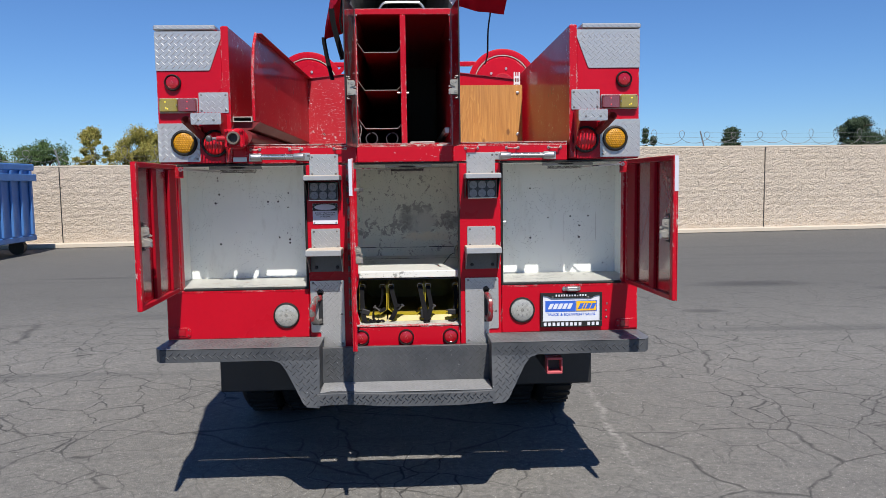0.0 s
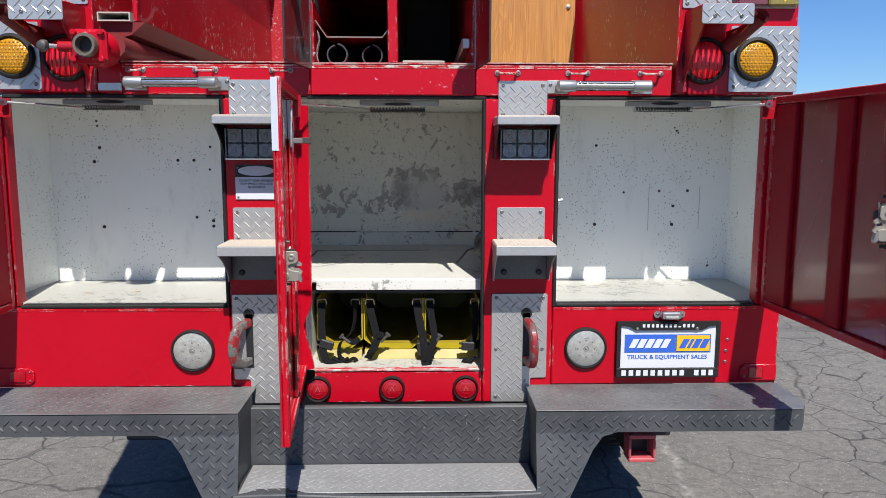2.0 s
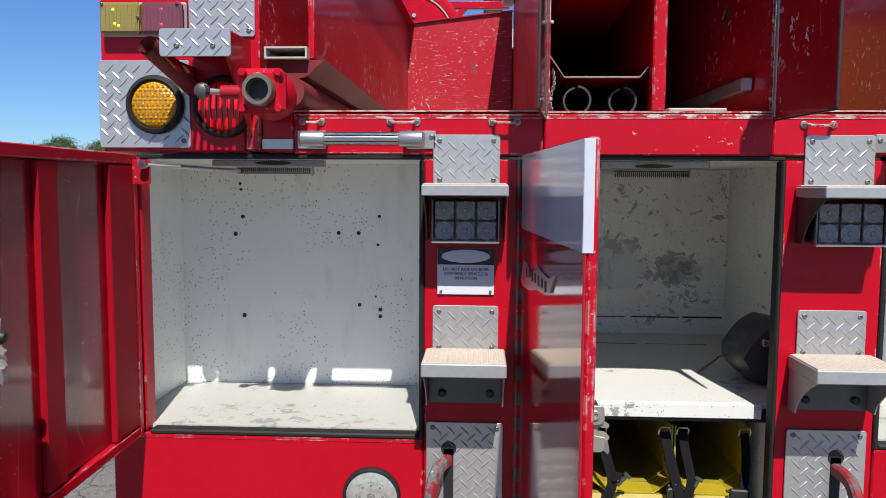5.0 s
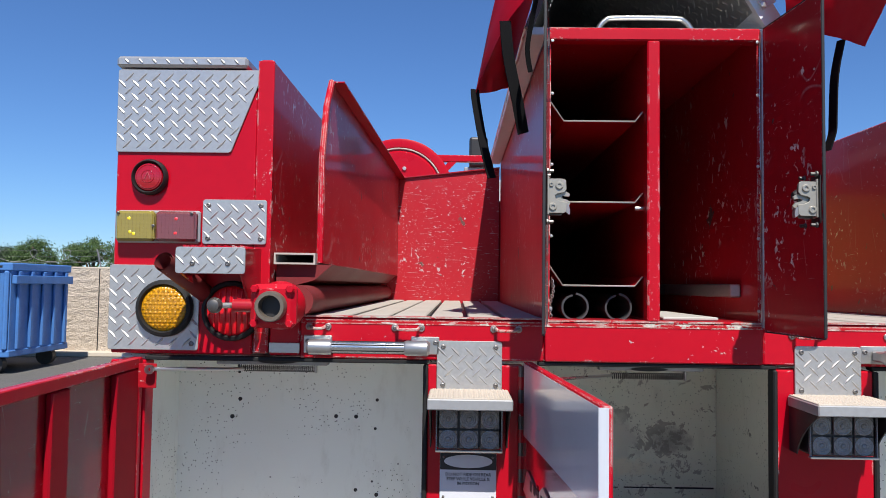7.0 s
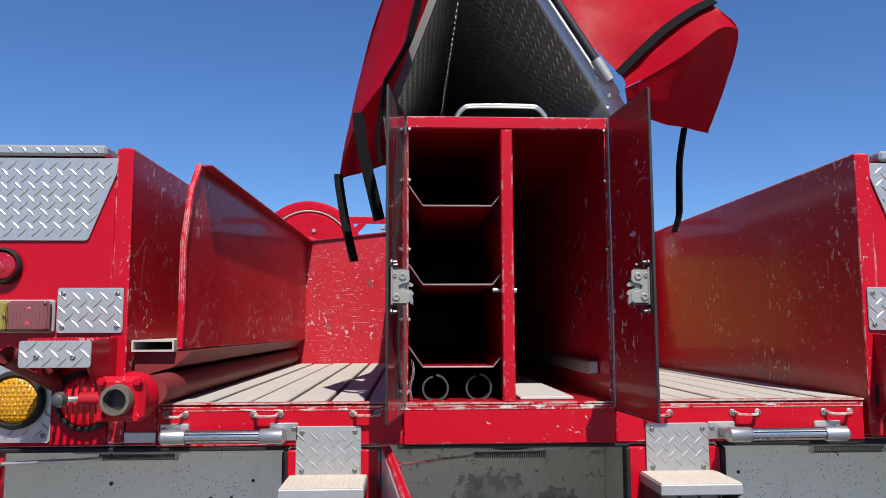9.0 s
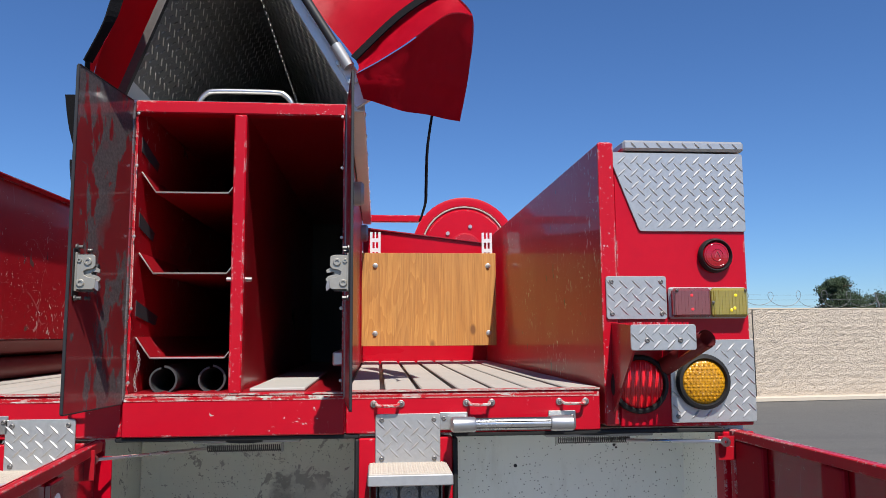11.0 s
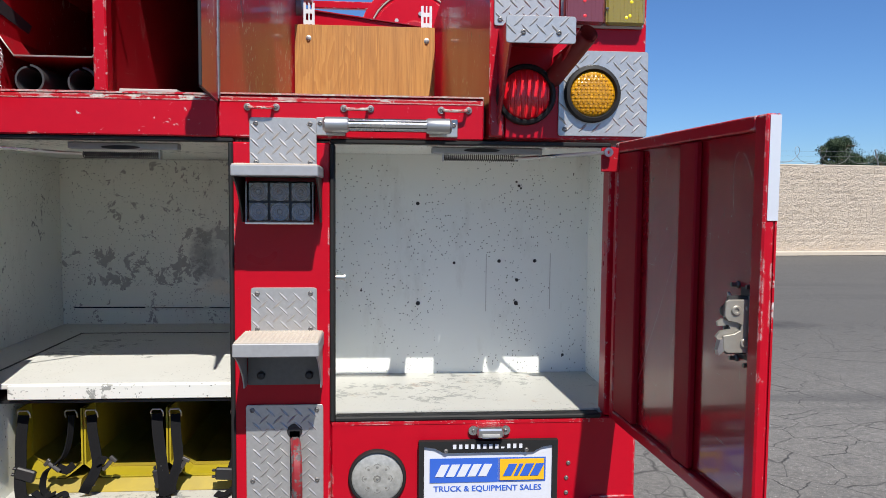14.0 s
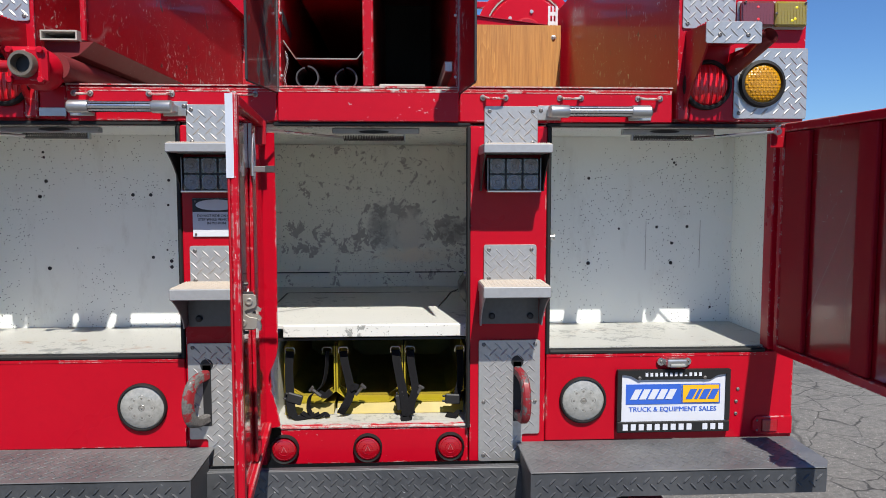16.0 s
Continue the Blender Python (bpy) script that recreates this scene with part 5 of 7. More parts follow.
def side_door(s):
    """A compartment door standing open at a right angle; s = -1 left, 1 right. Its inner side looks at the other door."""
    hx = -1.143 if s < 0 else 1.100                 # inner face at the hinge
    k = 0.022 if s < 0 else 0.027                   # how far the free edge leans
    y0, y1, z0, z1, d = 3.158, 3.775, 1.093, 1.720, 0.021
    lean = lambda y: hx + k * (y1 - y) / (y1 - y0)

    def put(bm):
        for v in bm.verts:
            v.co.x += lean(v.co.y)
        return bm

    o = s                                            # outwards
    xs = lambda a, b: (min(o * a, o * b), max(o * a, o * b))
    door = part("side_door", put(box(*xs(0.018, d), y0, y1, z0, z1, 0.003)), M_RED, truck, "red compartment door swung fully open")
    # return flanges
    for nm, bb in (("flange", box(*xs(0.0, 0.0179), y0, y0 + 0.032, z0, z1, 0.003)), ("flange", box(*xs(0.0, 0.0179), y1 - 0.02, y1, z0, z1, 0.003)),
                   ("flange", box(*xs(0.0, 0.0179), y0 + 0.032, y1 - 0.02, z1 - 0.022, z1, 0.002)), ("flange", box(*xs(0.0, 0.0179), y0 + 0.032, y1 - 0.02, z0, z0 + 0.022, 0.002))):
        part(nm, put(bb), M_RED_EDGE, door)
    part("inner_skin", put(box(*xs(0.0145, 0.0178), y0 + 0.034, y1 - 0.022, z0 + 0.024, z1 - 0.024)), M_RED_DOOR, door)
    part("stiffener", put(box(*xs(0.0015, 0.0144), 3.380, 3.445, z0 + 0.024, z1 - 0.024, 0.003)), M_RED_MATTE, door)
    part("hinge_flange", put(box(*xs(0.0005, 0.0144), 3.640, 3.752, z0 + 0.024, z1 - 0.024, 0.003)), M_RED_MATTE, door)
    latch((lean(3.21) + o * 0.0135, 3.194, 1.405), -o, door)
    part("reflective_tape", put(box(*xs(0.005 if s > 0 else 0.0, d + 0.0005), y0 - 0.0015, y0 - 0.0002, 1.566, z1 - 0.002)), M_TAPE if s > 0 else M_RED_EDGE, door, "white reflective strip" if s > 0 else "")
    part("stay_bracket", put(box(*xs(-0.040, 0.0), 3.748, 3.752, 1.655, 1.708, 0.001)), M_RED_DULL, door)
    # stay rod and spring
    bx = lean(3.73) - o * 0.03
    stay = part("door_stay", rod((bx, 3.742, 1.697), (0.915 * s + CX, 3.86, 1.687), 0.0042, 8), M_CHROME, truck, "steel door stay with a coil spring", smooth=True)
    part("eye", lathe([(0.004, 0), (0.010, 0), (0.010, 0.008), (0.004, 0.008)], (bx, 3.737, 1.697), (0, -1, 0), 14), M_CHROME, stay)
    spring(0.925 * s + CX, 0.748 * s + CX, 3.870, 1.688, stay)
    part("stay_guide", box(min(CX + 0.72 * s, CX + 0.98 * s), max(CX + 0.72 * s, CX + 0.98 * s), 3.860, 3.888, 1.697, 1.7115, 0.002), M_SILVER, stay)
    return door


def spring(x0, x1, y, z, parent, r=0.0070, turns=38):
    n = turns * 8
    pts = [(x0 + (x1 - x0) * i / n, y + r * math.cos(2 * math.pi * i / 8), z + r * math.sin(2 * math.pi * i / 8)) for i in range(n + 1)]
    part("spring", sweep(pts, 0.0013, 4), M_DARKSTEEL, parent, smooth=True)
    part("slot", oval((x0 + x1) / 2, z + 0.017, 0.042, 0.0045, y - 0.0135, y - 0.0105), M_BLACK, parent)
    part("end_plate", box(x1 - 0.003, x1 + 0.001, y - 0.009, y + 0.009, z - 0.009, z + 0.012, 0.001), M_STEEL, parent)


side_door(-1)
side_door(1)

# middle door, hinged on the left pillar, standing nearly straight out
y0, y1, z0, z1 = 3.172, 3.772, 0.900, 1.722
MD = 0.020


def mid(x0, x1, ya, yb, za, zb, bev=0.0):
    """A box on the middle door: x from its outer skin, leaning with the door."""
    bm = box(x0, x1, ya, yb, za, zb, bev)
    for v in bm.verts:
        v.co.x += -0.302 + 0.053 * (y1 - v.co.y) / (y1 - y0)
    return bm


mid_door = part("middle_door", mid(0, 0.005, y0, y1, z0, z1, 0.0015), M_RED_GLOSS, truck, "tall red compartment door standing open, edge on")
for bb in (mid(0.0052, MD, y0, y0 + 0.03, z0, z1, 0.003), mid(0.0052, MD, y1 - 0.004, y1, z0, z1, 0.001),
           mid(0.0052, MD, y0 + 0.03, y1 - 0.02, z1 - 0.022, z1, 0.002), mid(0.0052, MD, y0 + 0.03, y1 - 0.02, z0, z0 + 0.022, 0.002)):
    part("flange", bb, M_RED_TRIM, mid_door)
# the return flange at the hinges, notched where it clears the pack straps
edge = smooth_line([Vector((x, 0, z)) for x, z in ((-0.259, 1.690), (-0.258, 1.45), (-0.259, 1.20), (-0.260, 1.125), (-0.268, 1.090), (-0.284, 1.050), (-0.283, 1.025), (-0.272, 0.985), (-0.262, 0.950), (-0.257, 0.925), (-0.257, 0.910))], 5)
part("hinge_flange", extrude([(-0.2965, 3.748, 0.904)] + [(p.x, 3.748, p.z) for p in reversed(edge)] + [(-0.2965, 3.748, 1.690)], (0, 0.003, 0), bev=0.0006), M_RED, mid_door, "red hinge flange with a curved notch")
part("inner_skin", mid(0.0053, 0.008, y0 + 0.032, y1 - 0.022, z0 + 0.024, z1 - 0.024), M_RED_SKIN, mid_door)
part("stiffener", mid(0.0082, MD - 0.003, 3.442, 3.515, z0 + 0.026, z1 - 0.03, 0.003), M_RED_DOOR, mid_door)
part("edge_strip", mid(0.0095, MD - 0.0045, 3.4408, 3.4418, z0 + 0.2, 1.59), M_RED_TRIM, mid_door, "chipped red edge")
part("bare_edge", mid(0.0090, MD - 0.0035, 3.4406, 3.4418, 1.592, z1 - 0.034), M_STEEL, mid_door, "bare metal edge")
bm = extrude([(0, 3.478 + 0.029 * math.sin(2 * math.pi * k / 28), 1.617 + 0.053 * math.cos(2 * math.pi * k / 28)) for k in range(28)], (0.0008, 0, 0))
for v in bm.verts:
    v.co.x += -0.302 + MD - 0.0028 + 0.053 * (y1 - v.co.y) / (y1 - y0)
part("oval_sticker", bm, M_LABEL, mid_door, "white oval sticker with dark marks")
for ya, za, zb in ((3.462, 1.624, 1.648), (3.474, 1.608, 1.636), (3.490, 1.598, 1.624)):
    part("mark", mid(MD - 0.0019, MD - 0.0014, ya, ya + 0.005, za, zb), M_INK, mid_door)
part("reflective_tape", mid(-0.001, 0.013, y0 - 0.0015, y0 - 0.0002, 1.566, z1 - 0.002), M_TAPE, mid_door, "white reflective strip")
part("reflective_band", mid(-0.0015, -0.0003, y0, y1 - 0.02, 1.566, z1 - 0.002), M_TAPE, mid_door, "white reflective band")
badge = [(3.74, 1.455), (3.70, 1.505), (3.66, 1.500), (3.60, 1.480), (3.54, 1.512), (3.50, 1.505), (3.42, 1.500), (3.36, 1.512), (3.40, 1.478), (3.47, 1.468), (3.54, 1.465), (3.62, 1.452), (3.70, 1.448)]
bm = extrude([(0, y, z) for y, z in badge], (-0.003, 0, 0))
for v in bm.verts:
    v.co.x += -0.3025 + 0.053 * (y1 - v.co.y) / (y1 - y0)
emblem = part("badge", bm, M_CAP, mid_door, "bare metal maker's badge")
for k in range(7):
    ya = 3.43 + k * 0.036
    part("raised_bar", mid(-0.0045, -0.0036, ya, ya + 0.016, 1.474 + 0.003 * (k % 2), 1.494, 0.0), M_INK, emblem)
xi = -0.302 + 0.053 * (y1 - 3.25) / (y1 - y0) + MD
latch((xi - 0.011, 3.212, 1.309), 1, mid_door, 0.84)
xi = -0.302 + 0.053 * (y1 - 3.44) / (y1 - y0) + MD
part("clip", box(xi - 0.006, xi + 0.046, 3.436, 3.4385, 1.582, 1.595, 0.001), M_HINGE, mid_door)
part("clip_end", box(xi + 0.026, xi + 0.047, 3.4335, 3.4358, 1.581, 1.596, 0.001), M_DARKSTEEL, mid_door)
part("clip_pin", rod((xi - 0.002, 3.434, 1.574), (xi - 0.002, 3.434, 1.603), 0.004, 10), M_STEEL, mid_door, smooth=True)
part("hinge", rod((-0.306, 3.777, z0 + 0.01), (-0.306, 3.777, z1 - 0.01), 0.006, 10), M_DARKSTEEL, mid_door)
for k in range(14):
    z = z0 + 0.02 + k * 0.057
    part("knuckle", rod((-0.306, 3.777, z), (-0.306, 3.777, z + 0.028), 0.0075, 10), M_RED_DULL, mid_door)
xi = -0.282
part("stay_bracket", box(xi - 0.010, xi + 0.016, 3.668, 3.672, 1.655, 1.714, 0.001), M_RED_DULL, mid_door)
part("stay_bracket", box(xi - 0.010, xi - 0.006, 3.6722, 3.742, 1.655, 1.714, 0.001), M_RED_DULL, mid_door)
stay = part("door_stay", rod((xi + 0.008, 3.690, 1.692), (-0.09, 3.862, 1.686), 0.0035, 8), M_CHROME, truck, "steel door stay with a coil spring", smooth=True)
part("eye", lathe([(0.004, 0), (0.010, 0), (0.010, 0.008), (0.004, 0.008)], (xi + 0.006, 3.692, 1.692), (0, -1, 0), 14), M_CHROME, stay)
spring(-0.09, 0.08, 3.870, 1.684, stay)
part("stay_guide", box(-0.12, 0.12, 3.860, 3.888, 1.697, 1.7115, 0.002), M_SILVER, stay)

# drilled holes and long scratches in the compartment backs
for x, z, r in ((0.677, 1.578, 0.005), (0.905, 1.419, 0.005), (1.006, 1.420, 0.005), (0.956, 1.366, 0.005), (0.679, 1.301, 0.006), (0.954, 1.301, 0.006), (0.779, 1.414, 0.004), (0.958, 1.629, 0.004), (0.951, 1.640, 0.003), (0.964, 1.622, 0.003), (0.522, 1.337, 0.003),
                (-1.047, 1.658, 0.004), (-1.045, 1.642, 0.004), (-1.041, 1.568, 0.0055), (-1.062, 1.520, 0.006), (-0.776, 1.525, 0.0055), (-0.721, 1.525, 0.0055), (-0.668, 1.493, 0.004), (-1.041, 1.294, 0.006), (-0.719, 1.327, 0.005), (-0.662, 1.315, 0.0055), (-0.662, 1.296, 0.0055), (-0.664, 1.571, 0.0045)):
    part("drilled_hole", lathe([(r, 0.0), (r, 0.0012), (r * 0.75, 0.0016), (0, 0.0008)], (x, 4.185, z), seg=12), M_BLACK, truck)
for x, za, zb in ((0.868, 1.278, 1.438), (1.049, 1.284, 1.441)):
    part("scratch", box(x, x + 0.002, 4.184, 4.1849, za, zb), M_STEEL, truck)

# keeper pins beside the openings
for x, z, d in ((0.466, 1.411, 1), (0.272, 1.31, -1), (-0.496, 1.41, -1)):
    bm = rod((x, Y + 0.05, z), (x + d * 0.026, Y + 0.05, z), 0.006, 12)
    rod((x + d * 0.026, Y + 0.05, z), (x + d * 0.030, Y + 0.05, z), 0.009, 12, bm)
    part("striker_pin", bm, M_CHROME, truck, smooth=True)


# ---- bumper and step
def bumper_end(s):
    X = lambda d: CX + s * d
    f = 3.55
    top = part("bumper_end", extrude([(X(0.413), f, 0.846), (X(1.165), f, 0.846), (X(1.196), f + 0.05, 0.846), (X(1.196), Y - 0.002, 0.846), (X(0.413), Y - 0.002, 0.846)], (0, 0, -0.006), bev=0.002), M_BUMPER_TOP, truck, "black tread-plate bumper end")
    strip = [(0.413, 0.845), (1.165, 0.845), (1.165, 0.782), (0.640, 0.782), (0.413, 0.782)]
    leg = [(0.413, 0.782), (0.640, 0.782), (0.600, 0.770), (0.572, 0.735), (0.490, 0.583), (0.470, 0.565), (0.413, 0.560)]
    bm = bmesh.new()
    for prof in (strip, leg):
        face = [(X(a), b) for a, b in prof]
        me = bpy.data.meshes.new("scratch")
        piece = face_prism(face if s < 0 else face[::-1], f, f + 0.006, bev=0)
        piece.to_mesh(me)
        piece.free()
        bm.from_mesh(me)
        bpy.data.meshes.remove(me)
    face = [(X(a), b) for a, b in strip[:4] + leg[2:]]
    treads(lambda u, v, h: (u, f - h, v), face, bm, pitch=0.024, long=0.027, wide=0.0072, high=0.0034)
    for v in bm.verts:
        v.co.y -= max(0.0, 0.782 - v.co.z) * 0.24
    part("face_plate", bm, M_BLACK_TREAD, top)
    treadtop = treads(lambda u, v, h: (u, v, 0.8465 + h), [(min(X(0.42), X(1.16)), f + 0.01), (max(X(0.42), X(1.16)), f + 0.01), (max(X(0.42), X(1.16)), Y - 0.01), (min(X(0.42), X(1.16)), Y - 0.01)], bmesh.new(), pitch=0.024, high=0.0016)
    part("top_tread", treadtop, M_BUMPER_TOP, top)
    part("end_plate", extrude([(X(1.165), f + 0.001, 0.845), (X(1.196), f + 0.051, 0.845), (X(1.196), Y - 0.002, 0.845), (X(1.196), Y - 0.002, 0.782), (X(1.196), f + 0.051, 0.782), (X(1.165), f + 0.001, 0.782)], (-s * 0.004, 0, 0)), M_BLACK_TREAD, top)
    part("inner_cheek", extrude([(X(0.4135), f + 0.0065, 0.839), (X(0.4135), Y - 0.06, 0.839), (X(0.420), Y - 0.06, 0.60), (X(0.426), 3.504, 0.565), (X(0.4135), f + 0.0065, 0.782)], (s * 0.005, 0, 0)), M_BLACK_TREAD, top)


bumper_end(-1)
bumper_end(1)
sx0, sx1 = CX - 0.424, CX + 0.424
step_bm = bmesh.new()
front = []
for i in range(13):
    u = i / 12
    x = sx0 + (sx1 - sx0) * u
    sag = 0.012 * math.sin(u * math.pi * 2.1 + 0.6) + 0.004 * math.sin(u * 13)
    front.append((x, sag))
for (xa, sa), (xb, sb) in zip(front, front[1:]):
    a = [step_bm.verts.new(p) for p in ((xa, 3.705, 0.618), (xb, 3.705, 0.618), (xb, 3.505, 0.625 + sb * 0.4), (xa, 3.505, 0.625 + sa * 0.4), (xb, 3.497, 0.564 + sb * 0.7), (xa, 3.497, 0.564 + sa * 0.7), (xb, 3.705, 0.584), (xa, 3.705, 0.584))]
    for f in ((0, 1, 2, 3), (3, 2, 4, 5), (5, 4, 6, 7)):
        step_bm.faces.new([a[k] for k in f])
bmesh.ops.remove_doubles(step_bm, verts=step_bm.verts, dist=0.0005)
bmesh.ops.bevel(step_bm, geom=[e for e in step_bm.edges if all(abs(v.co.y - 3.505) < 0.001 for v in e.verts)], offset=0.008, segments=3, affect='EDGES')
treads(lambda u, v, h: (u, 3.4985 - h, v), [(sx0 + 0.01, 0.572), (sx1 - 0.01, 0.572), (sx1 - 0.01, 0.617), (sx0 + 0.01, 0.617)], step_bm, pitch=0.022, long=0.024, wide=0.0072, high=0.004, keep=0.0)
treads(lambda u, v, h: (u, v, 0.6225 + h), [(sx0 + 0.01, 3.52), (sx1 - 0.01, 3.52), (sx1 - 0.01, 3.69), (sx0 + 0.01, 3.69)], step_bm, pitch=0.024, high=0.0016)
step_top = box(sx0 + 0.012, sx1 - 0.012, 3.516, 3.700, 0.6245, 0.6285, 0.001)
treads(lambda u, v, h: (u, v, 0.6285 + h), [(sx0 + 0.02, 3.52), (sx1 - 0.02, 3.52), (sx1 - 0.02, 3.69), (sx0 + 0.02, 3.69)], step_top, pitch=0.024, high=0.0016)
step = part("tail_step", step_bm, M_BLACK_TREAD, truck, "dented black tread-plate tail step")
bm = box(sx0 + 0.004, sx1 - 0.004, 3.706, 3.714, 0.59, 0.803, 0.002)
treads(lambda u, v, h: (u, 3.706 - h, v), [(sx0 + 0.01, 0.635), (sx1 - 0.01, 0.635), (sx1 - 0.01, 0.80), (sx0 + 0.01, 0.80)], bm, pitch=0.024, wide=0.0075, high=0.003)
box(sx0 + 0.004, sx1 - 0.004, 3.714, 3.735, 0.795, 0.803, 0.002, bm)
part("riser", bm, M_BLACK_TREAD, step)
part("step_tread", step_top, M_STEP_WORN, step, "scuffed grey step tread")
# splash pans that close the bumper to the side of the step
for s in (-1, 1):
    part("bracket", box(min(CX + s * 0.43, CX + s * 0.455), max(CX + s * 0.43, CX + s * 0.455), 3.72, Y - 0.003, 0.62, 0.842), M_BLACK, step)

# hitch receiver, cross member, frame rails
bm = bmesh.new()
for bb in ((0.652, 0.736, 0.747, 0.760), (0.652, 0.736, 0.677, 0.690), (0.652, 0.665, 0.690, 0.747), (0.723, 0.736, 0.690, 0.747)):
    box(bb[0] + 0.012, bb[1] + 0.006, 3.60, 3.66, bb[2] - 0.008, bb[3] - 0.008, 0.003, bm)
hitch = part("hitch_receiver", bm, M_FADED, truck, "faded red square hitch receiver")
# tube behind the red mouth, coloured black for the shadow there
part("hitch_tube", box(0.668, 0.738, 3.661, 4.6, 0.672, 0.748, 0.003), M_BLACK, hitch)
panel("cross_member", -1.18, 1.13, 4.60, 4.68, 0.345, 0.80, M_BLACK, 0.006)
for x in (-0.46, 0.36):
    panel("frame_rail", x, x + 0.08, 3.97, 6.9, 0.62, 0.80, M_BLACK)


def wheel(x0, x1, y, r=0.5):
    tyre = part("wheel", lathe([(0.29, 0), (r - 0.05, 0.0), (r - 0.012, 0.025), (r, 0.06), (r, x1 - x0 - 0.06), (r - 0.012, x1 - x0 - 0.025), (r - 0.05, x1 - x0), (0.29, x1 - x0)], (x0, y, r), (1, 0, 0), 48), M_RUBBER, truck, "black dual rear tyre", smooth=True)
    lug = bmesh.new()
    for k in range(40):
        a = 2 * math.pi * k / 40
        for u in (0.05, (x1 - x0) * 0.55):
            p = Vector((x0 + u, y + (r + 0.004) * math.cos(a), r + (r + 0.004) * math.sin(a)))
            one = box(-0.0, (x1 - x0) * 0.36, -0.018, 0.018, -0.008, 0.008)
            bmesh.ops.transform(one, matrix=Matrix.Translation(p) @ Matrix.Rotation(a - math.pi / 2, 4, 'X'), verts=one.verts)
            merge(lug, one)
    part("tyre_tread", lug, M_RUBBER, tyre)
    part("rim", lathe([(0.288, 0.03), (0.27, 0.05), (0.24, 0.12), (0.1, 0.13), (0, 0.13)], (x0, y, r), (1, 0, 0), 32), M_RED, tyre, smooth=True)


for x in (-1.17, -0.90, 0.60, 0.87):
    wheel(x, x + 0.25, 5.45)
part("axle", rod((-0.92, 5.45, 0.5), (0.86, 5.45, 0.5), 0.08, 16), M_BLACK, truck)


# ---- hose bed: deck boards, bulkhead, divider
def boards(x0, x1, y0, y1, n, group_name):
    w = (x1 - x0) / n
    for i in range(n):
        wob = 0.001 * math.sin(i * 2.3)
        part("deck_board", box(x0 + i * w + 0.006, x0 + (i + 1) * w - 0.006, y0, y1, DECK - 0.012, DECK + wob, 0.0025), M_DECK, truck)


boards(-0.866, -0.252, Y + 0.02, BULK - 0.002, 7, "left")
boards(0.224, 0.812, Y + 0.02, BULK - 0.002, 7, "right")
panel("deck_base", -0.866, 0.812, Y + 0.051, BULK, 1.735, DECK - 0.0125, M_BLACK, 0)
part("edge_angle", box(-0.797, -0.256, Y - 0.004, Y + 0.019, DECK - 0.0025, DECK + 0.001), M_RED_LIP, truck)
part("edge_angle", box(0.226, 0.803, Y - 0.004, Y + 0.019, DECK - 0.0025, DECK + 0.001), M_RED_LIP, truck)
for s in (-1, 1):
    e, i = (-0.868, -0.254) if s < 0 else (0.814, 0.226)
    part("bulkhead", face_prism([(e, 1.74), (i, 1.74), (i, 2.445), (e, 2.375)][::s], BULK, BULK + 0.012), M_RED_SCR if s < 0 else M_RED, truck)
    part("bulkhead_cap", extrude([(e, BULK - 0.012, 2.375), (i, BULK - 0.012, 2.445), (i, BULK - 0.012, 2.450), (e, BULK - 0.012, 2.380)], (0, 0.03, 0)), M_RED_DULL, truck)
part("edge_angle", box(-0.252, 0.222, Y - 0.0065, Y + 0.02, DECK - 0.0055, DECK - 0.0015), M_RED_LIP, truck)
# hose-bed divider with its folded lip
dx0, dx1 = -0.768, -0.735
div = part("bed_divider", extrude([(dx0, 3.835, 1.935), (dx1, BULK - 0.003, 1.93), (dx1, BULK - 0.003, 2.388), (dx0, 3.945, 2.384), (dx0, 3.880, 2.31), (dx0, 3.835, 2.18)], (0.004, 0, 0)), M_RED_BED, truck, "red hose-bed divider panel with a folded lip")
part("lip", extrude([(dx0, 3.945, 2.385), (dx0 + 0.034, 3.945, 2.385), (dx1 + 0.034, BULK - 0.003, 2.389), (dx1, BULK - 0.003, 2.389)], (0, 0, 0.003)), M_RED_EDGE, div)
part("edge_trim", sweep([(dx0 + 0.002, 3.834, 1.935), (dx0 + 0.002, 3.834, 2.18), (dx0 + 0.002, 3.879, 2.31), (dx0 + 0.002, 3.944, 2.386)], 0.008, 8), M_RED_TRIM, div, smooth=True)
bm = bmesh.new()
for bb in ((-0.864, -0.770, 1.952, 1.956), (-0.864, -0.770, 1.930, 1.934), (-0.864, -0.860, 1.934, 1.952), (-0.774, -0.770, 1.934, 1.952)):
    box(bb[0], bb[1], 3.80, BULK - 0.01, bb[2], bb[3], 0, bm)
part("channel", bm, M_DECK, div)
part("skirt", extrude([(-0.862, 3.82, 1.930), (-0.735, 3.82, 1.930), (-0.775, 3.82, 1.895), (-0.862, 3.82, 1.870)], (0, 1.82, 0)), M_RED_PIPE, div)
# discharge pipe and valve
part("discharge_pipe", rod((-0.79, 3.72, 1.850), (-0.79, BULK - 0.02, 1.850), 0.033, 20), M_RED_PIPE, truck, smooth=True)
vx, vz = -0.824, 1.840
valve = part("valve", box(vx - 0.047, vx + 0.047, 3.635, 3.665, vz - 0.045, vz + 0.045, 0.010), M_RED_TRIM, truck, "red ball valve with a threaded outlet")
part("body", lathe([(0.036, 0), (0.050, 0.02), (0.052, 0.05), (0.042, 0.075), (0.036, 0.09)], (vx, 3.755, vz), seg=24), M_RED_TRIM, valve, smooth=True)
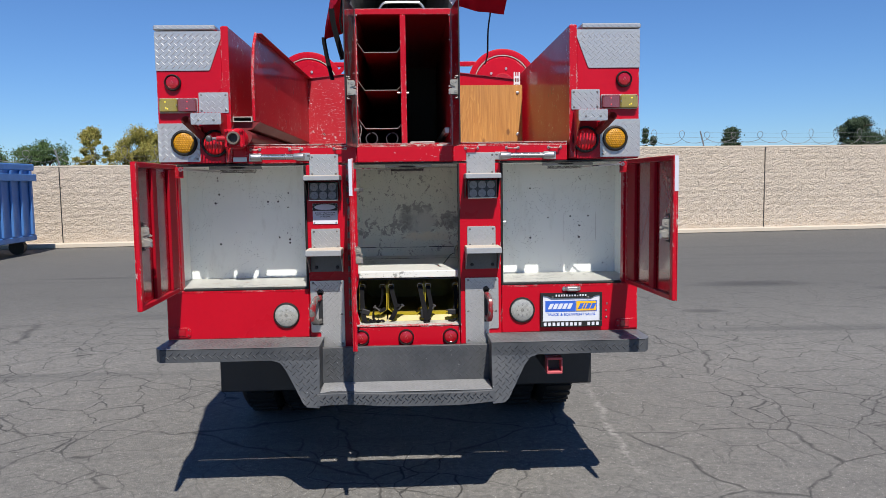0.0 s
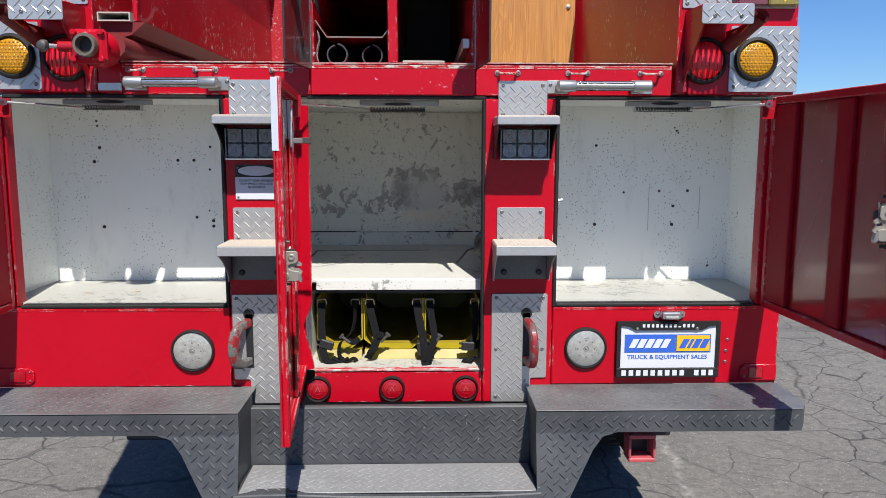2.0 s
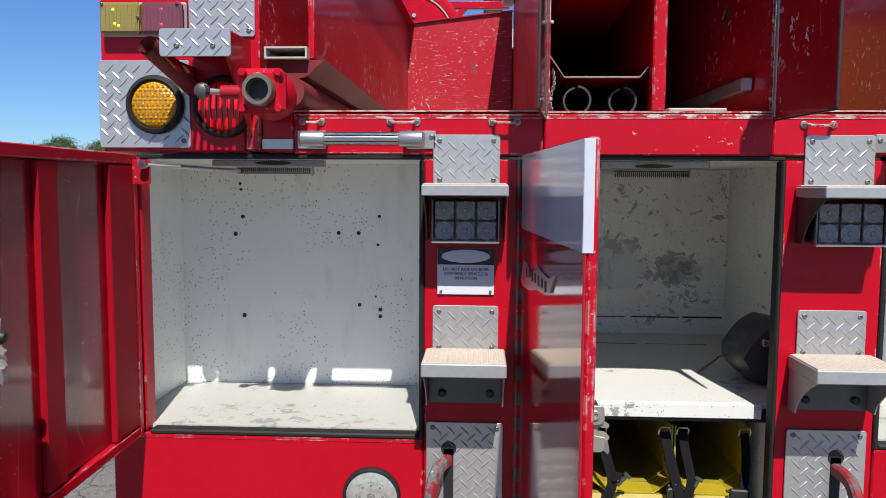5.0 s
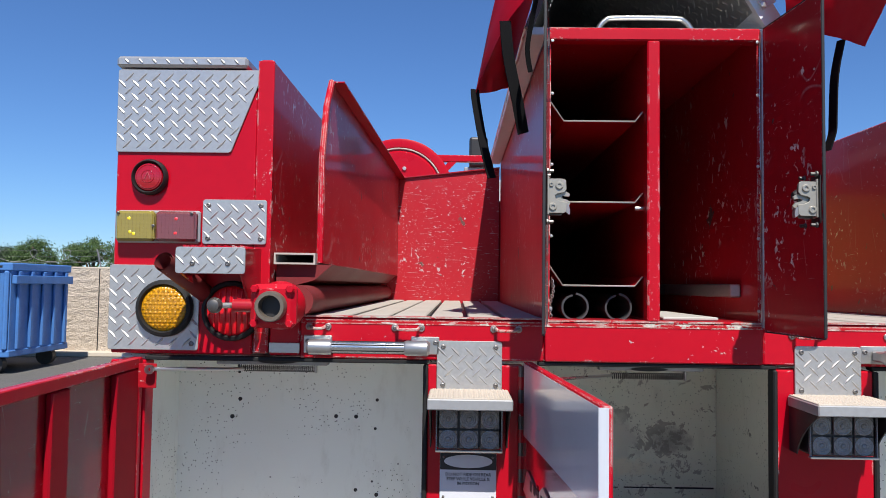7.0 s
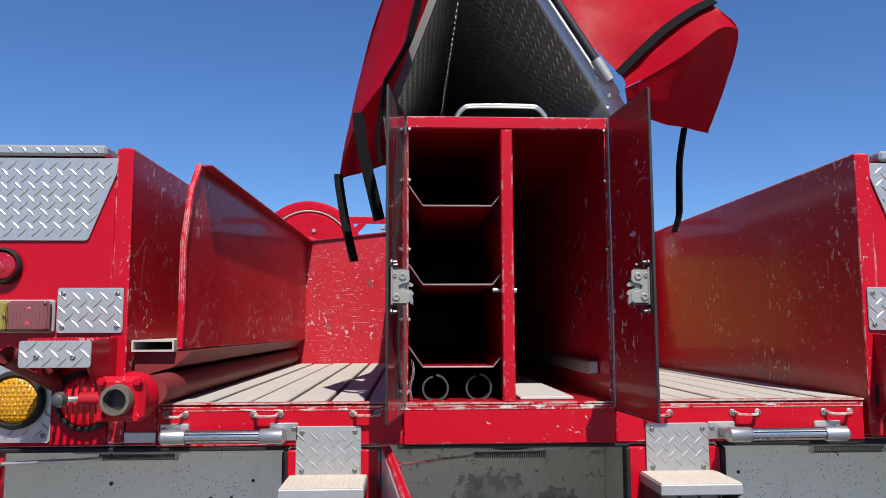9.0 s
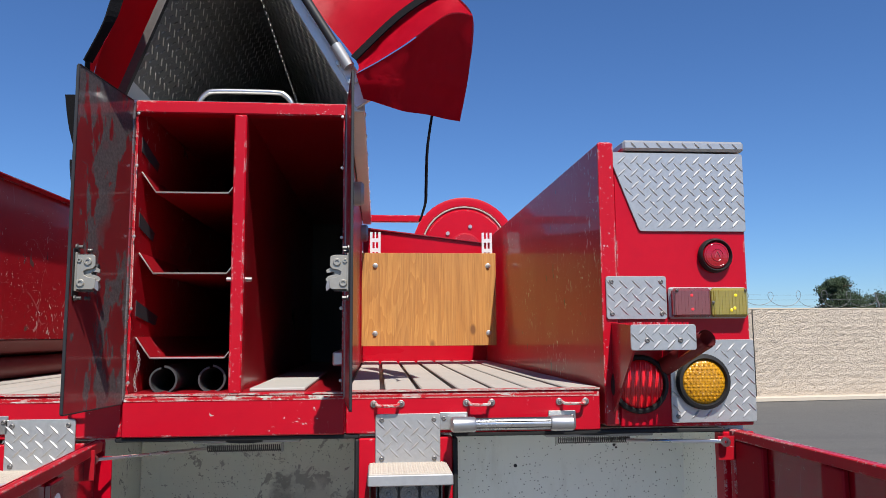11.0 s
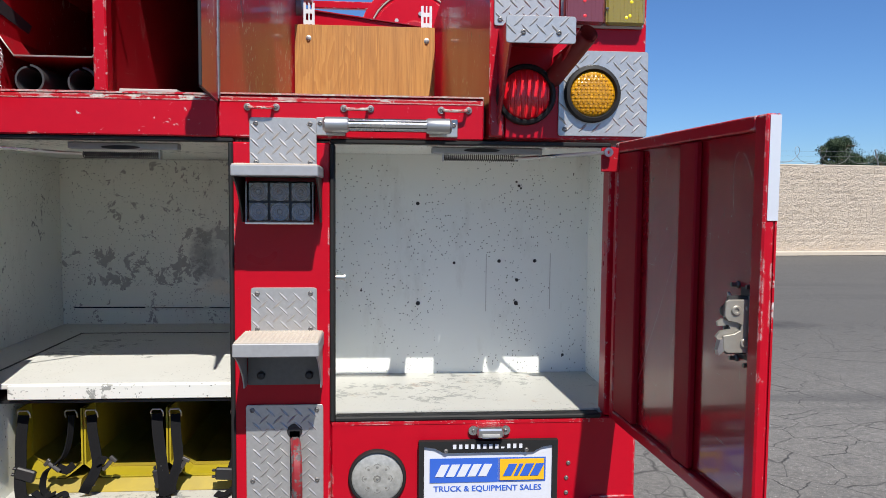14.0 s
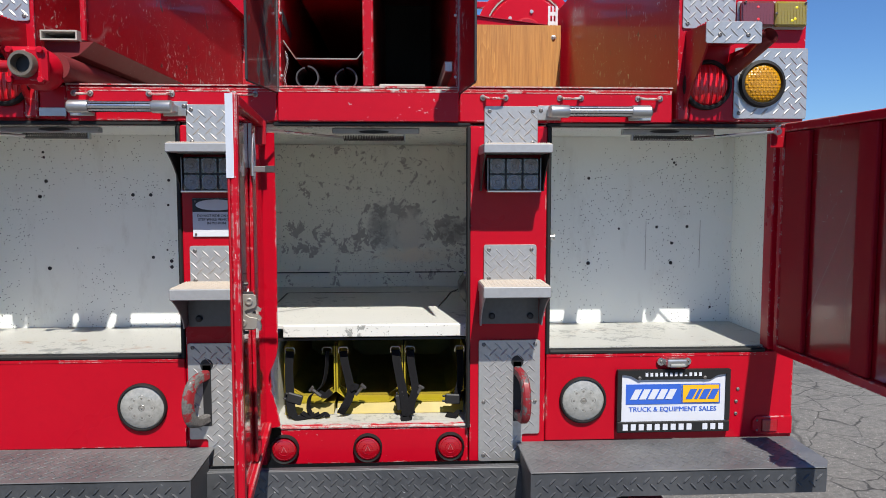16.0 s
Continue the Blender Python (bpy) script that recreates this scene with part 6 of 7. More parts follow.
part("outlet", lathe([(0.024, 0), (0.031, 0.0), (0.031, 0.020), (0.029, 0.024), (0.0225, 0.024), (0.021, -0.03)], (vx, 3.632, vz), seg=24), M_PATINA, valve, smooth=True)
part("bore", rod((vx, 3.6349, vz), (vx, 3.634, vz), 0.0225, 20), M_BLACK, valve)
for u in (-1, 1):
    for w in (-1, 1):
        part("bolt", lathe([(0.009, 0), (0.009, 0.008), (0.007, 0.010), (0, 0.010)], (vx + u * 0.036, 3.636, vz + w * 0.035), seg=6), M_RED_EDGE, valve)
part("lever_boss", rod((vx - 0.04, 3.655, vz), (vx - 0.085, 3.655, vz), 0.014, 14), M_RED_DULL, valve, smooth=True)
part("lever_arm", rod((vx - 0.085, 3.655, vz), (vx - 0.105, 3.64, vz), 0.006, 10), M_STEEL, valve)
part("lever_knob", lathe([(0, -0.017), (0.012, -0.012), (0.0165, 0), (0.012, 0.012), (0, 0.017)], (vx - 0.118, 3.635, vz), (0, -1, 0), 20), M_DARKSTEEL, valve, smooth=True)

# plywood stop board on slotted steel posts in the right bed
ply = part("stop_board", box(0.230, 0.790, 5.196, 5.214, 1.893, 2.278, 0.001), M_PLY, truck, "bare plywood board bolted across the hose bed")
for x in (0.285, 0.757):
    bm = bmesh.new()
    for k in range(2, 13):
        z = 1.822 + k * 0.042
        box(x - 0.022, x - 0.012, 5.216, 5.220, z, z + 0.042, 0, bm)
        box(x + 0.012, x + 0.022, 5.216, 5.220, z, z + 0.042, 0, bm)
        box(x - 0.012, x + 0.012, 5.216, 5.220, z, z + 0.016, 0, bm)
        box(x - 0.003, x + 0.003, 5.216, 5.220, z + 0.016, z + 0.042, 0, bm)
    part("slotted_post", bm, M_ALU, ply, "white slotted steel post")
    for z in (1.945, 2.225):
        part("bolt", lathe([(0.011, 0), (0.011, 0.002), (0.007, 0.003), (0.007, 0.009), (0, 0.010)], (x, 5.196, z), seg=12), M_STEEL, ply)


# hose reels beyond the bulkhead
def reel(cx, cz):
    r = part("hose_reel", lathe([(0.0, 0.0), (0.262, 0.0), (0.268, 0.006), (0.268, 0.018), (0.255, 0.022), (0.225, 0.020), (0.218, 0.013), (0.208, 0.013), (0.2, 0.02), (0.0, 0.024)], (cx, 5.85, cz), seg=48), M_RED, truck, "red steel hose reel disc", smooth=True)
    part("bead", sweep([(cx + 0.218 * math.cos(a), 5.833, cz + 0.218 * math.sin(a)) for a in [2 * math.pi * k / 40 for k in range(40)]], 0.004, 6, None, True), M_DECK, r, smooth=True)
    part("hub", lathe([(0.085, 0.024), (0.085, 0.03), (0.075, 0.04), (0.03, 0.04), (0.03, 0.06), (0, 0.06)], (cx, 5.85, cz), seg=24), M_RED_DULL, r, smooth=True)
    for k in range(6):
        a = k * math.pi / 3 + 0.3
        part("bolt", rod((cx + 0.12 * math.cos(a), 5.828, cz + 0.12 * math.sin(a)), (cx + 0.12 * math.cos(a), 5.82, cz + 0.12 * math.sin(a)), 0.010, 8), M_STEEL, r)


reel(0.735, 2.365)
reel(-0.745, 2.350)
for a, b in ((0.23, 0.95), (-0.95, -0.26)):
    part("reel_rail", box(a, b, 5.90, 5.93, 2.515, 2.55, 0.003), M_RED, truck)
part("reel_brace", extrude([(0.56, 5.90, 2.515), (0.60, 5.90, 2.515), (0.66, 5.90, 2.45), (0.62, 5.90, 2.45)], (0, 0.02, 0)), M_RED, truck)
part("reel_brace", extrude([(-0.50, 5.90, 2.515), (-0.46, 5.90, 2.515), (-0.54, 5.90, 2.43), (-0.58, 5.90, 2.43)], (0, 0.02, 0)), M_RED, truck)
part("pump_cover", box(-0.62, 0.62, 6.0, 6.3, 2.30, 2.44, 0.01), M_TAPE, truck)


# ---- tall middle cabinet in the hose bed
bx0, bx1, bz0, bz1 = -0.250, 0.222, DECK - 0.004, 2.470
# the back sheet is coloured black to hold the cabinet's deep shade
for nm, bb, mt in (("cabinet_side", box(bx0, bx0 + 0.006, Y + 0.002, BULK - 0.016, bz0, bz1 - 0.002), M_RED_BED), ("cabinet_side", box(bx1 - 0.006, bx1, Y + 0.002, BULK - 0.016, bz0, bz1 - 0.002), M_RED_BED),
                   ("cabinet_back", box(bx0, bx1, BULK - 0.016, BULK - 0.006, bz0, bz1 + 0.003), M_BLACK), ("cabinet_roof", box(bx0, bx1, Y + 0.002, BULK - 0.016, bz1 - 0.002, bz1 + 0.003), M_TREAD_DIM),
                   ("cabinet_floor", box(bx0 + 0.007, bx1 - 0.007, Y + 0.002, BULK - 0.017, bz0 - 0.004, bz0 + 0.004), M_RED_DULL),
                   ("cabinet_ceiling", box(bx0 + 0.007, bx1 - 0.007, Y + 0.03, BULK - 0.017, bz1 - 0.008, bz1 - 0.0025), M_RED_DULL),
                   ("cabinet_partition", box(-0.019, -0.012, Y + 0.03, BULK - 0.017, bz0 + 0.005, bz1 - 0.0085), M_RED_DULL)):
    part(nm, bb, mt, truck)
part("front_frame", box(bx0, bx1, Y - 0.006, Y + 0.028, bz1 - 0.028, bz1 + 0.001, 0.003), M_RED_TRIM, truck)
part("front_frame", box(-0.030, -0.002, Y - 0.008, Y + 0.028, bz0 + 0.001, bz1 - 0.029, 0.003), M_RED_TRIM, truck)
part("striker_pin", rod((-0.047, Y + 0.038, 2.068), (0.009, Y + 0.038, 2.068), 0.0055, 10), M_CHROME, truck, smooth=True)
for z in (2.268, 2.082, 1.892):
    prof = [(bx0 + 0.007, z + 0.047), (bx0 + 0.040, z), (-0.048, z), (-0.0305, z + 0.022)]
    tray = part("tray", extrude([(x, Y + 0.035, q) for x, q in prof] + [(x, Y + 0.035, q - 0.003) for x, q in prof[::-1]], (0, 1.75, 0)), M_RED_DULL, truck, "folded red sheet tray")
    part("edge", sweep([(x, Y + 0.035, q - 0.001) for x, q in prof], 0.0022, 6), M_STEEL, tray)
part("floor_board", box(0.012, 0.135, Y + 0.02, Y + 0.75, bz0 + 0.0045, bz0 + 0.012, 0.002), M_BOARD, truck, "pale board on the cabinet floor")
part("guide_rail", box(bx1 - 0.032, bx1 - 0.007, Y + 0.10, Y + 1.5, 1.868, 1.900, 0.003), M_STEEL, truck)
part("roof_handle", sweep(smooth_line([Vector(p) for p in ((-0.131, 3.850, 2.474), (-0.127, 3.850, 2.492), (-0.112, 3.850, 2.511), (-0.085, 3.850, 2.518), (0.048, 3.850, 2.518), (0.074, 3.850, 2.511), (0.090, 3.850, 2.492), (0.094, 3.850, 2.474))], 5), 0.0065, 10), M_CHROME, truck, "chrome grab handle on the cabinet roof", smooth=True)
# black tape patches on the cabinet's inner wall
for z, w in ((2.365, 0.14), (2.190, 0.12), (1.990, 0.17)):
    yz = [(Y + 0.03, z + 0.030), (Y + 0.03 + w * 0.55, z + 0.012), (Y + 0.03 + w, z - 0.002), (Y + 0.03 + w * 0.9, z - 0.024), (Y + 0.03 + w * 0.4, z - 0.014), (Y + 0.03, z - 0.004)]
    part("tape_patch", extrude([(bx0 + 0.0062, y, q) for y, q in yz], (0.001, 0, 0)), M_SMEAR, truck, "black tape smear")
# chain by the lowest tray
bm = bmesh.new()
for k in range(16):
    z = 1.905 - k * 0.0055
    p = Vector((-0.236 + 0.004 * math.sin(k * 0.4), Y + 0.03, z))
    sweep([p + Vector(((0.003 * math.cos(a), 0, 0.0045 * math.sin(a)) if k % 2 else (0, 0.003 * math.cos(a), 0.0045 * math.sin(a)))) for a in [2 * math.pi * q / 8 for q in range(8)]], 0.0009, 4, bm, True)
part("chain", bm, M_STEEL, truck)


def cabinet_door(s):
    hx, tx = (bx0 - 0.004, -0.285) if s < 0 else (bx1 + 0.004, 0.245)
    ya, yb, z0, z1 = 3.545, Y - 0.012, 1.797, 2.466
    lean = lambda y: hx + (tx - hx) * (yb - y) / (yb - ya)
    bm = box(-0.002, 0.002, ya, yb, z0, z1)
    for v in bm.verts:
        v.co.x += lean(v.co.y)
    d = part("cabinet_door", bm, M_RED_GRIMY if s < 0 else M_RED_BED, truck, "narrow grimy red cabinet door standing open" if s < 0 else "narrow scratched red cabinet door standing open")
    for bb in (box(-0.003, 0.003, ya - 0.003, ya, z0, z1, 0.001), box(-0.003, 0.003, ya, yb, z0 - 0.003, z0, 0.001), box(-0.003, 0.003, ya, yb, z1, z1 + 0.003, 0.001)):
        for v in bb.verts:
            v.co.x += lean(v.co.y)
        part("edge", bb, M_BLACK, d)
    latch((lean(3.57) - s * 0.003, 3.556, 2.062), -s, d, 0.82)
    part("hinge", rod((hx, yb + 0.006, z0 + 0.006), (hx, yb + 0.006, z1 - 0.004), 0.0048, 10), M_HINGE, d, smooth=True)
    for k in range(16):
        zk = z0 + 0.012 + k * 0.041
        part("knuckle", rod((hx, yb + 0.006, zk), (hx, yb + 0.006, zk + 0.039), 0.0062, 10), M_RED_GRIMY if s < 0 else M_HINGE, d, smooth=True)
    for z in (1.84, 2.0, 2.16, 2.32, 2.44):
        part("rivet", lathe([(0.004, 0), (0.0035, 0.0015), (0, 0.002)], (hx - s * 0.012, Y - 0.0065, z), seg=8), M_STEEL, d)
    if s < 0:
        return
    for y, z in ((4.36, 2.37), (5.34, 2.38)):
        b = part("round_cap", lathe([(0.0, 0.03), (0.030, 0.03), (0.037, 0.022), (0.037, 0.0)], (bx1 + 0.001, y, z), (1, 0, 0), 20), M_SILVER, truck, smooth=True)


cabinet_door(-1)
cabinet_door(1)

# raised tent-shaped lid of tread plate
ridge_z, ridge_x = 3.03, -0.085
for s in (-1, 1):
    base = -0.292 if s < 0 else 0.250
    a, b = Vector((base, 0, 2.482)), Vector((ridge_x + s * 0.0009, 0, ridge_z))
    way = (b - a).normalized()
    ln = (b - a).length
    inn = Vector((-s * way.z, 0, s * way.x)) if s > 0 else Vector((way.z, 0, -way.x))
    put = lambda u, v, h, a=a, way=way, inn=inn: (Vector((a.x, v, a.z)) + way * u + inn * h)
    bm = extrude([put(0, Y + 0.02, 0.0), put(ln, Y + 0.02, 0.0), put(ln, Y + 0.02, -0.004), put(0, Y + 0.02, -0.004)], (0, 1.84, 0))
    treads(lambda u, v, h, put=put: put(u, v, h), [(0.03, Y + 0.03), (ln - 0.01, Y + 0.03), (ln - 0.01, Y + 1.85), (0.03, Y + 1.85)], bm, pitch=0.028, long=0.026)
    lid = part("cabinet_lid", bm, M_TREAD_DIM, truck, "raised tread-plate lid leaf of the middle cabinet")
    fo, fi = (-0.03, 0.012) if s > 0 else (-0.008, 0.010)
    # left frame takes a dark steel colour for its shade, right stays bare
    part("lid_frame", extrude([put(-0.01, Y + 0.005, fi), put(ln, Y + 0.005, fi), put(ln, Y + 0.005, fo), put(-0.01, Y + 0.005, fo)], (0, 0.015, 0)), M_ALU if s > 0 else M_DARKSTEEL, lid, "bare aluminium lid frame" if s > 0 else "lid frame coloured dark for shade")
    part("lid_frame", extrude([put(-0.008, Y + 0.021, 0.004), put(0.05, Y + 0.021, 0.004), put(0.05, Y + 0.021, -0.010), put(-0.008, Y + 0.021, -0.010)], (0, 1.84, 0)), M_ALU, lid)
    if s > 0:
        p0, p1 = put(0.075, Y - 0.018, -0.02), put(0.62, Y - 0.018, -0.012)
        st = part("gas_strut", rod(p0.lerp(p1, 0.10), p1, 0.0105, 14), M_BLACK, lid, smooth=True)
        part("strut_end", rod(p0, p0.lerp(p1, 0.11), 0.0135, 14), M_SILVER, lid, smooth=True)
        part("strut_plate", extrude([put(0.04, Y + 0.0045, -0.002), put(0.105, Y + 0.0045, -0.002), put(0.105, Y + 0.0045, -0.034), put(0.04, Y + 0.0045, -0.034)], (0, -0.006, 0)), M_ALU, lid)
        for u in (0.05, 0.10):
            p = put(u, Y - 0.0015, -0.006)
            part("bolt", lathe([(0.008, 0), (0.008, 0.006), (0, 0.007)], p, seg=6), M_STEEL, lid)
# black end sheet, added for the dark at the back of the lid
part("lid_end", face_prism([(-0.288, 2.476), (0.246, 2.476), (0.246, 2.51), (ridge_x, ridge_z), (-0.288, 2.51)], Y + 1.84, Y + 1.845), M_BLACK, truck)
# riveted rub strips where the lid leaves rest on the cabinet
for x0, x1, d in ((-0.300, -0.253, -1), (0.225, 0.264, 1)):
    strip = part("rub_strip", box(x0, x1, Y + 0.022, BULK - 0.02, 2.462, 2.481, 0.002), M_ALU, truck, "bare aluminium rub strip with rivets")
    for k in range(9):
        part("rivet", lathe([(0.006, 0), (0.005, 0.0025), (0, 0.003)], (x1 if d > 0 else x0, Y + 0.08 + k * 0.2, 2.4715), (d, 0, 0), 8), M_STEEL, strip)
# knuckles of the piano hinge, daylight between them
for k in range(36):
    part("hinge_knuckle", rod((ridge_x, Y + 0.03 + k * 0.05, ridge_z), (ridge_x, Y + 0.058 + k * 0.05, ridge_z), 0.006, 8), M_TREAD_DIM, truck)
# flood lamp on its post over the pump house
post = part("lamp_post", rod((-0.33, 6.62, 2.30), (-0.33, 6.62, 2.60), 0.02, 10), M_SILVER, truck, "black flood lamp on a short post")
part("lamp_head", box(-0.385, -0.275, 6.55, 6.68, 2.60, 2.775, 0.015, seg=2), M_BLACK, post)
part("lamp_bracket", box(-0.415, -0.30, 6.60, 6.64, 2.575, 2.60, 0.004), M_SILVER, post)

# ---------------------------------------------------------------- loose things on the truck
def cloth(name, rows, mat, label, category, thick=0.003, ripple=0.0):
    """A sheet through rows of points, smoothed by cubic steps."""
    rows = [smooth_line([Vector(p) for p in r], 6) for r in rows]
    cols = [smooth_line(list(c), 6) for c in zip(*rows)]
    bm = bmesh.new()
    grid = [[bm.verts.new(p + Vector((0, ripple * noise.noise(p * 11) + ripple * 0.9 * noise.noise(p * 31), ripple * noise.noise(p * 11 + Vector((5, 2, 1)))))) for p in c] for c in cols]
    for a, b in zip(grid, grid[1:]):
        for k in range(len(a) - 1):
            bm.faces.new((a[k], a[k + 1], b[k + 1], b[k]))
    bmesh.ops.solidify(bm, geom=bm.faces[:], thickness=thick)
    ob = part(name, bm, mat, None, "", True)
    return tagged(ob, label, category)


# vinyl cover thrown back over the raised lid
cover = thing("cover", (CX, 3.8, 2.3), "red vinyl cover with black straps draped over the raised lid", "cover")


def cover_part(name, rows, label=""):
    ob = cloth(name, rows, M_CANVAS, "", "", 0.003, 0.005)
    ob.parent = cover
    ob.matrix_parent_inverse = Matrix.Translation(-ORIGIN[cover.name])
    return ob


cover_part("top_sheet", [
    [(0.245, 3.71, 2.52), (0.356, 3.66, 2.574), (0.449, 3.66, 2.642), (0.508, 3.689, 2.656)],
    [(0.245, 3.737, 2.561), (0.33, 3.72, 2.64), (0.40, 3.71, 2.69), (0.458, 3.715, 2.722)],
    [(0.155, 3.80, 2.70), (0.25, 3.82, 2.77), (0.35, 3.85, 2.83), (0.42, 3.88, 2.85)],
    [(0.045, 3.82, 2.88), (0.13, 3.92, 2.95), (0.24, 4.0, 2.99), (0.33, 4.05, 3.01)],
    [(-0.03, 3.85, 3.02), (0.05, 4.0, 3.09), (0.14, 4.1, 3.11), (0.22, 4.2, 3.12)]])
cover_part("front_flap", [
    [(0.246, 3.712, 2.519), (0.357, 3.662, 2.572), (0.450, 3.662, 2.640), (0.508, 3.690, 2.654)],
    [(0.254, 3.725, 2.495), (0.346, 3.705, 2.512), (0.437, 3.735, 2.545), (0.508, 3.775, 2.555)],
    [(0.262, 3.74, 2.472), (0.335, 3.745, 2.452), (0.42, 3.80, 2.452), (0.495, 3.855, 2.456)]])
cover_part("side_fall", [
    [(0.458, 3.716, 2.721), (0.508, 3.690, 2.655), (0.508, 3.776, 2.555), (0.495, 3.856, 2.457)],
    [(0.43, 3.93, 2.83), (0.47, 3.94, 2.76), (0.49, 3.96, 2.68), (0.48, 3.99, 2.60)],
    [(0.36, 4.2, 2.95), (0.40, 4.22, 2.90), (0.41, 4.25, 2.85), (0.40, 4.3, 2.76)]])
cover_part("left_sheet", [
    [(-0.195, 3.61, 2.82), (-0.226, 3.605, 2.67), (-0.247, 3.597, 2.56), (-0.352, 3.70, 2.448), (-0.410, 3.875, 2.345)],
    [(-0.25, 3.72, 2.825), (-0.287, 3.712, 2.68), (-0.318, 3.715, 2.57), (-0.377, 3.77, 2.455), (-0.412, 3.876, 2.343)],
    [(-0.295, 3.85, 2.82), (-0.335, 3.848, 2.68), (-0.364, 3.845, 2.58), (-0.388, 3.85, 2.46), (-0.413, 3.878, 2.340)]])
cover_part("left_fall", [
    [(-0.14, 3.85, 3.02), (-0.20, 3.85, 2.93), (-0.295, 3.85, 2.82), (-0.364, 3.845, 2.58), (-0.413, 3.878, 2.340)],
    [(-0.14, 4.5, 3.02), (-0.18, 4.5, 2.93), (-0.22, 4.5, 2.80), (-0.27, 4.5, 2.62), (-0.29, 4.4, 2.50)]])
for nm, pts, w, ac in (
        ("strap", [(0.240, 3.728, 2.562), (0.33, 3.711, 2.648), (0.40, 3.701, 2.698), (0.458, 3.706, 2.730)], 0.027, (0.03, -0.06, -0.066)),
        ("strap", [(0.424, 3.825, 2.462), (0.413, 3.835, 2.38), (0.410, 3.838, 2.29), (0.408, 3.838, 2.25), (0.395, 3.838, 2.208)], 0.032, (-0.08, 1, 0)),
        ("strap", [(-0.222, 3.594, 2.675), (-0.234, 3.588, 2.62), (-0.248, 3.582, 2.565), (-0.292, 3.605, 2.495)], 0.026, (0.5, 0.8, 0.5)),
        ("strap", [(-0.292, 3.605, 2.495), (-0.302, 3.63, 2.44), (-0.310, 3.65, 2.38), (-0.302, 3.665, 2.335)], 0.010, (1, 0.2, 0)),
        ("strap", [(-0.354, 3.69, 2.452), (-0.346, 3.70, 2.38), (-0.324, 3.72, 2.285), (-0.309, 3.745, 2.222)], 0.026, (1, 0.4, 0)),
        ("strap", [(-0.413, 3.872, 2.352), (-0.410, 3.87, 2.32), (-0.392, 3.86, 2.22), (-0.372, 3.85, 2.138)], 0.022, (1, 0.5, 0))):
    part(nm, ribbon(pts, w, ac, 0.003), M_WEB, cover, "black webbing strap")

# coiled suction sleeves on the cabinet floor
for i, x in enumerate((-0.182, -0.080)):
    n = 30
    outl = []
    for k in range(n + 1):
        a = math.radians(100 + 345 * k / n)
        outl.append((x + (0.029 + 0.004 * k / n) * math.cos(a), 1.842 + (0.029 + 0.004 * k / n) * math.sin(a)))
    inn = [(x + (p - x) * 0.86, 1.842 + (q - 1.842) * 0.86) for p, q in outl]
    bm = extrude([(p, Y + 0.040 + 0.02 * i, q) for p, q in outl] + [(p, Y + 0.040 + 0.02 * i, q) for p, q in inn[::-1]], (0, 0.9, 0))
    tagged(part("hose_sleeve", bm, M_HOSE, None, "", True), "split black rubber hose sleeve lying in the cabinet", "hose", "hose sleeves")


# yellow pack holders with black straps in the lower middle compartment
def pack_holder(x0, x1, seed):
    rng = random.Random(seed)
    y0, y1, z0, z1 = 3.915, 4.62, 0.8975, 1.092
    t = thing("pack_holder", ((x0 + x1) / 2, (y0 + y1) / 2, z0), "soiled yellow vinyl pack holder with black buckled straps", "bag", "pack holders")
    prof = [(x0, z1), (x0, z0 + 0.060), (x0 + 0.040, z0 + 0.028), (x1 - 0.040, z0 + 0.028), (x1, z0 + 0.060), (x1, z1)]
    inn = [(x1 - 0.004, z1), (x1 - 0.004, z0 + 0.062), (x1 - 0.042, z0 + 0.032), (x0 + 0.042, z0 + 0.032), (x0 + 0.004, z0 + 0.062), (x0 + 0.004, z1)]
    part("shell", extrude([(x, y0, z) for x, z in prof + inn], (0, y1 - y0, 0)), M_YELLOW, t)
    part("base", extrude([(x0 + 0.003, y0 - 0.020, z0), (x1 - 0.003, y0 - 0.020, z0), (x1 - 0.003, y0 - 0.004, z0 + 0.027), (x0 + 0.003, y0 - 0.004, z0 + 0.027)], (0, 0.5, 0)), M_YELLOW_DIM, t)
    # end sheet added far in, its darker tone standing for inner shade
    part("back", box(x0 + 0.004, x1 - 0.004, y0 + 0.60, y0 + 0.608, z0 + 0.033, z1), M_YELLOW_DIM, t, "soiled end sheet added deep in the holder")
    part("liner", extrude([(x, y0 + 0.06, z) for x, z in [(p + (0.0005 if p < (x0 + x1) / 2 else -0.0005), q + 0.0008) for p, q in inn]] + [(x, y0 + 0.06, z) for x, z in [(p + (0.0025 if p < (x0 + x1) / 2 else -0.0025), q + 0.003) for p, q in inn[::-1]]], (0, 0.53, 0)), M_YELLOW_DIM, t)
    return t


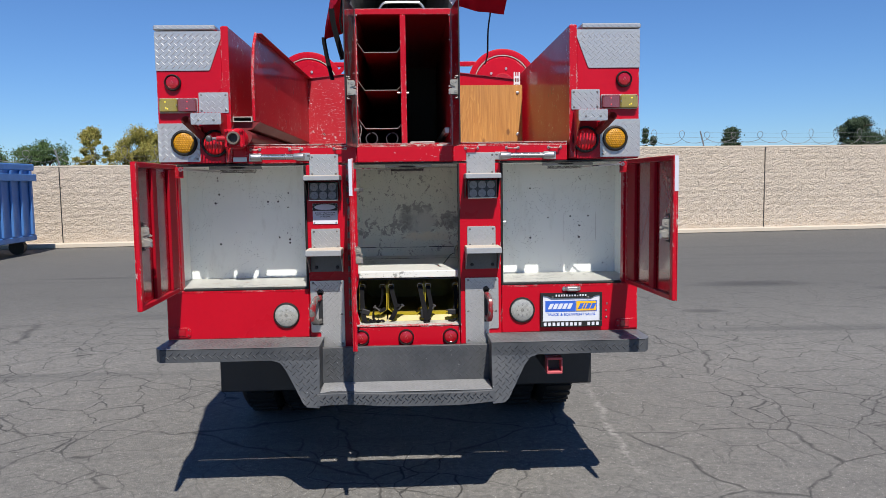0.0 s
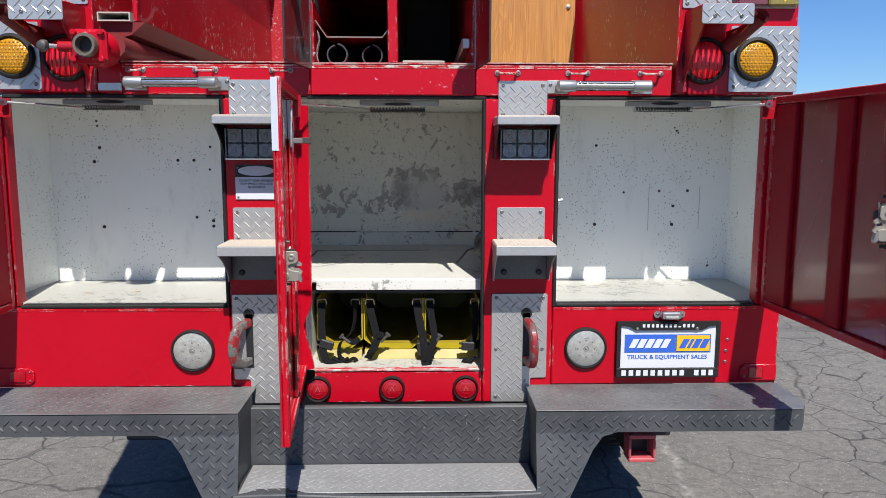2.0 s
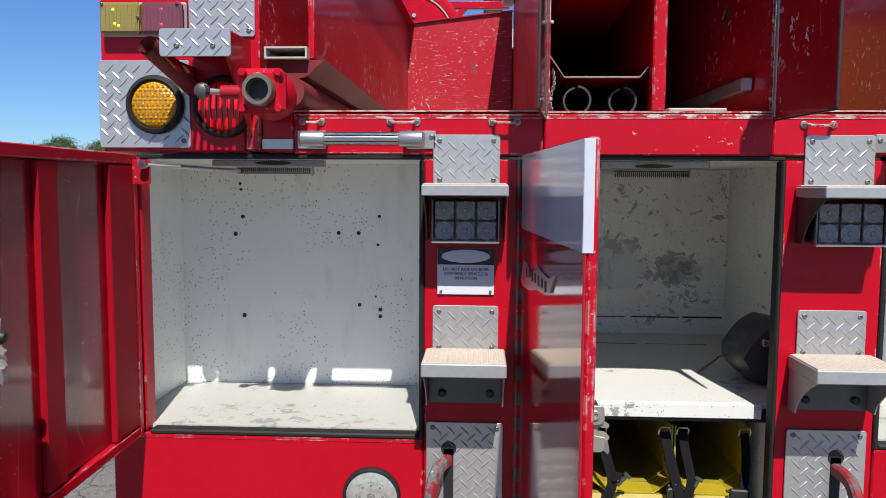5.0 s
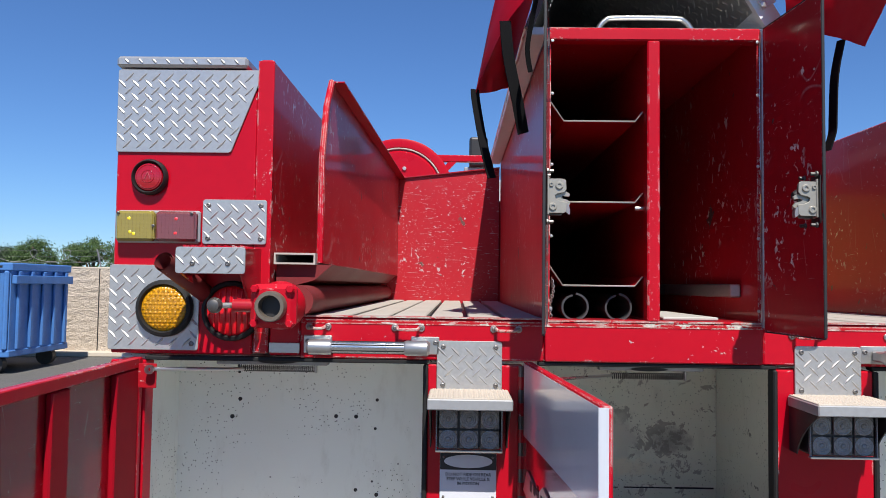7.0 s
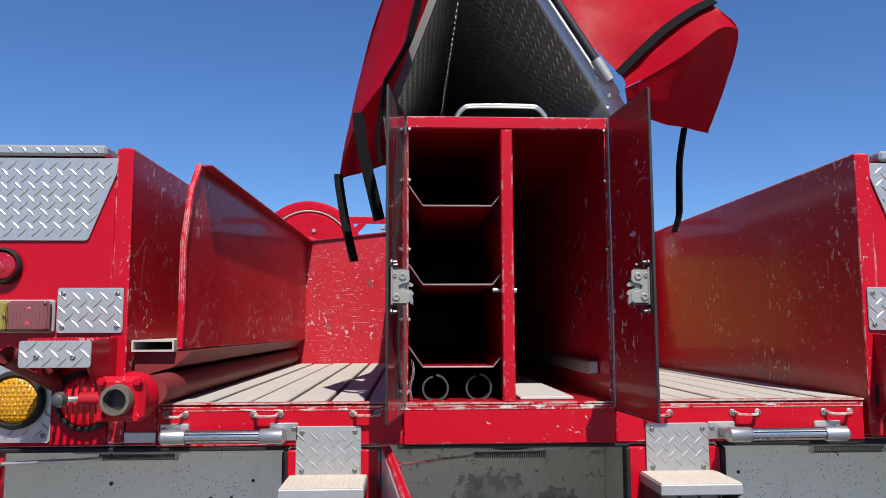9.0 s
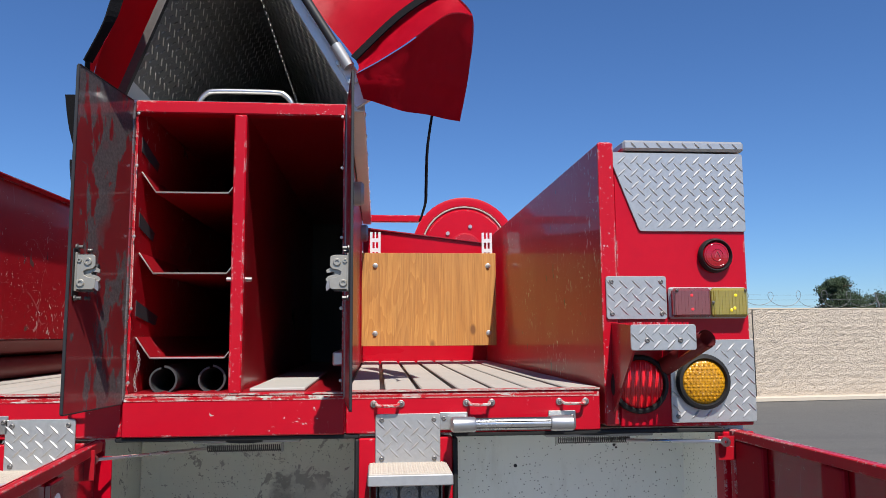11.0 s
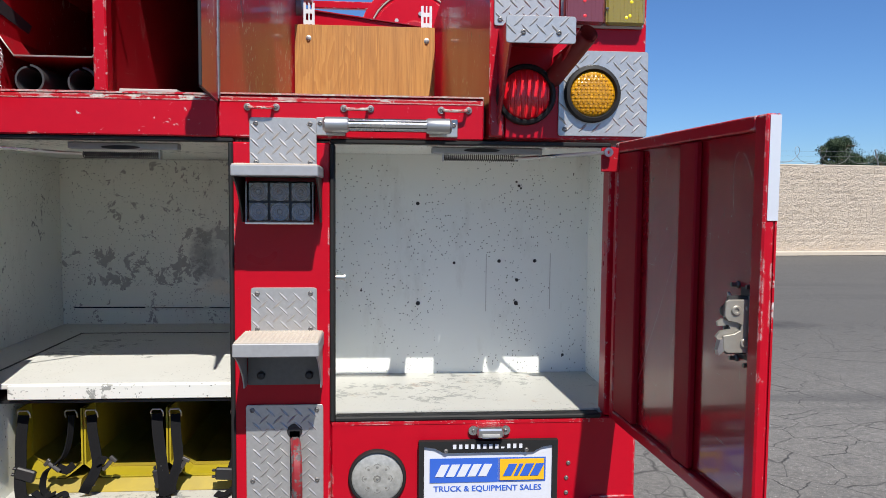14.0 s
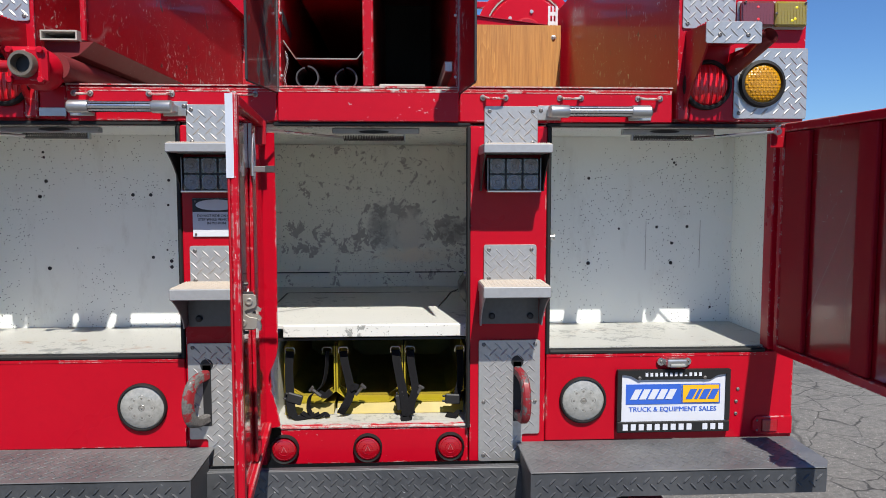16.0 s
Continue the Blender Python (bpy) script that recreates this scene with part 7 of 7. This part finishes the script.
def pack_strap(holder, ring, line, width=0.019, tilt=(1, 0.2, 0), buckle=None, clip=None, tail=None):
    """A webbing strap hung from a wire ring: line, tail: (x, depth, z); buckle, clip: (x, z, turn)."""
    y0 = 3.915
    st = part("strap", ribbon([(x, y0 - d, z) for x, d, z in line], width, tilt, 0.003), M_WEB, holder, "black webbing strap")
    x, z = ring
    part("loop", sweep([(x - 0.013, y0 - 0.004, z - 0.012), (x - 0.0135, y0 - 0.010, z), (x - 0.010, y0 - 0.011, z + 0.006), (x + 0.010, y0 - 0.011, z + 0.006), (x + 0.0135, y0 - 0.010, z), (x + 0.013, y0 - 0.004, z - 0.012)], 0.0021, 6), M_STEEL, st)
    if buckle:
        x, z, turn = buckle
        d = 0.046
        bm = box(x - 0.022, x + 0.022, y0 - d - 0.006, y0 - d + 0.006, z - 0.014, z + 0.014, 0.003)
        box(x - 0.030, x - 0.0222, y0 - d - 0.004, y0 - d + 0.004, z - 0.010, z - 0.005, 0.001, bm)
        box(x - 0.030, x - 0.0222, y0 - d - 0.004, y0 - d + 0.004, z + 0.005, z + 0.010, 0.001, bm)
        bmesh.ops.rotate(bm, verts=bm.verts, cent=(x, y0 - d, z), matrix=Matrix.Rotation(turn, 3, 'Y'))
        part("buckle", bm, M_BLACK, st)
    if clip:
        x, z, turn = clip
        d = 0.040
        bm = rod((x, y0 - d, z - 0.018), (x, y0 - d, z + 0.012), 0.005, 10)
        box(x - 0.009, x + 0.009, y0 - d - 0.004, y0 - d + 0.004, z + 0.012, z + 0.020, 0.001, bm)
        bmesh.ops.rotate(bm, verts=bm.verts, cent=(x, y0 - d, z), matrix=Matrix.Rotation(turn, 3, 'Y'))
        part("clip", bm, M_DARKSTEEL, st, "dark steel snap clip")
    if tail:
        part("strap_end", ribbon([(x, y0 - d, z) for x, d, z in tail], width * 0.85, (0.4, 1, 0.4), 0.003), M_WEB, st)


one = pack_holder(-0.270, -0.124, 11)
two = pack_holder(-0.121, 0.072, 5)
three = pack_holder(0.075, 0.250, 3)
pack_strap(one, (-0.252, 1.085), [(-0.252, 0.008, 1.080), (-0.254, 0.02, 1.03), (-0.250, 0.034, 0.975), (-0.246, 0.05, 0.935), (-0.238, 0.062, 0.905)], 0.024, buckle=(-0.235, 0.952, 0.3),
           tail=[(-0.238, 0.06, 0.910), (-0.225, 0.066, 0.901), (-0.200, 0.058, 0.903), (-0.178, 0.05, 0.906)])
pack_strap(one, (-0.146, 1.085), [(-0.146, 0.006, 1.078), (-0.148, 0.012, 1.03), (-0.156, 0.022, 0.99), (-0.172, 0.034, 0.972), (-0.192, 0.042, 0.955), (-0.196, 0.05, 0.925), (-0.188, 0.052, 0.908)], 0.016, (0.5, 1, 0.2), clip=(-0.176, 0.968, -0.9),
           tail=[(-0.188, 0.052, 0.908), (-0.170, 0.062, 0.902), (-0.150, 0.05, 0.908), (-0.140, 0.06, 0.902)])
pack_strap(one, (-0.146, 1.085), [(-0.172, 0.030, 0.965), (-0.150, 0.03, 0.955), (-0.134, 0.028, 0.968)], 0.018, (0.2, 0.3, 1), tail=[(-0.215, 0.05, 0.912), (-0.19, 0.06, 0.903), (-0.165, 0.056, 0.912)])
pack_strap(two, (-0.100, 1.085), [(-0.100, 0.006, 1.078), (-0.094, 0.02, 1.045), (-0.082, 0.034, 1.0), (-0.076, 0.044, 0.972), (-0.082, 0.05, 0.950), (-0.094, 0.054, 0.928), (-0.106, 0.05, 0.908)], 0.023, (1, 0.1, 0.4), clip=(-0.052, 0.972, 0.75))
pack_strap(two, (-0.104, 0.904), [(-0.078, 0.045, 0.975), (-0.066, 0.046, 0.984), (-0.056, 0.044, 0.980)], 0.018, (0.3, 0.4, 1))
pack_strap(two, (0.050, 1.085), [(0.050, 0.008, 1.080), (0.055, 0.022, 1.045), (0.064, 0.036, 1.0), (0.072, 0.048, 0.965), (0.078, 0.058, 0.93), (0.080, 0.064, 0.902)], 0.025, buckle=(0.066, 0.938, 1.4),
           tail=[(0.080, 0.064, 0.905), (0.074, 0.074, 0.899), (0.094, 0.082, 0.898), (0.066, 0.09, 0.898)])
pack_strap(three, (0.092, 1.085), [(0.092, 0.006, 1.078), (0.096, 0.018, 1.04), (0.104, 0.032, 0.995), (0.106, 0.042, 0.97), (0.098, 0.05, 0.945), (0.093, 0.056, 0.92), (0.096, 0.058, 0.905)], 0.022, clip=(0.116, 0.965, 0.5))
pack_strap(three, (0.236, 1.085), [(0.236, 0.004, 1.078), (0.239, 0.010, 1.03), (0.236, 0.02, 0.985), (0.228, 0.034, 0.955), (0.224, 0.044, 0.93)], 0.020, buckle=(0.214, 0.945, 0.05),
           tail=[(0.234, 0.05, 0.912), (0.215, 0.066, 0.902), (0.195, 0.058, 0.903), (0.225, 0.072, 0.899)])
# black rubber bag lying on its edge at the side of the shelf, with a loose cord
bag = part("bag", face_prism([(0.238, 1.235), (0.262, 1.195), (0.30, 1.1665), (0.345, 1.1665), (0.40, 1.22), (0.395, 1.30), (0.345, 1.335), (0.30, 1.325), (0.262, 1.28)], 4.00, 4.15, bev=0.018), M_HOSE, None, "", True)
tagged(bag, "black rounded rubber bag lying on the white shelf", "bag")
part("cord", sweep([(0.242, 4.06, 1.234), (0.222, 4.07, 1.225), (0.205, 4.09, 1.20), (0.185, 4.12, 1.172)], 0.0022, 6), M_RUBBER, bag)

# ---------------------------------------------------------------- yard: container, trees, razor wire, wall blocks
def container():
    c = thing("waste_container", (-11.8, 17.8, 0), "blue ribbed steel waste container on the asphalt", "container")
    x0, x1, y0, y1, z0, z1 = -14.4, -9.32, 16.9, 19.1, 0.40, 2.22
    part("body", box(x0, x1, y0, y1, z0, z1 - 0.12, 0.01), M_BLUE, c)
    part("top_rail", box(x0 - 0.03, x1 + 0.05, y0 - 0.05, y1 + 0.05, z1 - 0.16, z1, 0.02), M_BLUE, c)
    part("rail_slot", box(x0, x1 - 0.15, y0 - 0.054, y0 - 0.048, z1 - 0.10, z1 - 0.055, 0.0), M_BLACK, c)
    part("bottom_rail", box(x0 - 0.02, x1 + 0.03, y0 - 0.04, y1 + 0.04, z0 - 0.06, z0 + 0.08, 0.02), M_BLUE, c)
    part("end_lip", box(x1 + 0.02, x1 + 0.12, y0, y1, z1 - 0.42, z1 - 0.25, 0.01), M_BLUE, c)
    for k in range(24):
        x = x1 - 0.06 - k * 0.208
        part("rib", box(x - 0.05, x + 0.05, y0 - 0.09, y0, z0 + 0.081, z1 - 0.161, 0.03), M_BLUE, c)
    for k in range(5):
        y = y0 + 0.25 + k * 0.45
        part("rib", box(x1, x1 + 0.06, y - 0.06, y + 0.06, z0 + 0.081, z1 - 0.161, 0.02), M_BLUE, c)
    for x in (x0 + 0.4, x1 - 0.35):
        for y in (y0 + 0.1, y1 - 0.25):
            part("roller", rod((x, y, 0.19), (x, y + 0.15, 0.19), 0.19, 20), M_BLACK, c)
        part("skid", box(x - 0.1, x + 0.1, y0 + 0.1, y1 - 0.1, 0.30, z0 - 0.061), M_BLACK, c)


container()


def tree(x, y, h, spread, leaf, n, label, seed, crown_from=0.35, cone=False):
    rng = random.Random(seed)
    t = thing("tree", (x, y, 0), label, "tree", "trees behind the wall")
    bm = sweep([(x + 0.1 * math.sin(k * 1.3 + seed), y + 0.1 * math.cos(k + seed), h * 0.8 * k / 6) for k in range(7)], 0.16, 8)
    for v in bm.verts:
        k = 1 - 0.8 * v.co.z / h
        v.co.x, v.co.y = x + (v.co.x - x) * k, y + (v.co.y - y) * k
    limbs = []
    for k in range(9):
        a, z = k * 2.4 + seed, h * (crown_from + 0.45 * k / 9)
        tip = Vector((x + math.cos(a) * spread * 0.5, y + math.sin(a) * spread * 0.5, z + h * 0.06))
        sweep([(x, y, z * 0.8), ((x + tip.x) / 2, (y + tip.y) / 2, (z + tip.z) / 2 + 0.1), tip], 0.04, 5, bm)
        limbs.append(tip)
    part("trunk", bm, M_BARK, t)
    clumps = []
    for k in range(46):
        u = rng.random()
        z = h * (crown_from + (1 - crown_from) * u)
        w = spread * (1 - u * 0.95 if cone else math.sqrt(max(0.04, 1 - (2 * u - 0.85) ** 2 * 0.8)))
        a, q = rng.random() * 6.28, math.sqrt(rng.random())
        clumps.append((Vector((x + math.cos(a) * q * w, y + math.sin(a) * q * w, z)), max(0.1, spread * rng.uniform(0.13, 0.27))))
    for k in range(0 if cone else 18):
        # shoots that break the outline
        a, q = rng.random() * 6.28, rng.uniform(0.0, 0.9)
        z = h * (1.0 - 0.35 * (1 - crown_from) * rng.random() - 0.9 * (1 - crown_from) * q * q * 0.6)
        clumps.append((Vector((x + math.cos(a) * q * spread, y + math.sin(a) * q * spread, z)), spread * rng.uniform(0.07, 0.13)))
    vs, fs = [], []
    for i in range(int(n * 2.4)):
        c, r = clumps[rng.randrange(len(clumps))]
        d = Vector((rng.gauss(0, 1), rng.gauss(0, 1), rng.gauss(0, 0.8)))
        p = c + d * r * 0.52
        e = Euler((rng.random() * 6.3, rng.random() * 6.3, rng.random() * 6.3)).to_matrix()
        s = rng.uniform(0.028, 0.052)
        k = len(vs)
        vs += [tuple(p + e @ Vector(q) * s) for q in ((-1, 0, 0), (0, -0.45, 0.12), (1, 0, 0), (0, 0.45, 0.12))]
        fs += [(k, k + 1, k + 2, k + 3)]
    me = bpy.data.meshes.new("crown")
    me.from_pydata(vs, [], fs)
    me.materials.append(leaf)
    cr = new("crown", me)
    cr.parent = t
    cr.matrix_parent_inverse = Matrix.Translation(-ORIGIN[t.name])
    return t


tree(-15.1, 32.0, 3.45, 1.3, M_LEAF, 8200, "round dark green tree beyond the wall", 1, 0.5)
tree(-17.6, 32.3, 3.3, 1.35, M_LEAF, 8200, "broad green tree beyond the wall", 11, 0.5)
tree(-18.9, 32.6, 3.1, 1.2, M_LEAF_DARK, 6200, "low dark green tree beyond the wall", 12, 0.5)
tree(-13.1, 32.0, 4.05, 0.85, M_LEAF_YEL, 10000, "slim yellow-green tree beyond the wall", 2, 0.2)
tree(-11.9, 32.4, 3.45, 1.1, M_LEAF_YEL, 11000, "low yellow-green tree beyond the wall", 13, 0.2)
tree(-10.9, 32.0, 4.0, 1.5, M_LEAF_YEL, 17000, "yellowing tree with an uneven crown beyond the wall", 3, 0.25)
tree(13.9, 32.0, 3.75, 0.85, M_LEAF_DARK, 9000, "small dark conifer beyond the wall", 4, 0.45, True)
tree(19.4, 32.0, 4.0, 1.35, M_LEAF_DARK, 15000, "broad dark tree beyond the wall", 5, 0.5)
tree(21.8, 32.5, 3.45, 1.4, M_LEAF_DARK, 5000, "low broad dark tree beyond the wall", 6, 0.5)
tree(12.3, 32.5, 2.95, 0.75, M_LEAF_DARK, 3200, "low dark bush-like tree beyond the wall", 7, 0.5)
tree(10.15, 32.0, 3.85, 0.2, M_LEAF_DARK, 5000, "slim cypress beyond the wall", 8, 0.1, True)
tree(10.5, 32.0, 3.7, 0.2, M_LEAF_DARK, 5000, "slim cypress beyond the wall", 9, 0.1, True)

# razor wire along the wall's top
wire = thing("razor_wire", WALL_A + Vector((0, 0, WALL_H)), "coiled razor wire on leaning posts along the wall top", "razor wire")
pts = []
n = 3000
for i in range(n):
    u = wall_len * i / n
    a = u / 0.85 * 2 * math.pi
    pts.append(WALL_M @ Vector((u + 0.26 * math.cos(a), 0.1 + 0.05 * math.sin(a * 0.37), (WALL_H if u > STEP else WALL_LOW) + 0.30 + (0.20 + 0.05 * math.sin(u * 0.9)) * math.sin(a))))
part("coil", sweep(pts, 0.007, 4), M_GALVWIRE, wire)
for z in (0.12, 0.28, 0.42):
    part("strand", sweep([WALL_M @ Vector((u, 0.1, (WALL_H if u > STEP else WALL_LOW) + z + 0.02 * math.sin(u))) for u in [k * 2.0 for k in range(int(wall_len / 2))]], 0.0035, 4), M_GALVWIRE, wire)
for k in range(int(wall_len / 6.2)):
    p = WALL_M @ Vector((2.0 + k * 6.2, 0.1, (WALL_H if 2.0 + k * 6.2 > STEP else WALL_LOW) - 0.02))
    part("post", sweep([p, p + Vector((-0.02, 0, 0.12)), p + Vector((-0.12, 0, 0.5))], 0.022, 6), M_GALVWIRE, wire)

# split-face blocks: those in plain view are pieces, the rest one body
BLOCK_L, BLOCK_H = 0.40, 0.20


def block_mesh(rng, seg=3):
    vs, fs = [], []
    g = 0.0012
    xs = [g, BLOCK_L * 0.33, BLOCK_L * 0.66, BLOCK_L - g]
    zs = [g, BLOCK_H * 0.5, BLOCK_H - g]
    for z in zs:
        for x in xs:
            edge = x in (xs[0], xs[-1]) or z in (zs[0], zs[-1])
            vs.append((x, (0.010 if edge else 0.0) + rng.uniform(-0.008, 0.008), z))
    for j in range(2):
        for i in range(3):
            k = j * 4 + i
            fs.append((k, k + 1, k + 5, k + 4))
    k = len(vs)
    rim = [0, 1, 2, 3, 7, 11, 10, 9, 8, 4]
    for q in rim:
        vs.append((vs[q][0], 0.031, vs[q][2]))
    for a in range(len(rim)):
        b = (a + 1) % len(rim)
        fs.append((rim[b], rim[a], k + a, k + b))
    return vs, fs


rng = random.Random(7)
shapes = []
for i in range(10):
    vs, fs = block_mesh(rng)
    me = bpy.data.meshes.new("block")
    me.from_pydata(vs, [], fs)
    me.materials.append(M_BLOCK)
    shapes.append((me, vs, fs))
inv = Matrix.Translation(-ORIGIN[yard_wall.name])
rest_v, rest_f = [], []
made = 0
rows_n = round(WALL_H / BLOCK_H)
order = []
for j in range(rows_n):
    for i in range(int(wall_len / BLOCK_L) - 1):
        u = i * BLOCK_L + (BLOCK_L / 2 if j % 2 else 0)
        if u < STEP and j * BLOCK_H > WALL_LOW - 0.1:
            continue
        w = WALL_M @ Vector((u, 0, 0))
        order.append((u, j * BLOCK_H, w.x))
for u, z, wx in order:
    me, vs, fs = shapes[rng.randrange(10)]
    # control joints every few metres
    if 8.0 < wx < 15.0 and made < 300:
        ob = new("block", me)
        ob.matrix_basis = WALL_M @ Matrix.Translation((u, 0, z))
        ob.parent = yard_wall
        ob.matrix_parent_inverse = inv
        made += 1
    else:
        k = len(rest_v)
        rest_v += [tuple(WALL_M @ Vector((a + u, b, c + z))) for a, b, c in vs]
        rest_f += [[k + q for q in f] for f in fs]
me = bpy.data.meshes.new("blockwork")
me.from_pydata(rest_v, [], rest_f)
me.materials.append(M_BLOCK)
ob = new("blockwork", me)
ob.parent = yard_wall
ob.matrix_parent_inverse = inv
tagged(ob, kind="stuff")
for a, b, top in ((0, STEP, WALL_LOW), (STEP, wall_len, WALL_H)):
    part("capping", on_wall(box(a, b, 0.0, 0.20, top - 0.019, top + 0.03, 0.01)), M_KERB, yard_wall)
for ux, top in ((20.60, WALL_LOW), (41.14, WALL_H), (52.74, WALL_H)):
    part("control_joint", on_wall(box(ux, ux + 0.022, -0.012, 0.02, 0.12, top - 0.02)), M_BLACK, yard_wall)
